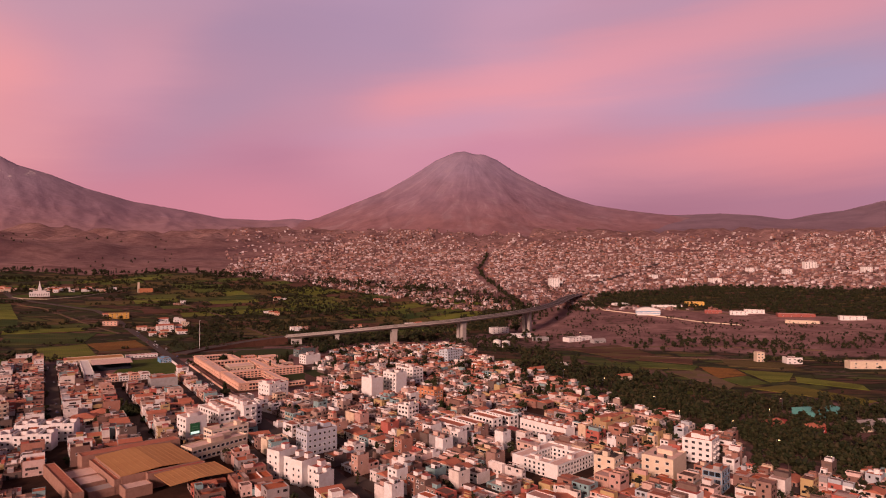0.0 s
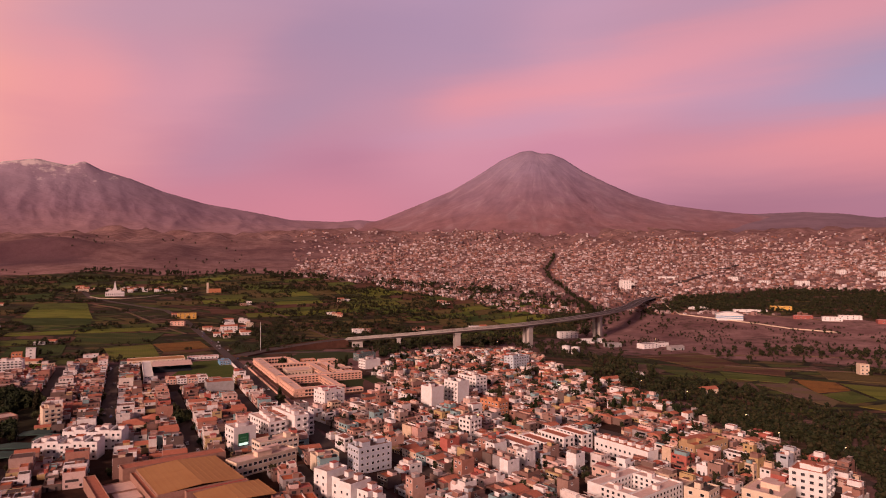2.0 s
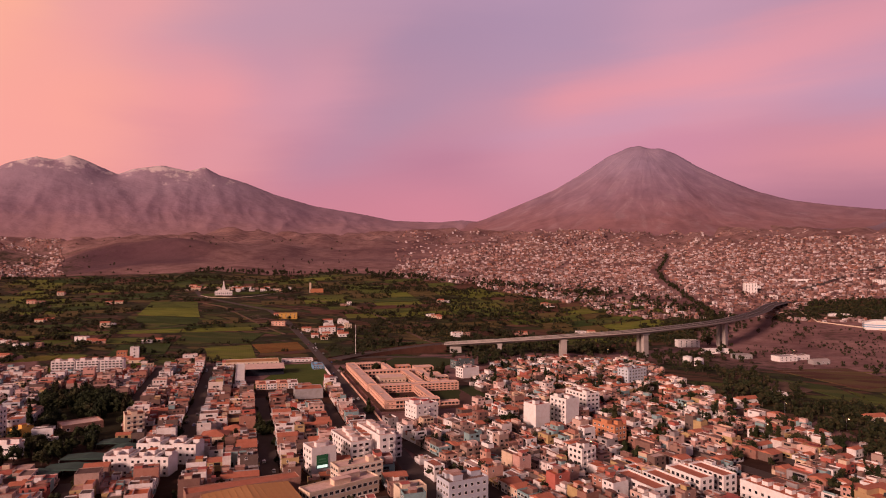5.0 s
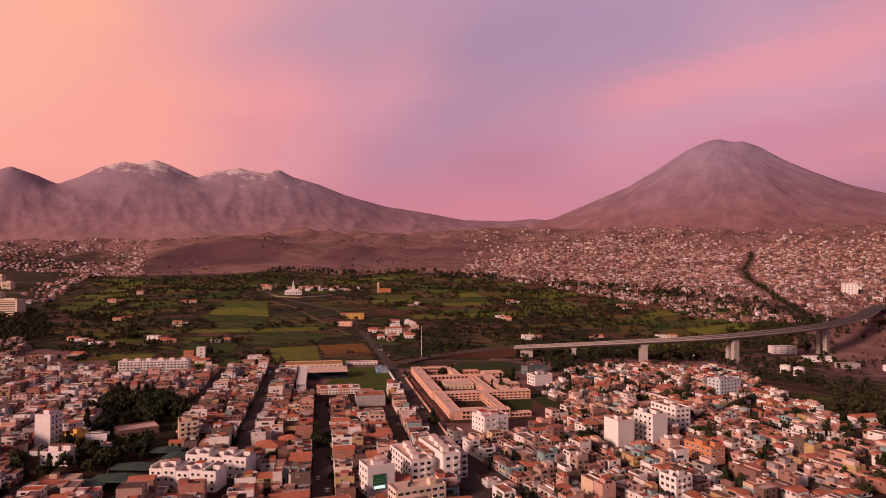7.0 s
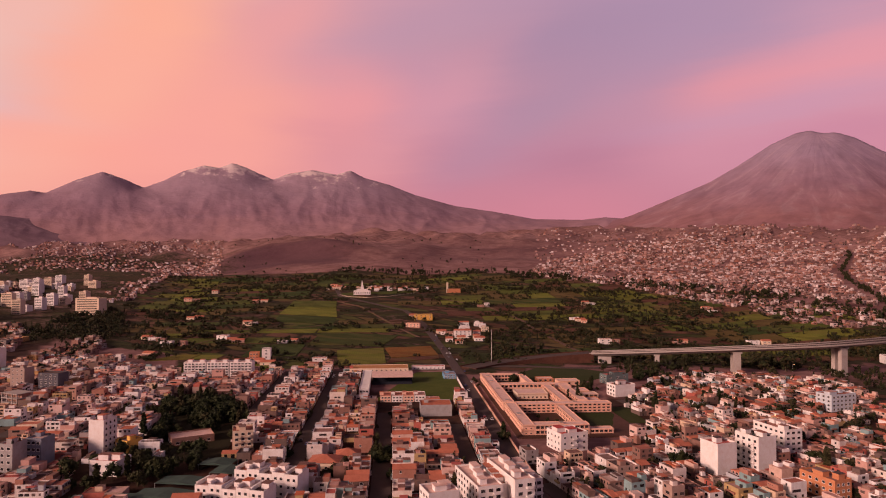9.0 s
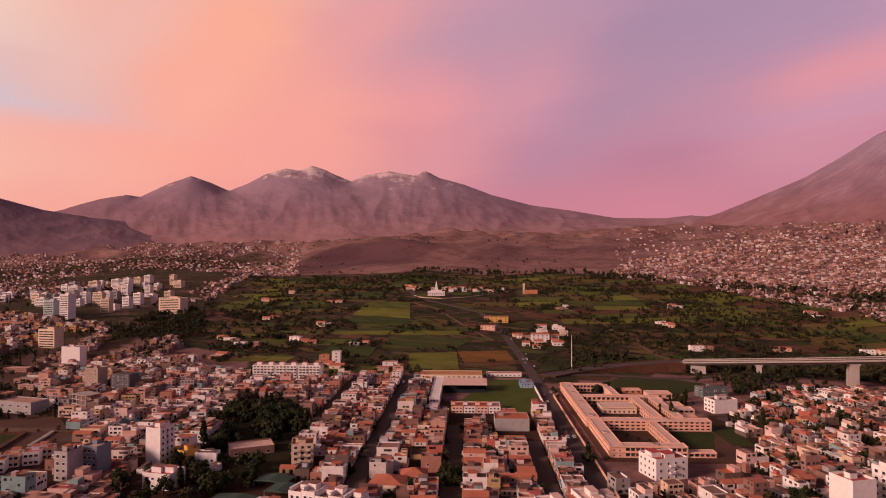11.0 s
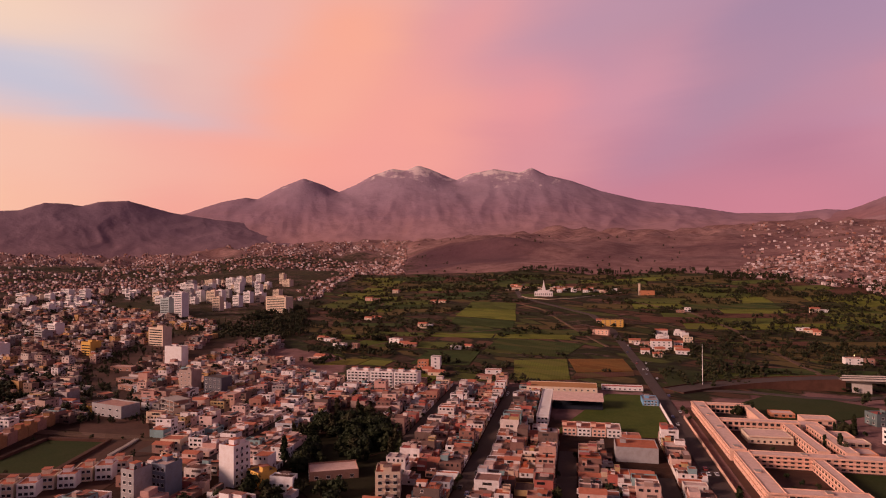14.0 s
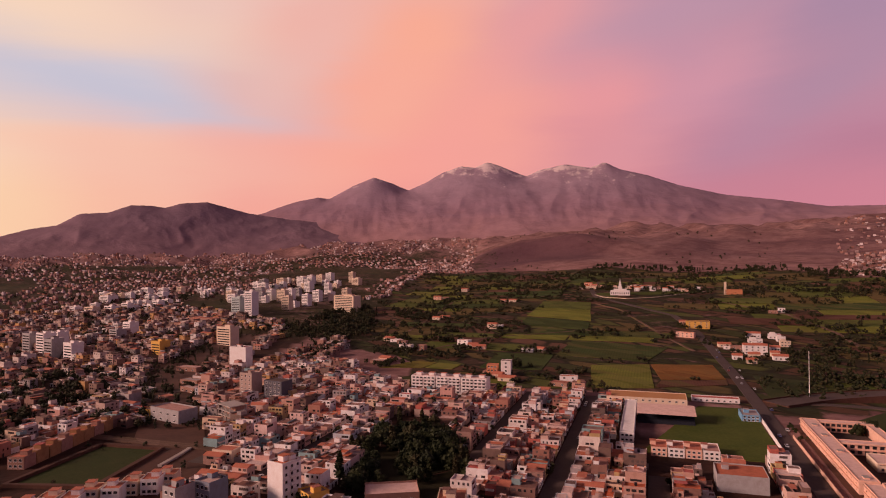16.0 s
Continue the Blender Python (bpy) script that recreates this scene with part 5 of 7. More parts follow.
# unfinished concrete frame
cx, cy, deg, w, d, h = BIG["frame"]
ob = thing_at("unfinished_building", "unfinished grey concrete frame of four open storeys", "building", cx, cy, 0, deg)
for f in range(5):
    part_of("floor_slab", slab_mesh(w, d, f * 3.3 + 0.3, concrete, 0.45), ob)
for x in (-0.47, -0.16, 0.16, 0.47):
    for y in (-0.45, 0.45):
        s = Soup()
        s.box(x * w, y * d, 0.3, 13.0, 0.6, 0.6)
        part_of("column", s.make("column", [concrete]), ob)
s = Soup()
s.box(0, d * 0.1, 0.3, 13.0, w * 0.9, d * 0.5)
part_of("core_wall", s.make("core_wall", [brick_raw]), ob)

# market hall with ochre sheet roofs
def sheet_roof(w, d, z, rise, mat, ribs):
    """A low ridged sheet roof with standing ribs, as one folded sheet."""
    line = []
    for k in range(ribs + 1):
        x, zz = -w / 2 + w * k / ribs, z + rise * (1 - abs(2 * k / ribs - 1))
        line += [(x - 0.09, zz), (x - 0.09, zz + 0.12), (x + 0.09, zz + 0.12), (x + 0.09, zz)]
    verts = [(x, y, zz + dz) for y in (-d / 2, d / 2) for dz in (0, -0.3) for x, zz in line]
    m = len(line)
    faces = []
    for k in range(m - 1):
        faces += [(k, k + 1, 2 * m + k + 1, 2 * m + k), (m + k + 1, m + k, 3 * m + k, 3 * m + k + 1), (m + k, m + k + 1, k + 1, k), (2 * m + k, 2 * m + k + 1, 3 * m + k + 1, 3 * m + k)]
    faces += [(0, 2 * m, 3 * m, m), (m - 1, 2 * m - 1, 4 * m - 1, 3 * m - 1)]
    return mesh_of("sheet_roof", verts, faces, [mat])


mk = thing_at("market_hall", "large market hall under two ochre sheet roofs with red-tiled side wings", "market hall", -182, 320, 0, 48)
part_of("main_roof", sheet_roof(38, 43, 8.0, 1.2, tin_brown, 14), mk, "broad ochre sheet-metal roof", pose(0, 0, 0))
part_of("side_roof", sheet_roof(30, 22, 6.6, 0.9, tin_brown, 11), mk, "", pose(10, -35, 0))
for x, y, ww, dd in ((-19.0, 0, 0.4, 43), (19.0, 0, 0.4, 43), (0, -21.5, 37.6, 0.4), (0, 21.5, 37.6, 0.4)):
    s = Soup()
    s.box(x, y, -1, 7.9, ww, dd)
    part_of("wall", s.make("wall", [brick_raw]), mk)
for nm, x, y, ww, dd, hh, mt in (("back_wing", 0, 26.5, 50, 9, 8.5, terracotta), ("left_wing", -38, 3, 5, 56, 5.6, terracotta), ("stall_roof", -28, 12, 13, 14, 3.6, salmon_roof), ("stall_roof", -28, -4, 11, 13, 4.2, salmon_roof), ("stall_roof", -27, -17, 12, 9, 3.4, tin_grey), ("side_wing", -20.6, 0, 2.6, 43, 6.6, terracotta), ("front_wing", -14, -27, 12, 9, 4.4, salmon_roof), ("link_roof", 6, -23.2, 28, 3.0, 7.2, red_paint)):
    wing = part_of(nm, shell_mesh(ww, dd, hh, brick_raw, 0.5), mk, "", pose(x, y, 0))
    part_of("roof", slab_mesh(ww - 0.46, dd - 0.46, hh + 0.02, mt), wing)
keep(rect_poly(-167, 280, 40, 30, radians(48)))

# arcade school with long window bands
block("arcade", "school_wing", "long cream three-storey building with rows of shaded windows", cream_paint, salmon_roof, nf=12, ns=3, win=(2.2, 1.6), huts=2, tanks=0, band=cream_paint, category="school")

block("white_villa", "house", "white two-storey villa with a walled roof terrace", white_paint, roof_each, nf=4, ns=3, win=(1.6, 1.2), huts=2, tanks=0, category="house")
block("white_mid", "office_building", "plain white four-storey building with one window strip", white_paint, roof_each, nf=2, ns=3, huts=2, blank=("front",))
block("green_slate", "apartment_building", "slate-green four-storey building with white balcony ends", painted("slate_green", ((0.13, 0.17, 0.17),), dark=0.85), roof_each, nf=3, ns=2, huts=2, balconies=(("front", 1, 4.0),))
block("park_hall", "pavilion", "low salmon-roofed pavilion among park trees", brick_raw, salmon_roof, nf=4, ns=3, huts=0, tanks=0, category="pavilion")
block("glass_blue", "office_building", "small office building with a dark blue glass front", grey_paint, terracotta, nf=3, ns=3, huts=1, frame=blue_paint, win=(2.6, 2.2))
for key, label in (("tile_a", "house with a broad orange tiled hip roof"), ("tile_b", "low house under orange clay tiles")):
    cx, cy, deg, w, d, h = BIG[key]
    ob = thing_at("house", label, "house", cx, cy, 0, deg, "tiled garden houses")
    part_of("wall", shell_mesh(w, d, h, cream_paint, 0.2), ob)
    bm = bmesh.new()
    bmesh.ops.create_cone(bm, cap_ends=True, segments=4, radius1=(w + 1.5) * 0.72, radius2=1.2, depth=2.6, matrix=Matrix.Translation((0, 0, h + 1.5)) @ Matrix.Diagonal((1, d / w, 1, 1)) @ Matrix.Rotation(math.pi / 4, 4, "Z"))
    me = bpy.data.meshes.new("roof")
    bm.to_mesh(me)
    bm.free()
    me.materials.append(terracotta)
    part_of("roof", me, ob, "orange clay tile hip roof")
    glaze(ob, "front", w, d, 1, h, 4, window_mesh(1.5, 1.4))

# ---------------------------------------------------------------- the large salmon school
def out_from(x, y, g=1.062):
    """A place moved outward from the middle of the flight."""
    return (-60 + (x + 60) * g, 150 + (y - 150) * g)


SCHOOL_AT = out_from(*uv(618, 170))
sc = thing_at("school", "large salmon-coloured school of flat-roofed wings round courtyards", "school", *SCHOOL_AT, 0.25, 37)
sc.matrix_basis = sc.matrix_basis @ Matrix.Diagonal((1.062, 1.062, 0.76, 1))


def wing(u0, u1, v0, v1, h, name="wing", rows=(), wall=None, roof=None, floors=2, size=(2.2, 2.4)):
    x, y, ww, dd = (v0 + v1) / 2 - 170, (u0 + u1) / 2 - 618, v1 - v0, u1 - u0
    ob = part_of(name, shell_mesh(ww, dd, h, wall or salmon_paint, 0.6, -5.5), sc, "", pose(x, y, 0))
    part_of("roof", slab_mesh(ww - 0.46, dd - 0.46, h + 0.05, roof or salmon_roof), ob)
    for side, n in rows:
        glaze(ob, side, ww, dd, floors, h / floors, n, window_mesh(*size, salmon_paint), z0=0.9, inset=1.0)
        sx, sy, turn_by = SIDES[side]
        for f in range(1, floors + 1):
            s = Soup()
            run = ww if sy else dd
            s.box(0, -0.4, f * h / floors - 0.25, f * h / floors, run, 0.8, 0, 0, None, True)
            part_of("ledge", s.make("ledge", [salmon_paint]), ob, "", pose(sx * ww / 2, sy * dd / 2, 0, 0, 0, turn_by))
    return ob


s = Soup()
s.box(0.5, 0, -5.5, 0.0, 77, 190)
part_of("terrace", s.make("terrace", [dirt, dirt]), sc, "bare brown earth yard of the school")
sc.children[-1].data.polygons[4].material_index = 1
wing(593, 706, 135, 143, 8, "west_wing", (("left", 16),), size=(1.2, 0.9))
wing(530, 590, 136, 143, 8, "west_wing", (("left", 9), ("front", 2)), size=(1.2, 0.9))
wing(699.5, 706, 143.2, 172, 7.6, "north_wing", (("front", 10),))
wing(662.5, 699.3, 167, 172, 7.4, "court_wing")
wing(655, 662, 143.2, 187, 7.8, "cross_wing", (("front", 13),))
wing(598, 654.8, 177, 183, 7.4, "east_wing", (("left", 14),))
wing(598, 654.8, 190, 196, 7.4, "outer_wing", (("left", 14),))
wing(628, 645, 152, 175, 5.4, "hall", (("front", 7),), cream_paint, salmon_roof, 1, (1.4, 1.8))
wing(584, 592, 143.2, 208, 8.2, "middle_wing", (("front", 20),), floors=3, size=(2.0, 1.7))
wing(530, 537.5, 143.2, 176, 7.8, "south_wing", (("front", 12),))
wing(537.7, 583.8, 170, 175, 7.4, "link_wing", (("left", 12),))
wing(531, 537, 176.2, 191, 3.4, "annex", (("front", 5),), None, None, 1)
wing(664, 699, 144, 166.5, 0.3, "sports_court", (), salmon_paint, asphalt, 1)
for u0, u1, v0, v1, h in ((640, 652, 198, 210, 4), (660, 676, 190, 202, 3.5), (678, 690, 196, 214, 4.5), (694, 704, 182, 196, 3.4), (630, 640, 203, 214, 3), (606, 618, 199, 208, 4)):
    wing(u0, u1, v0, v1, h, "pavilion", (("front", 3),), random.Random(u0).choice((salmon_paint, cream_paint, orange_paint)), None, 1)
for x, y in ((-31, -20), (-31, 20), (-31, 50), (-31, -60), (-31, 72), (-2, -29), (14, -29), (-10, -84)):
    part_of("roof_vent", hut_mesh(2.2, 3.0, 0.9, salmon_paint, concrete), sc, "", pose(x, y, 8.0))
drape("school_lawn", [out_from(*uv(a, b)) for a, b in ((556, 209.5), (556, 222), (598, 224), (598, 209.5))], grass_dull, "dull green school lawn beside the wings", "lawn", 0.35)
drape("school_grass", [out_from(*uv(a, b)) for a, b in ((541, 177), (541, 207), (582, 207), (582, 177))], grass_dull, "dull green lawn between the school wings", "lawn", 0.5)
drape("junction_green", [uv(714, 137), uv(716, 222), (-236, 782), (-318, 792)], grass_dull, "rough green verge behind the school", "verge", 0.35)
drape("junction_green", [uv(800, 138), (-352, 800), (-395, 850), uv(930, 140)], grass_dull, "rough green verge beside the junction", "verge", 0.35)
wall_s = Soup()
wall_s.box(0, 0, -1, 2.0, 0.4, 232)
ob = tagged(new("boundary_wall", wall_s.make("boundary_wall", [salmon_paint])), "long salmon boundary wall along the avenue", "wall")
ob.matrix_basis = pose(*uv(598, 131.8), 0, 0, 0, 37)

# ---------------------------------------------------------------- the sports ground
drape("pitch", [uv(659, 46), uv(659, 119), uv(786, 119), uv(786, 84)], grass, "green grass of a sports ground behind a wall", "pitch", 0.35)
st = thing_at("grandstand", "grandstand with a big flat pink roof over dark blue seats", "grandstand", *out_from(*uv(711, 60), 1.045), 0, 37)
st.matrix_basis = st.matrix_basis @ Matrix.Diagonal((1.045, 1.045, 0.60, 1))
s = Soup()
P = [(-17.5, -11, 11.4), (17.5, -11, 11.4), (17.5, 11, 14.0), (-17.5, 11, 14.0)]
for a, b2 in ((0.0, 0), (-0.5, 0)):
    s.quad(*[(x, y, z + a) for x, y, z in (P if a == 0 else P[::-1])])
for k in range(4):
    (x0, y0, z0), (x1, y1, z1) = P[k], P[(k + 1) % 4]
    s.quad((x0, y0, z0 - 0.5), (x1, y1, z1 - 0.5), (x1, y1, z1), (x0, y0, z0))
part_of("roof", s.make("roof", [salmon_roof]), st)
seats = painted("blue_seats", ((0.018, 0.021, 0.034),), dark=0.7)
for k in range(9):
    s = Soup()
    s.box(0, -8.5 + 1.9 * k, -0.5, 0.8 + 0.85 * k, 34, 1.9)
    part_of("seat_tier", s.make("seat_tier", [seats]), st)
s = Soup()
s.box(0, 10.4, -0.5, 13.2, 35, 0.5)
part_of("back_wall", s.make("back_wall", [cream_paint]), st)
for x in (-16.5, -5.5, 5.5, 16.5):
    s = Soup()
    s.box(x, 7.5, 0.5, 13.0, 0.5, 0.5)
    part_of("column", s.make("column", [steel]), st)


def uv_block(name, label, category, u0, u1, v0, v1, h, wall, roof, rows=(), floors=2, huts=0, group=""):
    u, v, ww, dd = (u0 + u1) / 2, (v0 + v1) / 2, v1 - v0, u1 - u0
    x, y = out_from(*uv(u, v), 1.03)
    h *= 0.68
    ob = thing_at(name, label, category, x, y, lz(x, y), 37, group)
    part_of("wall", shell_mesh(ww, dd, h, wall, 0.5), ob)
    part_of("roof", slab_mesh(ww - 0.46, dd - 0.46, h + 0.02, roof), ob)
    for side, n in rows:
        glaze(ob, side, ww, dd, floors, h / floors, n, window_mesh(1.6, 1.2), z0=0.6)
    rng = random.Random(u0)
    for k in range(huts):
        part_of("roof_room", hut_mesh(3, 3.4, 2.2, wall, roof), ob, "", pose(rng.uniform(-0.4, 0.4) * ww, rng.uniform(-0.3, 0.3) * dd, h))
    return ob


uv_block("side_stand", "long white side building of the sports ground", "building", 662, 752, 34, 42, 8, white_paint, white_paint, (("front", 3), ("right", 14)))
uv_block("terrace_hall", "cream building with a broad flat terrace roof", "building", 759, 782, 20, 76, 8, cream_paint, tin_brown, (("front", 12),))
uv_block("club_house", "low white building at the end of the pitch", "building", 784, 793, 79, 112, 4, white_paint, roof_each, (("front", 8),), 1)
uv_block("club_pool_house", "small blue-painted building by the pitch", "building", 730, 748, 106, 117, 6, blue_paint, tin_grey, (("front", 4), ("right", 5)), 2, 1)
uv_block("grey_hall", "tall blank grey concrete building", "building", 594, 612, 79, 101, 11, grey_paint, roof_each, (("back", 4),), 3, 1)
for k in range(4):
    uv_block("terraced_house", "white and red two-storey house in a row by the pitch", "house", 640, 656, 51 + 8.6 * k, 59.4 + 8.6 * k, 6.6, white_paint if k % 2 else salmon_paint, terracotta if k % 2 == 0 else roof_each, (("front", 3), ("back", 3)), 2, 1,
             "houses by the pitch")
s = Soup()
s.box(0, 0, -1, 2.6, 0.4, 100)
ob = tagged(new("boundary_wall", s.make("boundary_wall", [white_paint])), "white boundary wall of the sports ground", "wall")
ob.matrix_basis = pose(*uv(715, 120.2), 0, 0, 0, 37)

# ---------------------------------------------------------------- the viaduct
DECK = [(-290, 848), (-222, 862), (-148, 882), (-58, 938), (42, 1081), (105, 1250), (140, 1400), (185, 1540)]
DECK_Z = [8.0, 13.5, 19.5, 24.5, 28, 30, 32, 34]


def smooth_line(pts, zs, n=14):
    """A rounded line through the places."""
    q = [Vector((x, y, z)) for (x, y), z in zip(pts, zs)]
    out = []
    for i in range(len(q) - 1):
        a, b, c, d = q[max(i - 1, 0)], q[i], q[i + 1], q[min(i + 2, len(q) - 1)]
        for k in range(n):
            t = k / n
            out.append(0.5 * ((2 * b) + (c - a) * t + (2 * a - 5 * b + 4 * c - d) * t * t + (3 * b - a - 3 * c + d) * t**3))
    return out + [q[-1]]


DLINE = smooth_line(DECK, DECK_Z)


def sweep(name, line, profile, mat):
    """A profile (across, up) carried along a line."""
    verts, faces, m = [], [], len(profile)
    for i, p in enumerate(line):
        d = (line[min(i + 1, len(line) - 1)] - line[max(i - 1, 0)])
        d.z = 0
        d.normalize()
        side = Vector((d.y, -d.x, 0))
        for a, h in profile:
            q = p + side * a
            verts.append((q.x, q.y, q.z + h))
    for i in range(len(line) - 1):
        for k in range(m):
            n2 = (k + 1) % m
            faces.append((i * m + k, i * m + n2, (i + 1) * m + n2, (i + 1) * m + k))
    faces += [tuple(range(m - 1, -1, -1)), tuple(range((len(line) - 1) * m, len(line) * m))]
    return mesh_of(name, verts, faces, [mat])


via = thing_at("viaduct", "long curving concrete road viaduct on paired piers", "viaduct", 0, 0, 0, 0)
part_of("deck", sweep("deck", DLINE, [(-11.5, 0), (11.5, 0), (11.5, -0.5), (7.5, -1.1), (5.5, -3.2), (-5.5, -3.2), (-7.5, -1.1), (-11.5, -0.5)], concrete), via)
part_of("roadway", sweep("roadway", DLINE, [(-10.6, 0.004), (-10.6, 0.09), (10.6, 0.09), (10.6, 0.004)][::-1], asphalt), via, "dark asphalt roadway")
for a, nm in ((-11.2, "parapet"), (11.2, "parapet"), (0, "median")):
    part_of(nm, sweep(nm, DLINE, [(a - 0.2, -0.02), (a - 0.2, 0.95), (a + 0.2, 0.95), (a + 0.2, -0.02)], concrete), via)
for (x, y), z, wd in zip(DECK[1:5], DECK_Z[1:5], (8, 11, 12.5, 13)):
    i = DECK.index((x, y))
    d = Vector((DECK[i + 1][0] - DECK[i - 1][0], DECK[i + 1][1] - DECK[i - 1][1], 0)).normalized()
    side = Vector((d.y, -d.x, 0))
    for o in (-4.2, 4.2):
        s = Soup()
        g0 = lz(x, y) - 3
        s.box(0, 0, g0, z - 3.1, wd * 0.6, 4.6)
        s.box(0, 0, z - 4.6, z - 3.12, wd * 0.8, 5.8)
        part_of("pier", s.make("pier", [concrete]), via, "", pose(x + side.x * o, y + side.y * o, 0, 0, 0, math.degrees(math.atan2(d.y, d.x))))
s = Soup()
s.box(0, 0, -6, 5.6, 14, 22)
part_of("abutment", s.make("abutment", [concrete]), via, "", pose(-276, 853, 0, 0, 0, 18))
RAMP = smooth_line([(-376, 728), (-362, 775), (-330, 818), (-290, 848)], [0.6, 1.6, 4.6, 8.0])
ramp = thing_at("approach_ramp", "dark road on an earth bank rising to the viaduct", "road ramp", 0, 0, 0, 0)
part_of("bank", sweep("bank", RAMP, [(-11.5, -0.05), (-12.5, -11), (12.5, -11), (11.5, -0.05)], dirt), ramp, "brown earth bank")
for a in (-11.1, 11.1):
    part_of("parapet", sweep("parapet", RAMP, [(a - 0.2, -0.1), (a - 0.2, 0.9), (a + 0.2, 0.9), (a + 0.2, -0.1)], dirt), ramp)
part_of("roadway", sweep("roadway", RAMP, [(-10, -0.03), (10, -0.03), (10, 0.08), (-10, 0.08)], asphalt), ramp)
strip("road", [(-372, 742), (-330, 772), (-297, 781), (-268, 800), (-255, 835)], 4, asphalt, "side road behind the school", "road", 0.6)
strip("road", [(140, 1400), (190, 1560), (215, 1680), (330, 1900), (520, 2200)], 13, asphalt, "wide asphalt road climbing through the hillside town", "road", 0.8)

# ---------------------------------------------------------------- mast
mast = thing_at("steel_mast", "tall thin white steel mast beside the junction", "mast", -371, 768, 0, 0)
bm = bmesh.new()
bmesh.ops.create_cone(bm, cap_ends=True, segments=8, radius1=0.34, radius2=0.18, depth=36, matrix=Matrix.Translation((0, 0, 18)))
me = bpy.data.meshes.new("pole")
bm.to_mesh(me)
bm.free()
me.materials.append(white_paint)
part_of("pole", me, mast)
part_of("footing", slab_mesh(3, 3, 0.6, concrete, 1.2), mast)

# ---------------------------------------------------------------- houses nearest the camera's way, with their parts
def house_kind(k):
    """One kind of town house; k sets its size, storeys and fittings. Local -y faces the street."""
    rng = random.Random(900 + k)
    wid, dep, n = (5.2, 5.8, 6.4, 7.0, 8.2, 6.0)[k % 6], (9.0, 10.5, 11.5, 10.0, 12.0, 11.0)[(k * 5 + 1) % 6], (2, 3, 2, 3, 1, 2, 3, 4)[k % 8]
    h = 2.45 * n
    ob = new("house")
    ob.empty_display_size = 0.5
    what = ("two-storey", "three-storey", "two-storey", "three-storey", "single-storey", "two-storey", "three-storey", "four-storey")[k % 8]
    fit = ("balcony and roof tank", "raised roof room", "terracotta lean-to on its roof", "bare brick party walls", "walled roof terrace", "sheet canopy on its roof")[k % 6]
    tagged(ob, f"{what} plaster town house with flat roof, {fit}", "house", "town houses")
    tiled = k % 7 == 2
    part_of("wall", shell_mesh(wid, dep, h, wall_each, 0.3 if tiled else 0.5 + 0.5 * (k % 3) / 2), ob)
    if tiled:
        s = Soup()
        s.gable(0, 0, 0, h + 0.3, 1.5, wid, dep, 0, 0, 0.25)
        part_of("roof", s.make("roof", [terracotta]), ob, "red clay tile roof")
    else:
        part_of("roof", slab_mesh(wid - 0.46, dep - 0.46, h + 0.02, roof_each), ob)
    m = max(2, int(wid / 2.6))
    wm = window_mesh((1.5, 1.1, 2.1, 1.3)[k % 4], 1.25)
    for f in range(n):
        for j in range(m):
            x = ((j + 0.5) / m - 0.5) * (wid - 0.6)
            if f == 0 and j == 0:
                part_of("door", door_mesh(1.0 if k % 2 else 2.4, 2.1, bark if k % 3 else red_paint), ob, "", pose(x, -dep / 2, 0.05))
            elif (j * 3 + f * 5 + k) % 4:
                part_of("window", wm, ob, "", pose(x, -dep / 2, f * 2.45 + 0.9))
            if (j + f + k) % 2 and f:
                part_of("window", wm, ob, "", pose((1 if (j + k) % 2 else -1) * wid / 2, x * dep / wid * 0.7, f * 2.45 + 0.9, 0, 0, 90 if (j + k) % 2 else -90))
    if n > 1 and k % 3 == 0:
        part_of("balcony", balcony_mesh(wid * 0.7, 1.0, wall_each), ob, "", pose(0, -dep / 2, 2.5))
    if not tiled:
        hw, hd = rng.uniform(2.8, wid * 0.6), rng.uniform(3.0, dep * 0.4)
        part_of("roof_room", hut_mesh(hw, hd, 2.0, wall_each, roof_each), ob, "", pose((wid - hw) / 2 - 0.5 - rng.uniform(0, 1), rng.uniform(-0.2, 0.35) * dep, h))
        if k % 2:
            part_of("water_tank", tank_mesh(), ob, "black plastic water tank", pose(-wid / 2 + 1.3, rng.uniform(-0.3, 0.4) * dep, h))
        if k % 3 != 1:
            s = Soup()
            s.box(0, 0, 1.8, 1.9, wid * 0.5, dep * 0.25, 0, 0, None, True)
            for px in (-1, 1):
                for py in (-1, 1):
                    s.box(px * wid * 0.22, py * dep * 0.11, 0, 1.8, 0.14, 0.14, 0, 1)
            part_of("canopy", s.make("canopy", [terracotta if k % 2 else tin_grey, steel]), ob, "", pose(-wid * 0.18, -dep * 0.2, h))
    return ob, wid, dep


KINDS = [house_kind(k) for k in range(18)]
used = set()
rng = random.Random(31)
for x, y, yaw, d, wid, n, q in PARTED:
    # the kind whose plan comes nearest to the lot
    order = sorted(range(len(KINDS)), key=lambda k: abs(KINDS[k][1] - wid) + abs(KINDS[k][2] - d) * 0.5 + rng.uniform(0, 1.6))
    k = order[0]
    ob, kw, kd = KINDS[k]
    m = pose(x, y, lz(x, y), 0, 0, math.degrees(yaw) - 90) @ Matrix.Diagonal((1, 1, 1, 1))
    if k in used:
        c = copy_thing(ob, m)
    else:
        used.add(k)
        ob.matrix_basis = m
        c = ob
    c.scale = (max(0.8, min(1.18, wid / kw)), max(0.8, min(1.18, d / kd)), 1.0)
for k, (ob, _, _) in enumerate(KINDS):
    if k not in used:
        for o in list(ob.children_recursive) + [ob]:
            bpy.data.objects.remove(o)

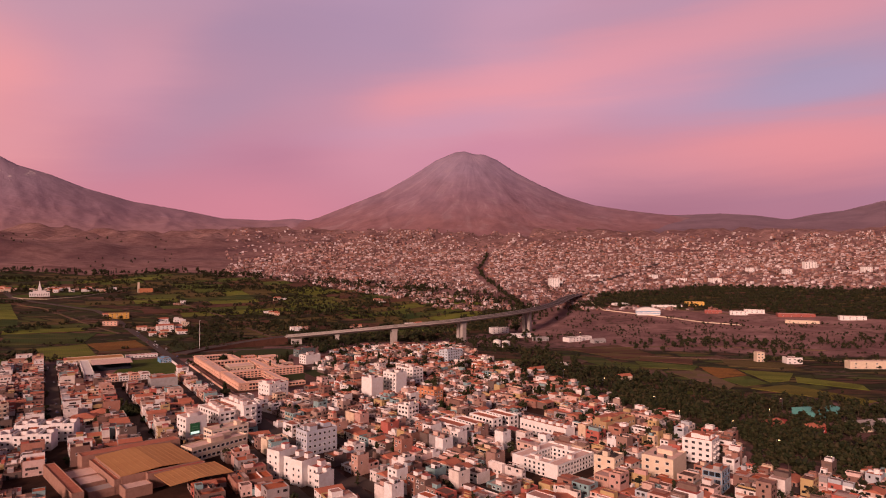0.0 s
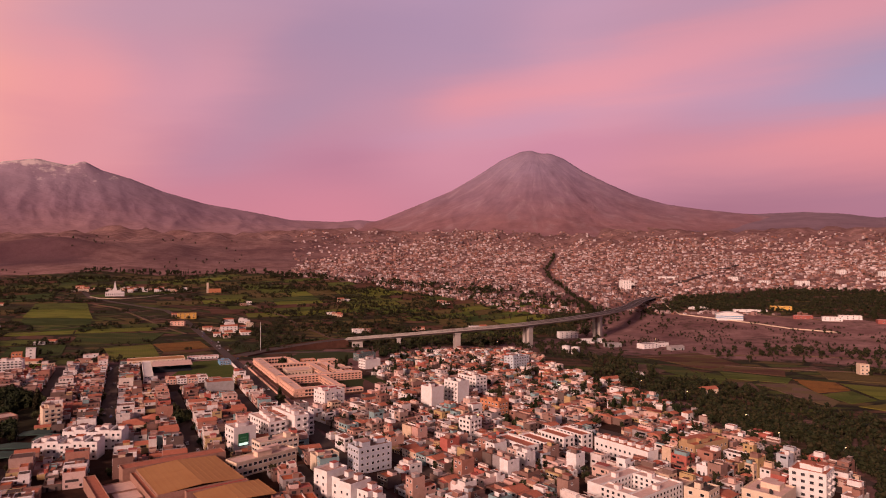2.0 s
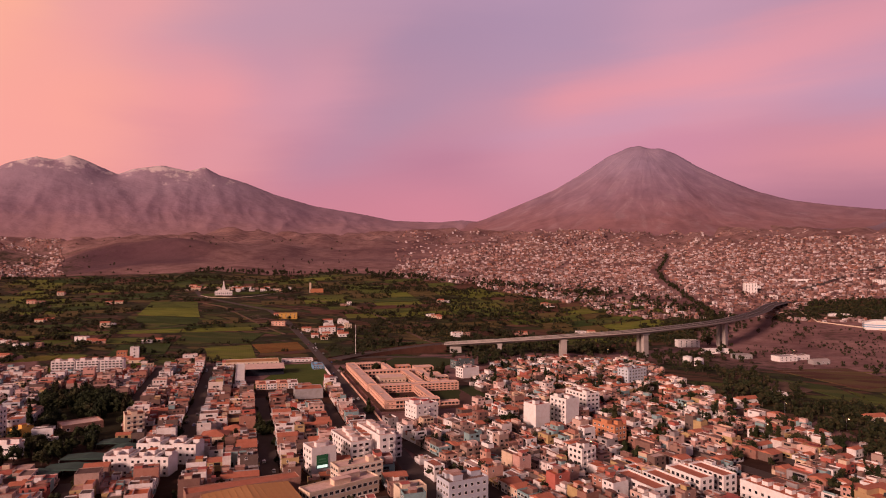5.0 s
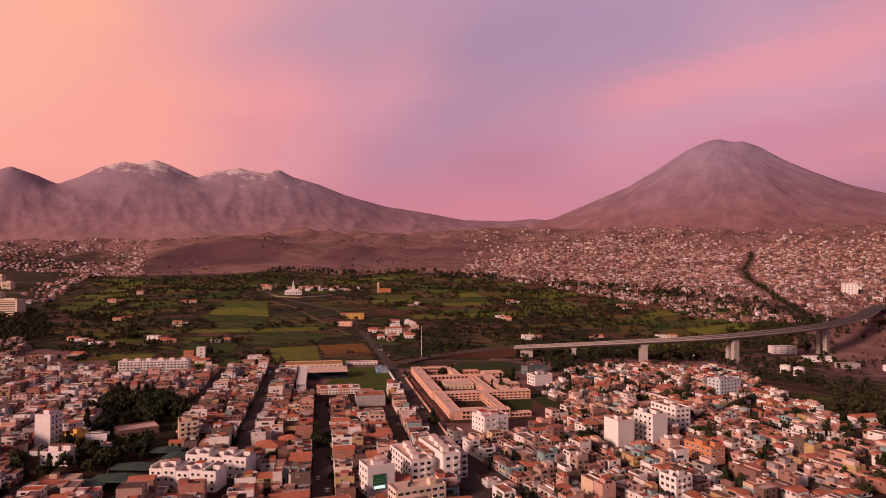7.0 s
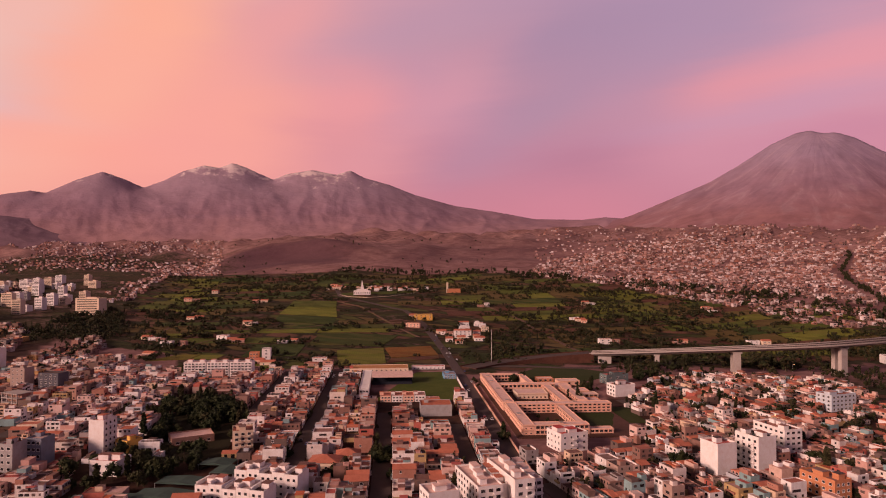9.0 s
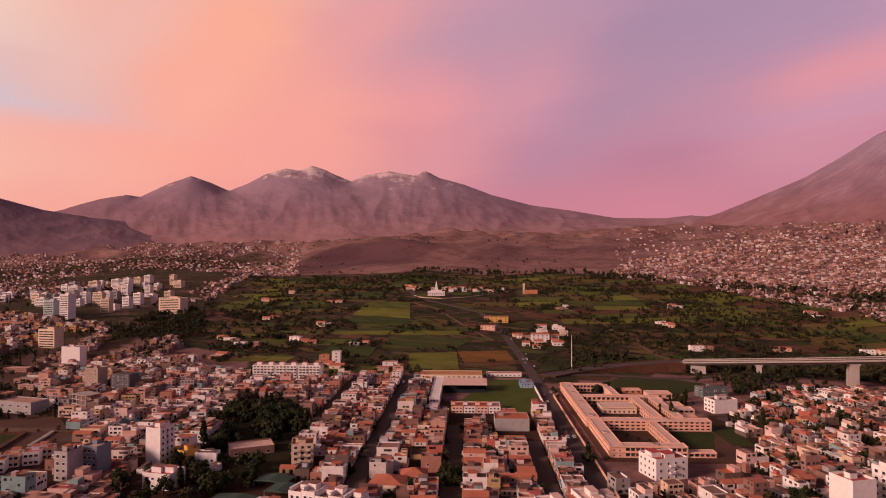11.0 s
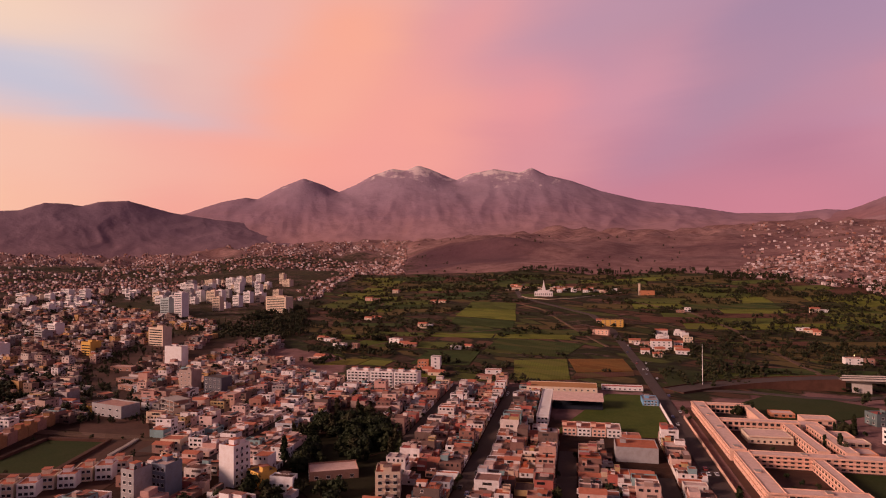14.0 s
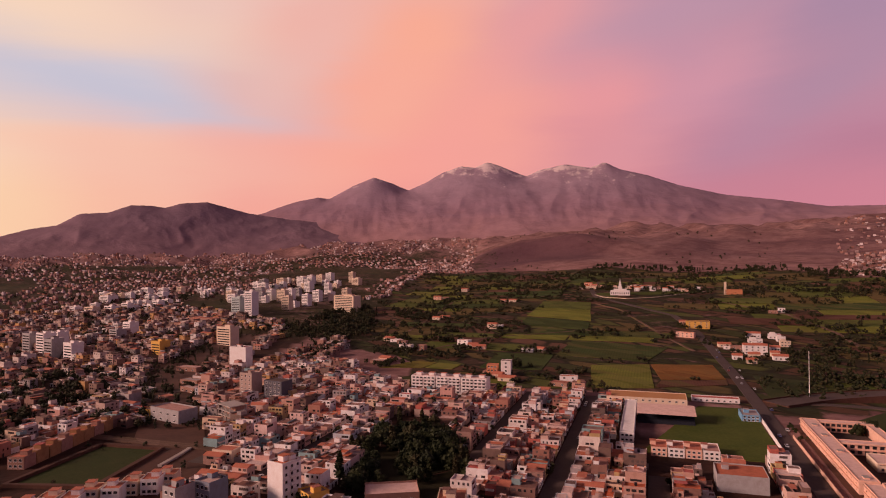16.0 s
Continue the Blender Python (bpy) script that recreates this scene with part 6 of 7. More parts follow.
# ---------------------------------------------------------------- fields
def field(corners, mat, label):
    drape("field", corners, mat, label, "field", 0.45, 22.0, "", "farm fields")


CROPS = [(crop_bright, "bright yellow-green fodder field"), (soil_bare, "freshly tilled red-brown field"), (crop_olive, "straw-coloured stubble field"), (crop_dark, "dark green potato field"), (crop_green, "green vegetable field in rows"), (crop_bright, "bright green alfalfa field"), (crop_olive, "olive stubble field"),
         (soil_bare, "bare brown tilled field"), (crop_dark, "dark green leafy field"), (crop_olive, "dry olive-brown field"), (crop_green, "mid-green crop field")]
FIELDS = [
    ([(-574, 752), (-542, 802), (-465, 707), (-497, 667)], crop_bright, "bright green alfalfa field beside the avenue"),
    ([(-541, 803), (-503, 850), (-452, 790), (-484, 742)], crop_orange, "orange flower field in rows beside the avenue"),
    ([(-482, 739), (-450, 787), (-437, 768), (-466, 709)], soil_bare, "bare brown strip below the orange field"),
    ([(-691, 576), (-704, 624), (-683, 640), (-664, 610)], crop_yellow, "small yellow-green flowering field"),
    ([(-663, 612), (-681, 640), (-655, 650), (-640, 628)], crop_bright, "small bright green field"),
    ([(-631, 655), (-584, 694), (-645, 771), (-690, 728)], crop_dark, "dark green field below a farmhouse"),
    ([(-1010, 1109), (-921, 1139), (-862, 1072), (-958, 1044)], crop_green, "wide green vegetable field"),
    ([(-957, 1041), (-860, 1069), (-786, 989), (-900, 965)], crop_bright, "wide bright green alfalfa field"),
    ([(-890, 958), (-782, 982), (-740, 930), (-845, 900)], crop_dark, "dark green field in the middle of the farms"),
    ([(-700, 860), (-590, 900), (-555, 815), (-640, 770)], crop_dark, "dark green field above the alfalfa"),
    ([(81, 878), (163, 932), (191, 828), (141, 779)], soil_bare, "dark bare field below the bank"),
    ([(68, 813), (119, 786), (137, 701), (119, 709)], crop_dark, "narrow dark green field"),
    ([(128, 763), (151, 735), (146, 672), (138, 690)], crop_green, "green vegetable field by the river"),
    ([(44, 764), (80, 800), (98, 752), (69, 701)], soil_pale, "pale mauve fallow field by the river"),
    ([(154, 764), (217, 740), (203, 708), (152, 722)], crop_green, "dark green vegetable field"),
    ([(149, 702), (169, 700), (165, 634), (151, 645)], soil_pale, "pale tilled field"),
    ([(172, 698), (209, 707), (216, 621), (201, 597)], soil_pale, "broad mauve tilled field"),
    ([(216, 734), (249, 721), (247, 681), (213, 661)], crop_orange, "striped orange field"),
    ([(214, 654), (246, 675), (248, 633), (222, 615)], crop_green, "green field by the river"),
    ([(252, 716), (297, 692), (274, 647), (253, 638)], crop_bright, "bright green field by the river"),
    ([(290, 671), (331, 629), (323, 602), (278, 639)], crop_bright, "long bright green field at the valley edge"),
    ([(223, 604), (264, 625), (303, 554), (286, 541)], crop_yellow, "straw-coloured field at the trees"),
    ([(172, 820), (225, 790), (214, 750), (160, 776)], soil_bare, "brown fallow field"),
    ([(260, 800), (330, 770), (312, 722), (250, 740)], crop_olive, "olive rough field below the bank"),
]
for corners, mat, label in FIELDS:
    field(corners, mat, label)
TAKEN = [f[0] for f in FIELDS]
TEMPLE = [(-1010, 1210), (-1010, 1290), (-900, 1420), (-830, 1390), (-880, 1190)]
WHITES = [(-520, 860), (-610, 1080), (-500, 1100), (-440, 900)]
FARMS = ((-851, 682), (-771, 659), (-718, 590), (-725, 730), (-667, 773), (-526, 668), (-595, 640), (-1069, 1063), (-845, 850), (-652, 1052), (-1190, 1010), (-980, 860), (-560, 960), (-330, 1010), (-250, 1080), (-420, 1180),
         (-150, 1150), (-640, 1250), (-1300, 1150), (-1100, 1330), (-480, 1350), (-250, 1350))
rng = random.Random(77)
HEDGES = []
u = 800.0
while u < 1960:
    du = rng.uniform(28, 50) * (1 + (u - 800) / 1500)
    v = -640.0 + rng.uniform(0, 30)
    while v < 860:
        dv = rng.uniform(50, 125)
        sk = rng.uniform(-5, 5)
        q = [uv(u + 1, v + 1), uv(u + 1 + sk, v + dv - 1.5), uv(u + du - 1.5 + sk, v + dv - 1.5), uv(u + du - 1.5, v + 1)]
        mid = uv(u + du / 2, v + dv / 2)
        v += dv
        if not all(inside(p, FARM) for p in q) or any(inside(p, t) for t in TAKEN + [TEMPLE, WHITES] for p in q + [mid]) or any(near_line(p, AVENUE, 16) for p in q + [mid]):
            continue
        if any(inside(p, q) for t in TAKEN for p in t) or near_line(mid, [(x, y) for x, y in DECK[:6]], 40):
            continue
        HEDGES.append((q[0], q[1]))
        HEDGES.append((q[1], q[2]))
        if rng.random() < 0.10 or any(math.hypot(mid[0] - fx, mid[1] - fy) < 30 for fx, fy in FARMS):
            continue
        mat, label = rng.choice(CROPS)
        field(q, mat, label)
    u += du
drape("playing_field", [(-551, 313), (-524, 337), (-480, 300), (-505, 268)], grass_dull, "sunken grass playing field inside dirt banks", "field", 0.3)

drape("park_lawn", [(-332, 377), (-337, 393), (-397, 462), (-394, 388)], park_shade_soil, "dull green park lawn, tree shade darkening its colour", "lawn", 0.3)
drape("park_lawn", [(-396, 388), (-399, 463), (-488, 502), (-440, 424)], park_shade_soil, "dull green park lawn, tree shade darkening its colour", "lawn", 0.3)

# ---------------------------------------------------------------- trees
def leaf_quads(s, rng, lobes, count, size):
    for _ in range(count):
        cx, cy, cz, rx, rz = rng.choice(lobes)
        d = Vector((rng.gauss(0, 1), rng.gauss(0, 1), rng.gauss(0, 1))).normalized() * rng.uniform(0.55, 1.05)
        c = Vector((cx + d.x * rx, cy + d.y * rx, cz + d.z * rz))
        a = Vector((rng.gauss(0, 1), rng.gauss(0, 1), rng.gauss(0, 0.7))).normalized()
        b = a.cross(Vector((rng.gauss(0, 1), rng.gauss(0, 1), rng.gauss(0, 1)))).normalized()
        k = size * rng.uniform(0.6, 1.3)
        s.quad(c + a * k, c + b * k * 0.8, c - a * k * 0.9, c - b * k * 0.7)


def leaf_core(s, rng, lobes, slot=0):
    """A rough dark clump inside each lobe of a crown."""
    for cx, cy, cz, rx, rz in lobes:
        k, r, q = len(s.v), rx * 0.82, rz * 0.82
        t = rng.uniform(0, 1.6)
        for i in range(4):
            m = rng.uniform(0.75, 1.15) * r
            s.v.append((cx + m * math.cos(t + 1.5708 * i), cy + m * math.sin(t + 1.5708 * i), cz + rng.uniform(-0.3, 0.3) * q))
        s.v += [(cx + rng.uniform(-0.2, 0.2) * r, cy, cz + q * rng.uniform(0.8, 1.1)), (cx, cy, cz - q)]
        for i in range(4):
            j = (i + 1) % 4
            s.f += [(k + i, k + j, k + 4), (k + j, k + i, k + 5)]
            s.s += [slot, slot]


def tree_lobes(rng, kind, h):
    if kind == "tall":
        return [(rng.uniform(-0.4, 0.4), rng.uniform(-0.4, 0.4), h * (0.16 + 0.14 * i), h * 0.15 * (1 - 0.08 * i), h * 0.13) for i in range(6)]
    if kind == "bush":
        return [(math.cos(i * 2.4) * h * 0.42, math.sin(i * 2.4) * h * 0.42, h * rng.uniform(0.2, 0.5), h * 0.34, h * 0.25) for i in range(5)]
    if kind == "wide":
        return [(math.cos(i * 1.3) * h * 0.26, math.sin(i * 1.3) * h * 0.26, h * rng.uniform(0.30, 0.68), h * 0.25, h * 0.21) for i in range(6)] + [(0, 0, h * 0.74, h * 0.24, h * 0.20)]
    return [(math.cos(i * 2.1) * h * 0.17, math.sin(i * 2.1) * h * 0.17, h * rng.uniform(0.22, 0.78), h * 0.22, h * 0.20) for i in range(7)]


def tree_kind(k):
    rng = random.Random(50 + k)
    kind, h = (("round", 9.0), ("tall", 13.0), ("wide", 10.0), ("round", 6.0), ("tall", 16.0), ("wide", 13.0))[k]
    lobes = tree_lobes(rng, kind, h)
    bm = bmesh.new()
    bmesh.ops.create_cone(bm, segments=7, radius1=h * 0.035, radius2=h * 0.015, depth=h * 0.6, matrix=Matrix.Translation((0, 0, h * 0.3 - 0.3)))
    for cx, cy, cz, rx, rz in lobes[:5]:
        a, b = Vector((0, 0, h * 0.28)), Vector((cx, cy, cz))
        if (b - a).length > 0.3:
            turn_to = (b - a).to_track_quat("Z", "Y").to_matrix().to_4x4()
            bmesh.ops.create_cone(bm, segments=5, radius1=h * 0.014, radius2=h * 0.005, depth=(b - a).length, matrix=Matrix.Translation((a + b) / 2) @ turn_to)
    trunk = bpy.data.meshes.new("trunk")
    bm.to_mesh(trunk)
    bm.free()
    trunk.materials.append(bark)
    s = Soup()
    lobes += [(cx * 1.3 + rng.gauss(0, h * 0.05), cy * 1.3 + rng.gauss(0, h * 0.05), cz - h * 0.10, rx * 0.8, rz * 0.8) for cx, cy, cz, rx, rz in lobes]
    leaf_core(s, rng, lobes)
    leaf_quads(s, rng, lobes, 520, h * 0.055)
    crown = s.make("crown", [leaf_each])
    ob = new("tree")
    ob.empty_display_size = 0.5
    tagged(ob, ("rounded dark green street tree", "tall narrow dark green tree", "broad spreading dark tree", "small round garden tree", "tall dark eucalyptus tree", "large dark spreading tree")[k], "tree", "town trees")
    part_of("trunk", trunk, ob)
    part_of("crown", crown, ob)
    return ob


TREES = [tree_kind(k) for k in range(6)]
first = [True] * 6


def plant(k, x, y, size, turn_by):
    m = pose(x, y, lz(x, y), 0, 0, turn_by)
    if first[k]:
        first[k] = False
        TREES[k].matrix_basis = m
        c = TREES[k]
    else:
        c = copy_thing(TREES[k], m)
    c.scale = (size, size, size * 1.0)


def scatter(poly, n, rng):
    xs, ys = [p[0] for p in poly], [p[1] for p in poly]
    out, tries = [], 0
    while len(out) < n and tries < n * 30:
        tries += 1
        p = (rng.uniform(min(xs), max(xs)), rng.uniform(min(ys), max(ys)))
        if inside(p, poly):
            out.append(p)
    return out


rng = random.Random(404)
PARK_WOOD = [(-400, 385), (-440, 412), (-505, 488), (-480, 498), (-402, 470), (-382, 450), (-390, 428), (-398, 400)]
for x, y in scatter(PARK_WOOD, 92, rng):
    plant(rng.choice((1, 2, 4, 5, 5, 0)), x, y, rng.uniform(0.65, 1.0), rng.uniform(0, 360))
for x, y in ((-356, 394), (-362, 388), (-349, 386), (-372, 384), (-341, 379), (-366, 425)):
    plant(5 if x > -360 else 2, x, y, rng.uniform(0.6, 0.85), rng.uniform(0, 360))
for x, y in scatter(GROVE, 40, rng):
    if math.hypot(x + 368, y - 349) > 12:
        plant(rng.choice((0, 2, 1, 5)), x, y, rng.uniform(0.6, 0.95), rng.uniform(0, 360))
for v in STREET_V[2:]:
    for k in range(16):
        uu = rng.uniform(300, 800)
        if rng.random() < 0.8 and inside(uv(uu, v), CITY_W) and not any(inside(uv(uu, v), c) for c in CLEAR):
            plant(rng.choice((3, 3, 0)), *uv(uu, v + rng.choice((-4.3, 4.3))), rng.uniform(0.5, 0.9), rng.uniform(0, 360))
for px, py, n, r in ((-26, 512, 16, 11), (21, 516, 12, 12), (25, 636, 9, 14), (-8, 654, 8, 12), (37, 545, 14, 12), (-38, 480, 6, 6), (-138, 705, 8, 12), (-122, 690, 6, 8), (-71, 609, 4, 5), (6, 700, 8, 12), (-262, 437, 7, 6), (-120, 520, 5, 5),
                     (-170, 666, 6, 8), (-226, 514, 4, 4), (-205, 425, 7, 7), (-60, 560, 5, 8), (60, 545, 10, 12), (-264, 400, 5, 5), (-240, 690, 10, 9), (-228, 640, 8, 8), (-210, 770, 10, 14), (80, 470, 6, 10), (-300, 690, 5, 5)):
    for _ in range(n):
        plant(rng.choice((0, 2, 3, 1)), px + rng.gauss(0, r * 0.6), py + rng.gauss(0, r * 0.6), rng.uniform(0.55, 0.95), rng.uniform(0, 360))
for uu, vv in ((550, 152), (560, 158), (568, 154), (555, 163), (640, 174), (612, 160), (700, 128.5), (690, 129), (675, 129)):
    plant(3, *out_from(*uv(uu, vv)), rng.uniform(0.6, 0.9), rng.uniform(0, 360))


def wood(name, label, places, seed, low, high, quads=46, kinds=("round", "wide", "round", "tall")):
    """Many trees that nobody could count, as one mass of trunks and leaves."""
    rng, s, tr = random.Random(seed), Soup(), 0
    for x, y in places:
        h = rng.uniform(low, high)
        z = lz(x, y)
        lobes = [(x + a, y + b, z + c, r1, r2) for a, b, c, r1, r2 in tree_lobes(rng, rng.choice(kinds), h)]
        leaf_core(s, rng, lobes)
        leaf_quads(s, rng, lobes, quads, h * 0.075)
        s.box(x, y, z - 0.6, z + h * 0.4, h * 0.035, h * 0.035, 0, 1)
    return tagged(new(name, s.make(name, [leaf_mass, bark])), label, "trees", kind="stuff")


rng = random.Random(505)
BELT = [(132, 380), (134, 420), (110, 480), (72, 590), (40, 660), (60, 690), (105, 680), (150, 665), (190, 590), (195, 550), (260, 540), (330, 480), (360, 330), (260, 195), (96, 200), (112, 270), (130, 325)]
RAIL = [(112, 520), (139, 440), (147, 399), (163, 384), (180, 368), (196, 352), (240, 316), (300, 250)]
belt = [p for p in scatter(BELT, 1350, rng) if not any(inside(p, t) for t in TAKEN + [CITY_E]) and noise.noise((p[0] / 34, p[1] / 34, 0)) > -0.36 and not near_line(p, RAIL, 7)]
belt += [p for p in scatter([(60, 600), (112, 600), (150, 500), (175, 420), (260, 340), (320, 250), (250, 230), (190, 350), (120, 440), (90, 540)], 1100, rng) if near_line(p, RAIL, 34) and not near_line(p, RAIL, 4.5) and not inside(p, CITY_E) and not any(inside(p, t) for t in TAKEN)]
wood("riverside_trees", "dense dark riverside trees below the town", belt, 1, 6, 12, 80)
strip("road", RAIL, 3.2, asphalt, "dim road along the foot of the town beside riverside trees", "road", 0.3)
drape("clay_court", [(191, 490), (208, 481), (197, 455), (181, 464)], red_paint, "red clay court among riverside trees", "court", 0.3)
spots = []
for (x0, y0), (x1, y1) in HEDGES:
    if noise.noise(((x0 + x1) / 260, (y0 + y1) / 260, 5.0)) > -0.2:
        m = int(math.hypot(x1 - x0, y1 - y0) / 6.5)
        spots += [(x0 + (x1 - x0) * t + rng.uniform(-2, 2), y0 + (y1 - y0) * t + rng.uniform(-2, 2)) for t in (rng.random() for _ in range(m)) if rng.random() < 0.62]
for fx, fy in FARMS:
    spots += [(fx + rng.gauss(0, 22), fy + rng.gauss(0, 16)) for _ in range(14)]
rim_trees = []
far_edge = [(-130, 930), (-20, 1050), (60, 1330), (-120, 1500), (-500, 1650), (-900, 1750), (-1350, 1650)]
for (x0, y0), (x1, y1) in zip(far_edge, far_edge[1:]):
    for _ in range(int(math.hypot(x1 - x0, y1 - y0) / 3.2)):
        t = rng.random()
        x, y = x0 + (x1 - x0) * t, y0 + (y1 - y0) * t
        if noise.noise((x / 90, y / 90, 4)) > -0.25:
            rim_trees.append((x + rng.gauss(0, 30), y + rng.gauss(0, 26)))
clump = [p for p in scatter(FARM, 9000, rng) if noise.noise((p[0] / 75, p[1] / 75, 9)) > 0.20 and not any(inside(p, t) for t in TAKEN) and not near_line(p, AVENUE, 9)]
spots += clump
wood("edge_trees", "tall dark trees where the farms meet the bare hills", rim_trees, 12, 8, 16, 44)
dark_rows = [p for p in scatter([(-420, 900), (-560, 1120), (-520, 1300), (-250, 1420), (20, 1330), (-60, 1080), (-180, 960)], 520, rng) if noise.noise((p[0] / 55, p[1] / 55, 21)) > -0.02 and not any(inside(p, t) for t in TAKEN + [WHITES]) and not near_line(p, DECK, 16)]
dark_rows += [p for p in scatter([(-900, 620), (-1180, 820), (-1050, 900), (-820, 680)], 260, rng) if noise.noise((p[0] / 45, p[1] / 45, 22)) > 0.0]
wood("orchard_trees", "dark clumps of tall trees between fields and lanes", dark_rows, 23, 6, 12, 30)
wood("farm_trees", "trees and hedges along the field edges", spots, 2, 3.0, 9.5, 22, ("round", "wide", "bush", "bush"))
spots = scatter([(-1003, 616), (-1130, 700), (-1235, 836), (-1100, 800), (-930, 690), (-865, 640), (-873, 600)], 330, rng)
wood("grove_trees", "dark grove between apartment blocks and fields", spots, 3, 7, 13, 40)
spots = [p for p in scatter(FOREST, 1900, rng)]
wood("plantation_trees", "low dense olive-green plantation on the plateau", spots, 4, 6, 11, 26, ("round", "wide"))
spots = []
for line, n, r in (([(-1200, 1230), (-1000, 1330), (-820, 1420), (-620, 1500), (-420, 1480)], 260, 14), (GULLY, 260, 3.0), ([(-300, 900), (-150, 980), (-50, 1130), (20, 1260), (140, 1300)], 260, 30), ([(-40, 900), (40, 960), (-120, 900), (80, 1030)], 110, 22), ([(-480, 1000), (-420, 900), (-380, 850)], 90, 18),
                   ([(300, 800), (420, 760), (560, 740)], 80, 16), ([(420, 960), (620, 900), (760, 880)], 120, 25), ([(-1650, 1250), (-1350, 1420), (-1200, 1500)], 130, 20), ([(-700, 480), (-800, 560), (-850, 600)], 60, 14), ([(-600, 260), (-700, 300), (-760, 330)], 90, 18),
                   ([(-1700, 300), (-1500, 700), (-1700, 900)], 150, 60), ([(30, 660), (60, 720), (40, 800), (-10, 860)], 120, 16), ([(180, 900), (300, 950), (380, 880)], 90, 26), ([(-200, 760), (-230, 820), (-180, 860)], 70, 12), ([(-798, 276), (-813, 321), (-826, 341)], 40, 10), ([(-721, 270), (-698, 300), (-675, 332)], 40, 8), ([(-612, 318), (-625, 325)], 14, 5), ([(-1094, 643), (-929, 611)], 60, 22), ([(-1046, 849), (-1000, 820)], 30, 16), ([(-344, 1118), (-400, 1005)], 70, 30), ([(-446, 1300), (-292, 1197)], 90, 34), ([(-808, 733), (-790, 740)], 20, 10), ([(-605, 679), (-612, 690)], 12, 6)):
    for _ in range(n):
        t = rng.random() * (len(line) - 1)
        i = int(t)
        f = t - i
        x, y = line[i][0] * (1 - f) + line[i + 1][0] * f + rng.gauss(0, r), line[i][1] * (1 - f) + line[i + 1][1] * f + rng.gauss(0, r)
        if not near_line((x, y), AVENUE, 10) and not near_line((x, y), DECK, 14):
            spots.append((x, y))
wood("row_trees", "dark rows of trees along lanes, gullies and the river", spots, 6, 5, 12, 40)
spots = [p for p in scatter(CITY_FW, 1700, rng) if noise.noise((p[0] / 90, p[1] / 90, 2)) > -0.12] + scatter(CORRIDOR[1:] + [(-900, 420), (-700, 340)], 60, rng) + [p for p in scatter(CITY_W, 420, rng) if noise.noise((p[0] / 36, p[1] / 36, 3)) > 0.12 and not near_line(p, AVENUE, 9)] + [p for p in scatter(CITY_E, 1300, rng) if p[0] > 60 or p[1] > 560 or noise.noise((p[0] / 30, p[1] / 30, 7)) > 0.05]
spots = [p for p in spots if not any(inside(p, c) for c in CLEAR)]
bush = [p for p in scatter([(40, 960), (150, 1300), (420, 1180), (760, 1010), (700, 780), (420, 830), (280, 880), (150, 990)], 2000, rng) if noise.noise((p[0] / 60, p[1] / 60, 3)) > -0.05]
bush += [p for p in scatter(WASTE, 1500, rng) if near_line(p, CORRIDOR, 44) and noise.noise((p[0] / 40, p[1] / 40, 6)) > -0.15]
bush += [p for p in scatter(VALE, 700, rng) if not any(inside(p, t) for t in TAKEN) and noise.noise((p[0] / 50, p[1] / 50, 6)) > 0.0]
wood("valley_scrub", "scattered dark scrub on the valley sides", bush, 17, 1.5, 5.0, 16, ("round", "wide"))
hill = []
for _ in range(2600):
    a, r = rng.uniform(-42, 24), rng.uniform(1200, 3000)
    x, y = MX - r * math.sin(radians(a)), MY + r * math.cos(radians(a))
    if noise.noise((x / 150, y / 150, 11)) > 0.12 and not inside((x, y), CAMPUS) and not inside((x, y), FARM):
        hill.append((x, y))
wood("hillside_trees", "small dark trees scattered through the hillside town", hill, 19, 4, 8, 10, ("round", "wide"))
wood("yard_trees", "dark trees in yards between the houses", spots, 7, 4, 9, 42)
spots = []
for _ in range(900):
    a, r = rng.uniform(28, 98), rng.uniform(1300, 3200)
    x, y = MX - r * math.sin(radians(a)), MY + r * math.cos(radians(a))
    if noise.noise((x / 260, y / 260, 8)) > 0.05 and not inside((x, y), FARM):
        spots.append((x, y))
wood("plain_trees", "dark shelter belts on the far plain", spots, 8, 6, 12, 16)

# ---------------------------------------------------------------- the temple and its gardens
tx, ty = -948, 1251
tz = lz(tx, ty)
temple = thing_at("temple", "white stone temple with a tall central spire", "temple", tx, ty, tz, 37)
for nm, ww, dd, z0, z1 in (("hall", 36, 17, -2, 8), ("upper_hall", 24, 11, 8, 11), ("tower_base", 7, 7, 11, 16)):
    s = Soup()
    s.shell(0, 0, z0, z1, ww, dd, 0, 0, 0.7, 0.5, 0)
    ob = part_of(nm, s.make(nm, [white_paint]), temple)
    if nm == "hall":
        glaze(ob, "front", ww, dd, 1, 8, 9, window_mesh(1.4, 4.0), z0=1.8)
s = Soup()
s.box(0, 0, 16, 21, 4.6, 4.6)
s.box(0, 0, 21, 25, 3, 3)
part_of("tower", s.make("tower", [white_paint]), temple)
bm = bmesh.new()
bmesh.ops.create_cone(bm, cap_ends=True, segments=8, radius1=1.3, radius2=0.12, depth=7, matrix=Matrix.Translation((0, 0, 28.5)))
me = bpy.data.meshes.new("spire")
bm.to_mesh(me)
bm.free()
me.materials.append(white_paint)
part_of("spire", me, temple)
drape("temple_lawn", [(-968, 1212), (-1000, 1240), (-880, 1390), (-850, 1370)], grass, "green lawn in front of the temple", "lawn", 0.5)
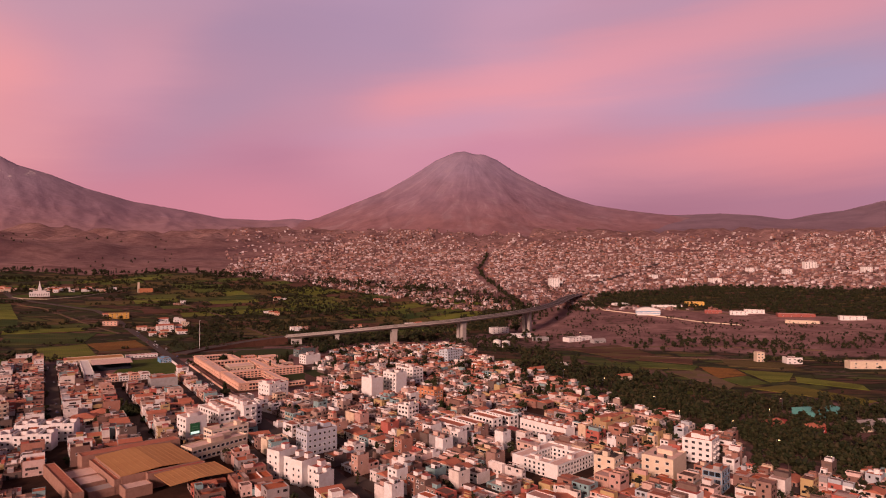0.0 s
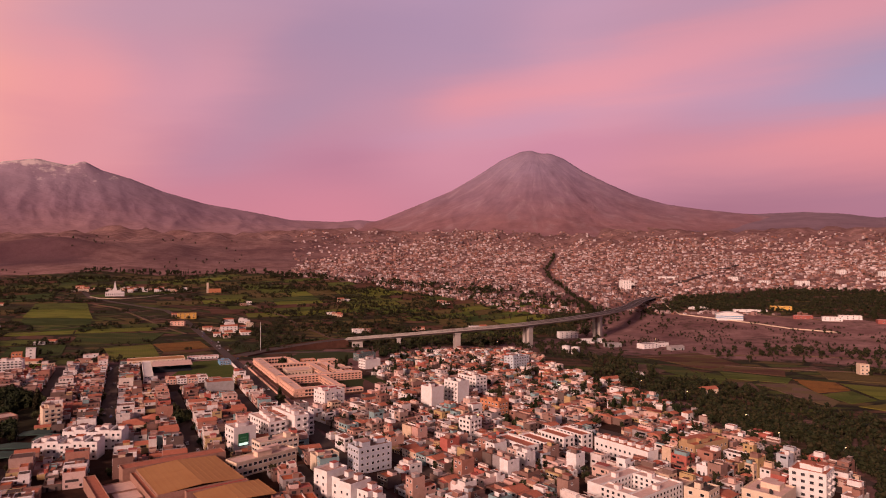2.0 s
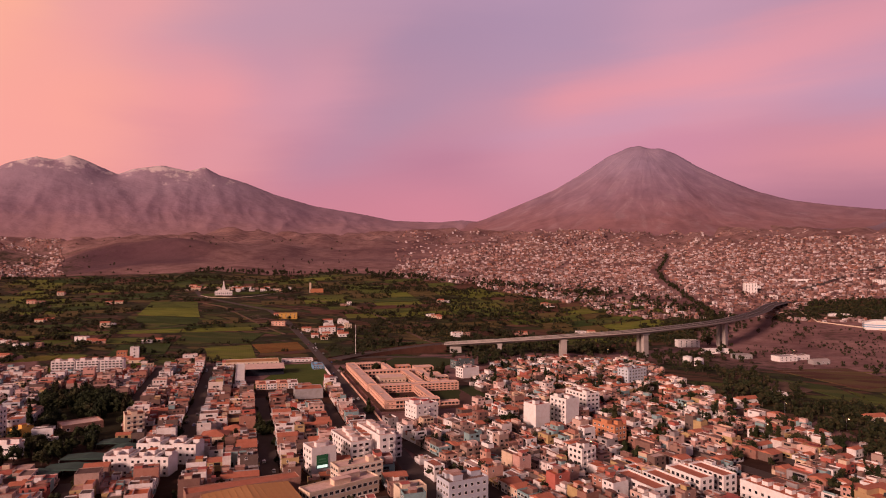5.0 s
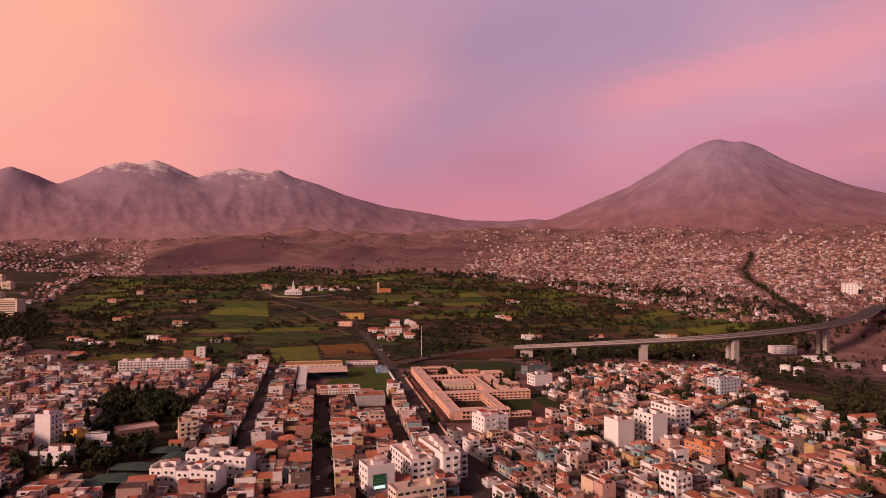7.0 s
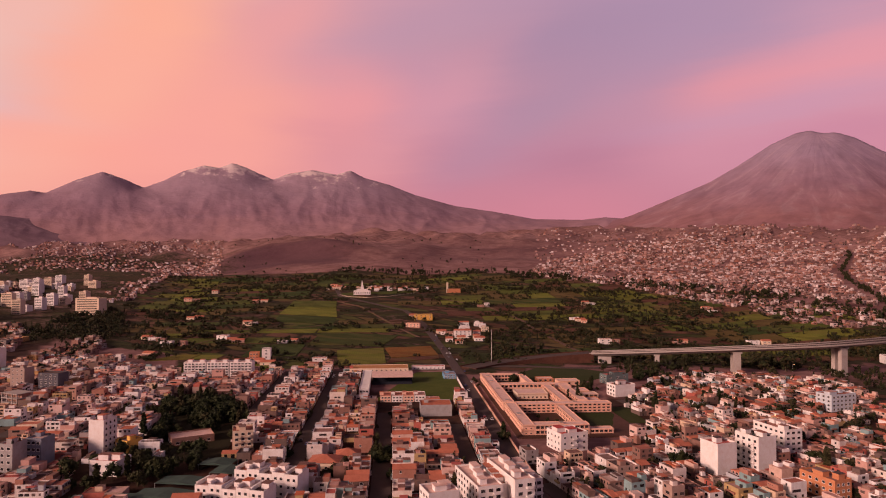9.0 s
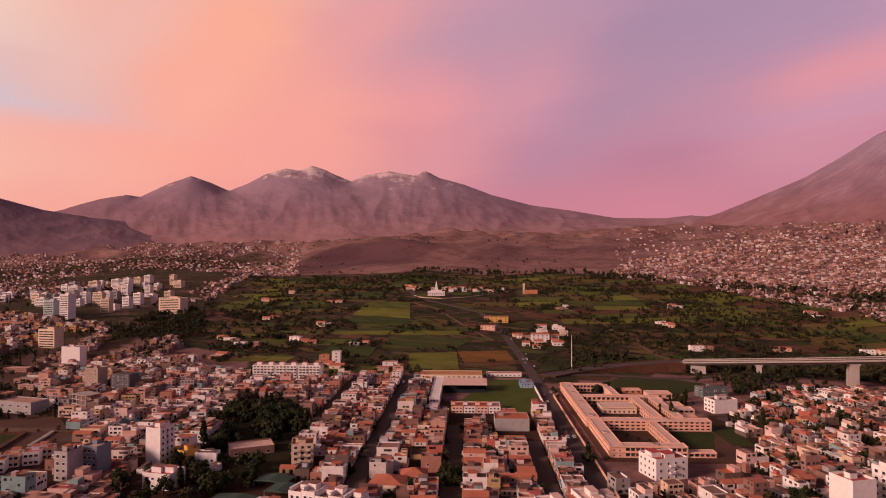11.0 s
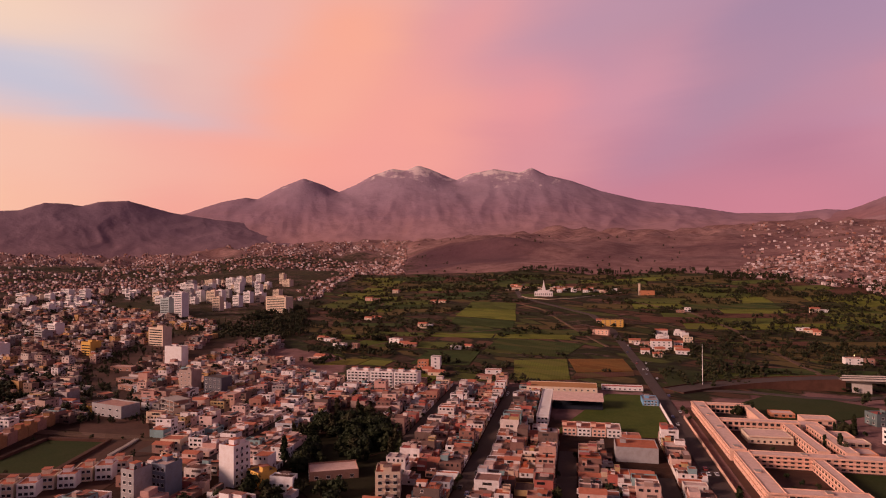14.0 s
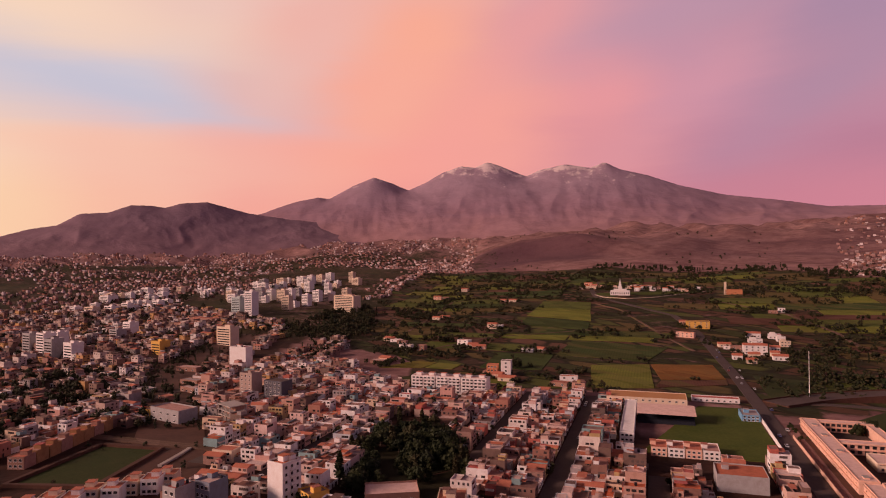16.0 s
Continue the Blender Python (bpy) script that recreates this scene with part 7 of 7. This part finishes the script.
strip("garden_wall", [(-985, 1222), (-950, 1205), (-905, 1215), (-880, 1260), (-868, 1330), (-855, 1395)], 0.6, cream_paint, "long low pale curving wall before the temple", "wall", 0.9, None, 2.0, "")
chapel = thing_at("chapel", "small orange chapel with a slim pale tower", "chapel", -796, 1383, lz(-796, 1383), 37)
part_of("nave", shell_mesh(30, 12, 8, orange_paint, 0.6), chapel)
part_of("roof", slab_mesh(29, 11, 8.1, terracotta), chapel)
part_of("tower", shell_mesh(4, 4, 22, cream_paint, 0.6), chapel, "", pose(-14, -4, 0))

# ---------------------------------------------------------------- single houses out among the fields
def villa(x, y, deg, w, d, h, wall, roof, label, tiled=False, n=3, group="farmhouses", category="house"):
    ob = thing_at("farmhouse" if group == "farmhouses" else "building", label, category, x, y, lz(x, y), deg, group)
    part_of("wall", shell_mesh(w, d, h, wall, 0.4, -3), ob)
    if tiled:
        s = Soup()
        s.gable(0, 0, 0, h + 0.4, 2.0, d, w, math.pi / 2, 0, 0.4)
        part_of("roof", s.make("roof", [roof]), ob)
    else:
        part_of("roof", slab_mesh(w - 0.46, d - 0.46, h + 0.02, roof), ob)
    fl = max(1, int(h / 3))
    glaze(ob, "front", w, d, fl, h / fl, min(n, 4), window_mesh(1.8, 1.5))
    if group in ("row houses", "walled estate"):
        part_of("roof_room", hut_mesh(w * 0.45, d * 0.4, 2.2, wall, roof), ob, "", pose(w * 0.15 * (-1) ** int(x), d * 0.15, h))
    return ob


rng = random.Random(606)
for k, (x, y) in enumerate(FARMS):
    for j in range(3 if k % 3 == 0 else 2):
        wall, roof, tiled, lab = ((cream_paint, terracotta, True, "cream farmhouse with a red tiled roof"), (white_paint, roof_each, False, "white flat-roofed farmhouse among fields"), (brick_raw, roof_each, False, "brown brick farm building"),
                                  (salmon_paint, terracotta, True, "pink farmhouse with a tiled roof"))[(k + j) % 4]
        villa(x + j * 17 * math.cos(k) + rng.uniform(-3, 3), y + j * 15 * math.sin(k), 30 + rng.uniform(-12, 12), rng.uniform(9, 17), rng.uniform(7, 10), rng.choice((3.2, 3.4, 6.2)), wall, roof, lab, tiled, 2)
ob = villa(-592, 640, 40, 10, 9, 10, orange_paint, terracotta, "orange three-storey house at the edge of the fields")
ob = villa(-582, 648, 40, 9, 9, 14, white_paint, roof_each, "white blank-walled four-storey house at the edge of the fields", n=1)
villa(-652, 1052, 37, 30, 16, 9, yellow_paint, roof_each, "bright yellow three-storey villa beside the avenue", n=7)
villa(-625, 985, 20, 22, 9, 6, salmon_paint, roof_each, "salmon two-storey house inside a wall", n=5)
for x, y, w, d, h in ((-495, 912, 14, 10, 6), (-512, 945, 30, 11, 12), (-497, 968, 12, 10, 9), (-540, 1000, 14, 11, 7), (-562, 1035, 20, 9, 6), (-520, 1040, 14, 9, 8), (-585, 1070, 22, 9, 6), (-545, 1075, 12, 10, 7), (-480, 880, 12, 9, 4), (-505, 890, 12, 9, 5), (-532, 962, 12, 10, 6), (-560, 1085, 18, 9, 7),
                      (-470, 930, 18, 10, 5), (-488, 950, 11, 8, 5)):
    x, y, w, d, h = round(-512 + (x + 512) * 0.82), round(945 + (y - 945) * 0.82), w * 0.8, d * 0.8, h * 0.8
    villa(x, y, 37, w, d, h, white_paint if (x % 3) else cream_paint, roof_each if x % 2 else terracotta, "white block in a walled estate beside the avenue", x % 2 == 0, 5 if w > 15 else 3, "walled estate", "apartment building")
for line, wide, what in (([(-774, 1287), (-624, 1235), (-513, 1143), (-392, 998), (-335, 926), (-300, 870)], 2.6, "pale dirt lane winding between the fields"), ([(-900, 1130), (-829, 1105), (-640, 965), (-560, 905)], 1.8, "pale footpath along the fields"),
                         ([(-953, 1223), (-1100, 1120), (-1150, 1000), (-1050, 900), (-900, 740)], 1.8, "dirt lane among the fields"), ([(-640, 1030), (-740, 930), (-790, 800), (-760, 690)], 1.5, "narrow dirt lane between crops"), ([(170, 812), (260, 800), (420, 790), (620, 760)], 2.2, "pale dirt track along the valley fields"),
                         ([(90, 870), (160, 900), (260, 930), (420, 880)], 1.8, "dirt track under the bank")):
    strip("lane", line, wide, soil_pale, what, "lane", 0.7)
# settlement round the temple
for k in range(34):
    a = rng.uniform(0, 1)
    x, y = -1075 + 200 * a + rng.gauss(0, 12), 1310 + 75 * a + rng.gauss(0, 22)
    if math.hypot(x + 948, y - 1251) < 40:
        continue
    villa(x, y, 37 + rng.uniform(-10, 10), rng.uniform(7, 14), rng.uniform(7, 9), rng.choice((3.0, 3.3, 5.6)), rng.choice((white_paint, cream_paint, salmon_paint, white_paint)), rng.choice((roof_each, terracotta)), "pale village house near the temple", rng.random() < 0.4, 2,
          "village houses")

# ---------------------------------------------------------------- high apartment blocks on the western edge
def tall_block(x, y, deg, w, d, h, wall, label):
    ob = thing_at("apartment_tower", label, "apartment tower", x, y, lz(x, y), deg, "western apartment towers")
    part_of("wall", shell_mesh(w, d, h, wall, 1.0, -3), ob)
    part_of("roof", slab_mesh(w - 0.46, d - 0.46, h + 0.02, roof_each), ob)
    part_of("roof_room", hut_mesh(w * 0.4, d * 0.4, 3.0, wall, roof_each), ob, "", pose(w * 0.1, 0, h))
    fl = int(h / 3)
    for side, run in (("front", w), ("left", d))[: 2 if h > 25 else 1]:
        sx, sy, turn_by = SIDES[side]
        for f in range(fl):
            s = Soup()
            s.box(0, -0.02, 0, 1.25, run * 0.86, 0.16, 0, 0, None, True)
            part_of("window_band", cached(("band", round(run, 1)), lambda: s.make("window_band", [glass_dark])), ob, "", pose(sx * w / 2, sy * d / 2 if sy else 0, f * 3 + 0.95, 0, 0, turn_by))
    return ob


tall_block(-1225, 628, 25, 17, 16, 40, white_paint, "tall white apartment tower with rows of windows")
tall_block(-1262, 618, 25, 20, 16, 28, painted("glass_green_paint", ((0.44, 0.52, 0.52),), dark=0.85), "pale green glazed apartment tower")
tall_block(-1285, 640, 25, 18, 15, 30, white_paint, "white apartment tower with a stepped top")
tall_block(-1174, 784, 22, 46, 20, 27, cream_paint, "wide beige apartment slab beside the fields")
tall_block(-940, 502, 25, 24, 14, 22, cream_paint, "cream apartment block above the dry riverbed")
QUARTER = [(-1250, 600), (-1235, 740), (-1440, 960), (-1580, 1090), (-1700, 1090), (-1740, 900), (-1640, 690), (-1330, 590)]
for x, y in scatter(QUARTER, 52, rng):
    if not near_line((x, y), [(-1174, 784), (-1160, 790)], 34):
        tall_block(x, y, 25 + rng.uniform(-6, 6), rng.choice((13, 16, 18, 22)), rng.choice((11, 13, 15)), rng.choice((9, 12, 15, 18, 21, 24)), rng.choice((white_paint, white_paint, cream_paint, grey_paint, white_paint)), "pale apartment tower among others at the field edge")
for x, y in scatter([(-1760, 500), (-1690, 690), (-1560, 640), (-1380, 480), (-1300, 380), (-1560, 330)], 40, rng):
    tall_block(x, y, 25 + rng.uniform(-6, 6), rng.choice((14, 18, 24)), rng.choice((11, 13, 15)), rng.choice((6, 9, 9, 12)), rng.choice((white_paint, white_paint, cream_paint, white_paint)), "pale low apartment block in the western suburb")
for x, y, h, wl in ((-1010, 300, 22, grey_paint), (-985, 312, 24, white_paint), (-960, 318, 20, grey_paint), (-1040, 330, 18, white_paint), (-940, 335, 17, white_paint), (-920, 420, 14, yellow_paint), (-1110, 420, 16, white_paint), (-1050, 395, 15, grey_paint)):
    tall_block(x, y, 25, 15, 14, h, wl, "mid-rise apartment block in the western suburb")

# ---------------------------------------------------------------- campus on the plateau
hall = thing_at("sports_hall", "white sports hall with blue stripes and a curved roof", "sports hall", 278, 1265, lz(278, 1265), -8)
s = Soup()
s.box(0, 0, -4, 9, 44, 26)
part_of("wall", s.make("wall", [white_paint]), hall)
for z in (2.5, 5.5):
    s = Soup()
    s.box(0, 0, z, z + 1.4, 44.3, 26.3)
    part_of("stripe", s.make("stripe", [blue_paint]), hall)
s = Soup()
n = 10
for k in range(n):
    x0, x1 = -22.5 + 45 * k / n, -22.5 + 45 * (k + 1) / n
    z0, z1 = 9 + 4.5 * math.sin(math.pi * k / n), 9 + 4.5 * math.sin(math.pi * (k + 1) / n)
    s.quad((x0, -13.5, z0), (x1, -13.5, z1), (x1, 13.5, z1), (x0, 13.5, z0))
    s.quad((x0, -13.5, 8.9), (x1, -13.5, 8.9), (x1, -13.5, z1), (x0, -13.5, z0))
part_of("roof", s.make("roof", [white_paint]), hall)
brick_red = painted("dull_red_paint", ((0.36, 0.11, 0.09),), dark=0.75)
strip("campus_wall", [(225, 1711), (197, 1559), (194, 1435), (203, 1322), (253, 1275), (308, 1216), (347, 1159), (400, 1120)], 0.5, cream_paint, "long pale wall along the edge of the plateau", "wall", 1.4, None, 2.6, "")
strip("campus_road", [(200, 1480), (230, 1380), (320, 1330), (430, 1240)], 4, soil_pale, "pale campus road", "road", 0.5)
for x, y, deg, w, d, h, wl, rf, lb in ((335, 1350, 5, 60, 8, 4, white_paint, tin_grey, "long low white campus building"), (398, 1262, -12, 30, 12, 5.5, brick_red, white_paint, "red and white campus block"), (435, 1236, -12, 30, 12, 6.4, white_paint, terracotta, "white three-storey campus block"),
                                      (468, 1250, -12, 34, 12, 6.2, white_paint, salmon_roof, "long white campus block"), (520, 1200, -10, 60, 16, 5, brick_red, salmon_roof, "long low red campus hall"), (395, 1370, 0, 36, 12, 7, yellow_paint, cream_paint, "yellow two-storey campus building"),
                                      (500, 1130, -20, 50, 10, 4, cream_paint, salmon_roof, "low cream campus building"), (590, 1150, -10, 40, 12, 6, white_paint, terracotta, "pale campus building with red roof"), (250, 1390, 20, 40, 8, 4, white_paint, tin_grey, "long low white shed row"),
                                      (660, 1090, -10, 26, 12, 8, white_paint, roof_each, "white house group at the plateau edge"), (700, 1060, -10, 24, 12, 9, yellow_paint, roof_each, "yellow house at the plateau edge"), (740, 1100, -10, 26, 12, 8, blue_paint, roof_each, "pale blue house at the plateau edge")):
    villa(x, y, deg, w, d, h, wl, rf, lb, False, max(3, int(w / 5)), "campus buildings", "campus building")
# buildings on the valley floor
for x, y, deg, w, d, h, wl, rf, lb in ((-4, 1064, 20, 30, 14, 9, white_paint, tin_grey, "white works building by the viaduct"), (30, 1012, 20, 34, 10, 4, white_paint, white_paint, "low white shed in the valley"), (58, 975, 30, 22, 12, 5, grey_paint, tin_grey, "grey workshop in the valley"),
                                      (105, 972, 35, 26, 14, 6, white_paint, tin_grey, "pale workshop with sheet roof"), (125, 992, 35, 18, 12, 5, white_paint, roof_each, "small white valley workshop"), (140, 960, 30, 22, 9, 4, grey_paint, tin_grey, "low grey shed in the valley"),
                                      (232, 500, 20, 30, 18, 4, teal_paint, teal_paint, "green-roofed shed among dark trees"), (247, 460, 20, 30, 14, 4, cream_paint, tin_grey, "pale-roofed shed among dark trees"), (395, 738, 5, 46, 10, 8, cream_paint, roof_each, "row of pale three-storey houses below the bank"),
                                      (430, 732, 5, 16, 10, 8, yellow_paint, roof_each, "yellow house below the bank"), (330, 770, 5, 18, 10, 7, white_paint, roof_each, "white house below the bank"), (298, 782, 5, 9, 8, 11, cream_paint, roof_each, "narrow cream house below the bank"),
                                      (180, 455, 30, 16, 9, 4, terracotta, terracotta, "red clay shed among trees"), (205, 448, 30, 14, 9, 4, red_paint, terracotta, "red-roofed hut among trees"), (118, 640, 30, 14, 8, 3.6, cream_paint, terracotta, "small house with a red roof among trees"),
                                      (36, 668, 40, 18, 9, 4, white_paint, terracotta, "white house with red roof by the trees"), (62, 700, 40, 16, 9, 5, white_paint, roof_each, "long white house at the river fields")):
    villa(x, y, deg, w, d, h, wl, rf, lb, h < 4.5, max(2, int(w / 5)), "valley buildings", "building")
for x, y in ((-6, 884), (6, 874)):
    tk = thing_at("storage_tank", "round white storage tank in the valley", "tank", x, y, lz(x, y), 0, "storage tanks")
    bm = bmesh.new()
    bmesh.ops.create_cone(bm, cap_ends=True, segments=20, radius1=5.2, radius2=5.2, depth=9, matrix=Matrix.Translation((0, 0, 4)))
    bmesh.ops.create_cone(bm, cap_ends=True, segments=20, radius1=5.2, radius2=0.6, depth=1.2, matrix=Matrix.Translation((0, 0, 9.1)))
    me = bpy.data.meshes.new("shell")
    bm.to_mesh(me)
    bm.free()
    me.materials.append(white_paint)
    part_of("shell", me, tk)
for x, y, w, d, h in ((133, 1668, 26, 16, 22), (262, 1870, 50, 12, 8), (882, 1945, 36, 14, 18), (780, 1850, 22, 14, 16), (560, 1760, 30, 14, 12), (480, 1780, 24, 12, 10), (700, 1900, 20, 14, 14), (150, 1720, 18, 12, 10), (420, 1840, 22, 12, 10), (960, 1800, 24, 14, 14), (170, 1590, 14, 10, 8)):
    villa(x, y, 10, w, d, h, white_paint, roof_each, "large white building standing out in the hillside town", False, 4, "hillside landmarks", "building")

# ---------------------------------------------------------------- around the sunken playing field
strip("road", [(-605, 290), (-572, 316), (-504, 367), (-470, 392)], 4.2, soil_pale, "raised dusty road across the dry riverbed", "road", 0.6)
strip("footbridge", [(-516, 353), (-505, 344), (-492, 332)], 1.2, concrete, "narrow concrete footbridge", "footbridge", 1.2)
for line in ([(-553, 314), (-524, 340), (-478, 301)], [(-553, 312), (-505, 265), (-478, 298)]):
    strip("field_bank", line, 1.4, dirt, "low earth bank round the playing field", "bank", 1.6, None, 3.0, "")
ochre_dull = painted("dull_ochre_paint", ((0.36, 0.19, 0.085),), dark=0.7)
for k in range(8):
    x, y = -592 + 8.0 * k, 318 - 6.4 * k
    villa(x, y, 51, 9, 9.4, rng.choice((5.6, 6.2, 6.6)), (ochre_dull, brick_raw, ochre_dull)[k % 3], terracotta if k % 2 else roof_each, "ochre row house with an orange front beside the playing field", False, 3, "row houses")
for k in range(9):
    x, y = -461 + 4.4 * (k % 2) - 1.0 * k, 330 - 8.2 * k
    villa(x + 1.5 * k, y, 60, 8, 10, rng.choice((6.0, 6.4, 7.0)), white_paint if k % 2 else cream_paint, terracotta, "white row house with an orange roof terrace", False, 3, "row houses")

for x, y, deg, w, d, h, wl, rf in ((-684, 396, 20, 18, 10, 4, brick_raw, roof_each), (-608, 335, 25, 26, 9, 3.4, grey_paint, roof_each), (-632, 346, 30, 16, 8, 3.2, red_paint, tin_grey), (-618, 352, 20, 9, 8, 4.6, yellow_paint, roof_each), (-682, 338, 28, 14, 9, 6.4, white_paint, roof_each),
                                     (-720, 405, 30, 20, 9, 3.6, brick_raw, tin_grey), (-655, 320, 25, 22, 10, 3.4, brick_raw, roof_each), (-752, 362, 30, 18, 9, 5, cream_paint, roof_each), (-705, 365, 25, 14, 8, 3.4, grey_paint, tin_grey), (-483, 364, 40, 12, 9, 6.4, cream_paint, terracotta),
                                     (-640, 392, 30, 15, 9, 3.6, brick_raw, roof_each), (-664, 372, 18, 10, 8, 3.2, brick_raw, terracotta), (-790, 420, 35, 24, 10, 4, brick_raw, roof_each), (-585, 392, 15, 14, 9, 3.6, brick_raw, roof_each)):
    villa(x, y, deg, w, d, h, wl, rf, "low worn house beside the dry riverbed", False, 3, "riverbed houses")
villa(-612, 442, 25, 18, 12, 15, painted("dark_slate_paint", ((0.10, 0.10, 0.12),), dark=0.85), roof_each, "dark five-storey apartment house with white balcony bands", False, 4, "riverbed flats", "apartment building")
villa(-1191, 540, 25, 60, 22, 6, brick_raw, terracotta, "long low hall with a red sheet roof", False, 4, "western halls", "hall")
villa(-1150, 505, 25, 44, 20, 5, brick_raw, terracotta, "low hall with a red sheet roof", False, 4, "western halls", "hall")

# ---------------------------------------------------------------- green netting roofs of the nursery
for x, y, w, d in ((-328, 384, 17, 11), (-314, 378, 13, 12), (-304, 388, 12, 10), (-318, 356, 24, 11), (-310, 340, 26, 12), (-318, 326, 22, 12)):
    nt = thing_at("net_shelter", "dark green shade-net shelter on posts", "shelter", x, y, 0, 25, "net shelters")
    s = Soup()
    s.gable(0, 0, 0, 2.9, 1.0, w, d, 0, 0, 0)
    part_of("net", s.make("net", [tin_green]), nt)
    for px in (-1, 1):
        for py in (-1, 1):
            s = Soup()
            s.box(px * (w / 2 - 0.3), py * (d / 2 - 0.3), -0.3, 2.95, 0.14, 0.14)
            part_of("post", s.make("post", [steel]), nt)

# ---------------------------------------------------------------- cars and street lamps
def car_mesh_body(paint):
    s = Soup()
    s.box(0, 0, 0.32, 0.92, 4.2, 1.72, 0, 0, None, True)
    k = len(s.v)
    for x0, x1, z, hw in ((-1.7, 1.0, 0.92, 0.82), (-1.35, 0.45, 1.45, 0.68)):
        s.v += [(x0, -hw, z), (x1, -hw, z), (x1, hw, z), (x0, hw, z)]
    for n in range(4):
        m = (n + 1) % 4
        s.f.append((k + n, k + m, k + 4 + m, k + 4 + n))
        s.s.append(1)
    s.f.append((k + 4, k + 5, k + 6, k + 7))
    s.s.append(0)
    return s.make("body", [paint, glass_dark])


car_paint, cn, cb = material("car_paint", 0.35, 0.1, 0.5)
cn.put(cb.inputs["Base Color"], steps(cn, lone(cn), ((0.7, 0.7, 0.7), (0.05, 0.05, 0.055), (0.6, 0.6, 0.6), (0.25, 0.03, 0.03), (0.3, 0.3, 0.32), (0.06, 0.08, 0.2), (0.75, 0.74, 0.72))))
bm = bmesh.new()
bmesh.ops.create_cone(bm, cap_ends=True, segments=10, radius1=0.31, radius2=0.31, depth=0.2, matrix=Matrix.Rotation(math.pi / 2, 4, "X"))
wheel_me = bpy.data.meshes.new("wheel")
bm.to_mesh(wheel_me)
bm.free()
wheel_me.materials.append(tank_black)
car = new("car")
tagged(car, "small car standing on the road", "car", "cars")
part_of("body", car_mesh_body(car_paint), car)
for x in (-1.3, 1.3):
    for y in (-0.8, 0.8):
        part_of("wheel", wheel_me, car, "", pose(x, y, 0.31))
placed = 0
for k in range(54):
    if k < 20:
        uu, vv, turn_by = rng.uniform(480, 1150), 126.5 + rng.choice((-5, -2, 2, 5)), 127
        x, y = uv(uu, vv - max(0, (uu - 960) * 0.056))
    else:
        v = rng.choice(STREET_V[3:])
        uu = rng.uniform(320, 790)
        x, y = uv(uu, v + rng.choice((-2.2, 2.2)))
        turn_by = 127
        if not inside((x, y), CITY_W) or any(inside((x, y), c) for c in CLEAR):
            continue
    m = pose(x, y, lz(x, y) + (0.41 if k < 20 else 0.26), 0, 0, turn_by)
    if placed:
        copy_thing(car, m)
    else:
        car.matrix_basis = m
    placed += 1
lamp_glow, lgn, lgb = material("lamp_glow", 0.4)
lgb.inputs["Emission Color"].default_value = (1.0, 0.62, 0.25, 1)
lgb.inputs["Emission Strength"].default_value = 5.0
s = Soup()
s.box(0, 0, -0.4, 8, 0.16, 0.16)
s.box(0.7, 0, 7.9, 8.02, 1.6, 0.1, 0, 0, None, True)
pole_me = s.make("pole", [steel])
s = Soup()
s.box(1.4, 0, 7.62, 7.9, 0.7, 0.4, 0, 0, None, True)
head_me = s.make("lamp_head", [lamp_glow])
lamp = new("street_lamp")
tagged(lamp, "lit street lamp on a thin grey pole", "street lamp", "street lamps")
part_of("pole", pole_me, lamp)
part_of("lamp_head", head_me, lamp, "glowing amber lamp head")
LAMPS = [(160, 395), (150, 440), (125, 470), (175, 360), (120, 520), (-120, 690), (-100, 720), (-90, 645), (200, 340), (92, 600), (60, 640), (-175, 640), (40, 560), (-20, 700), (215, 520), (190, 480), (120, 1010), (-330, 1020), (-100, 930), (-12, 600), (70, 690), (-62, 470)]
for k, (x, y) in enumerate(LAMPS):
    m = pose(x, y, lz(x, y), 0, 0, 40 * k)
    if k:
        copy_thing(lamp, m)
    else:
        lamp.matrix_basis = m
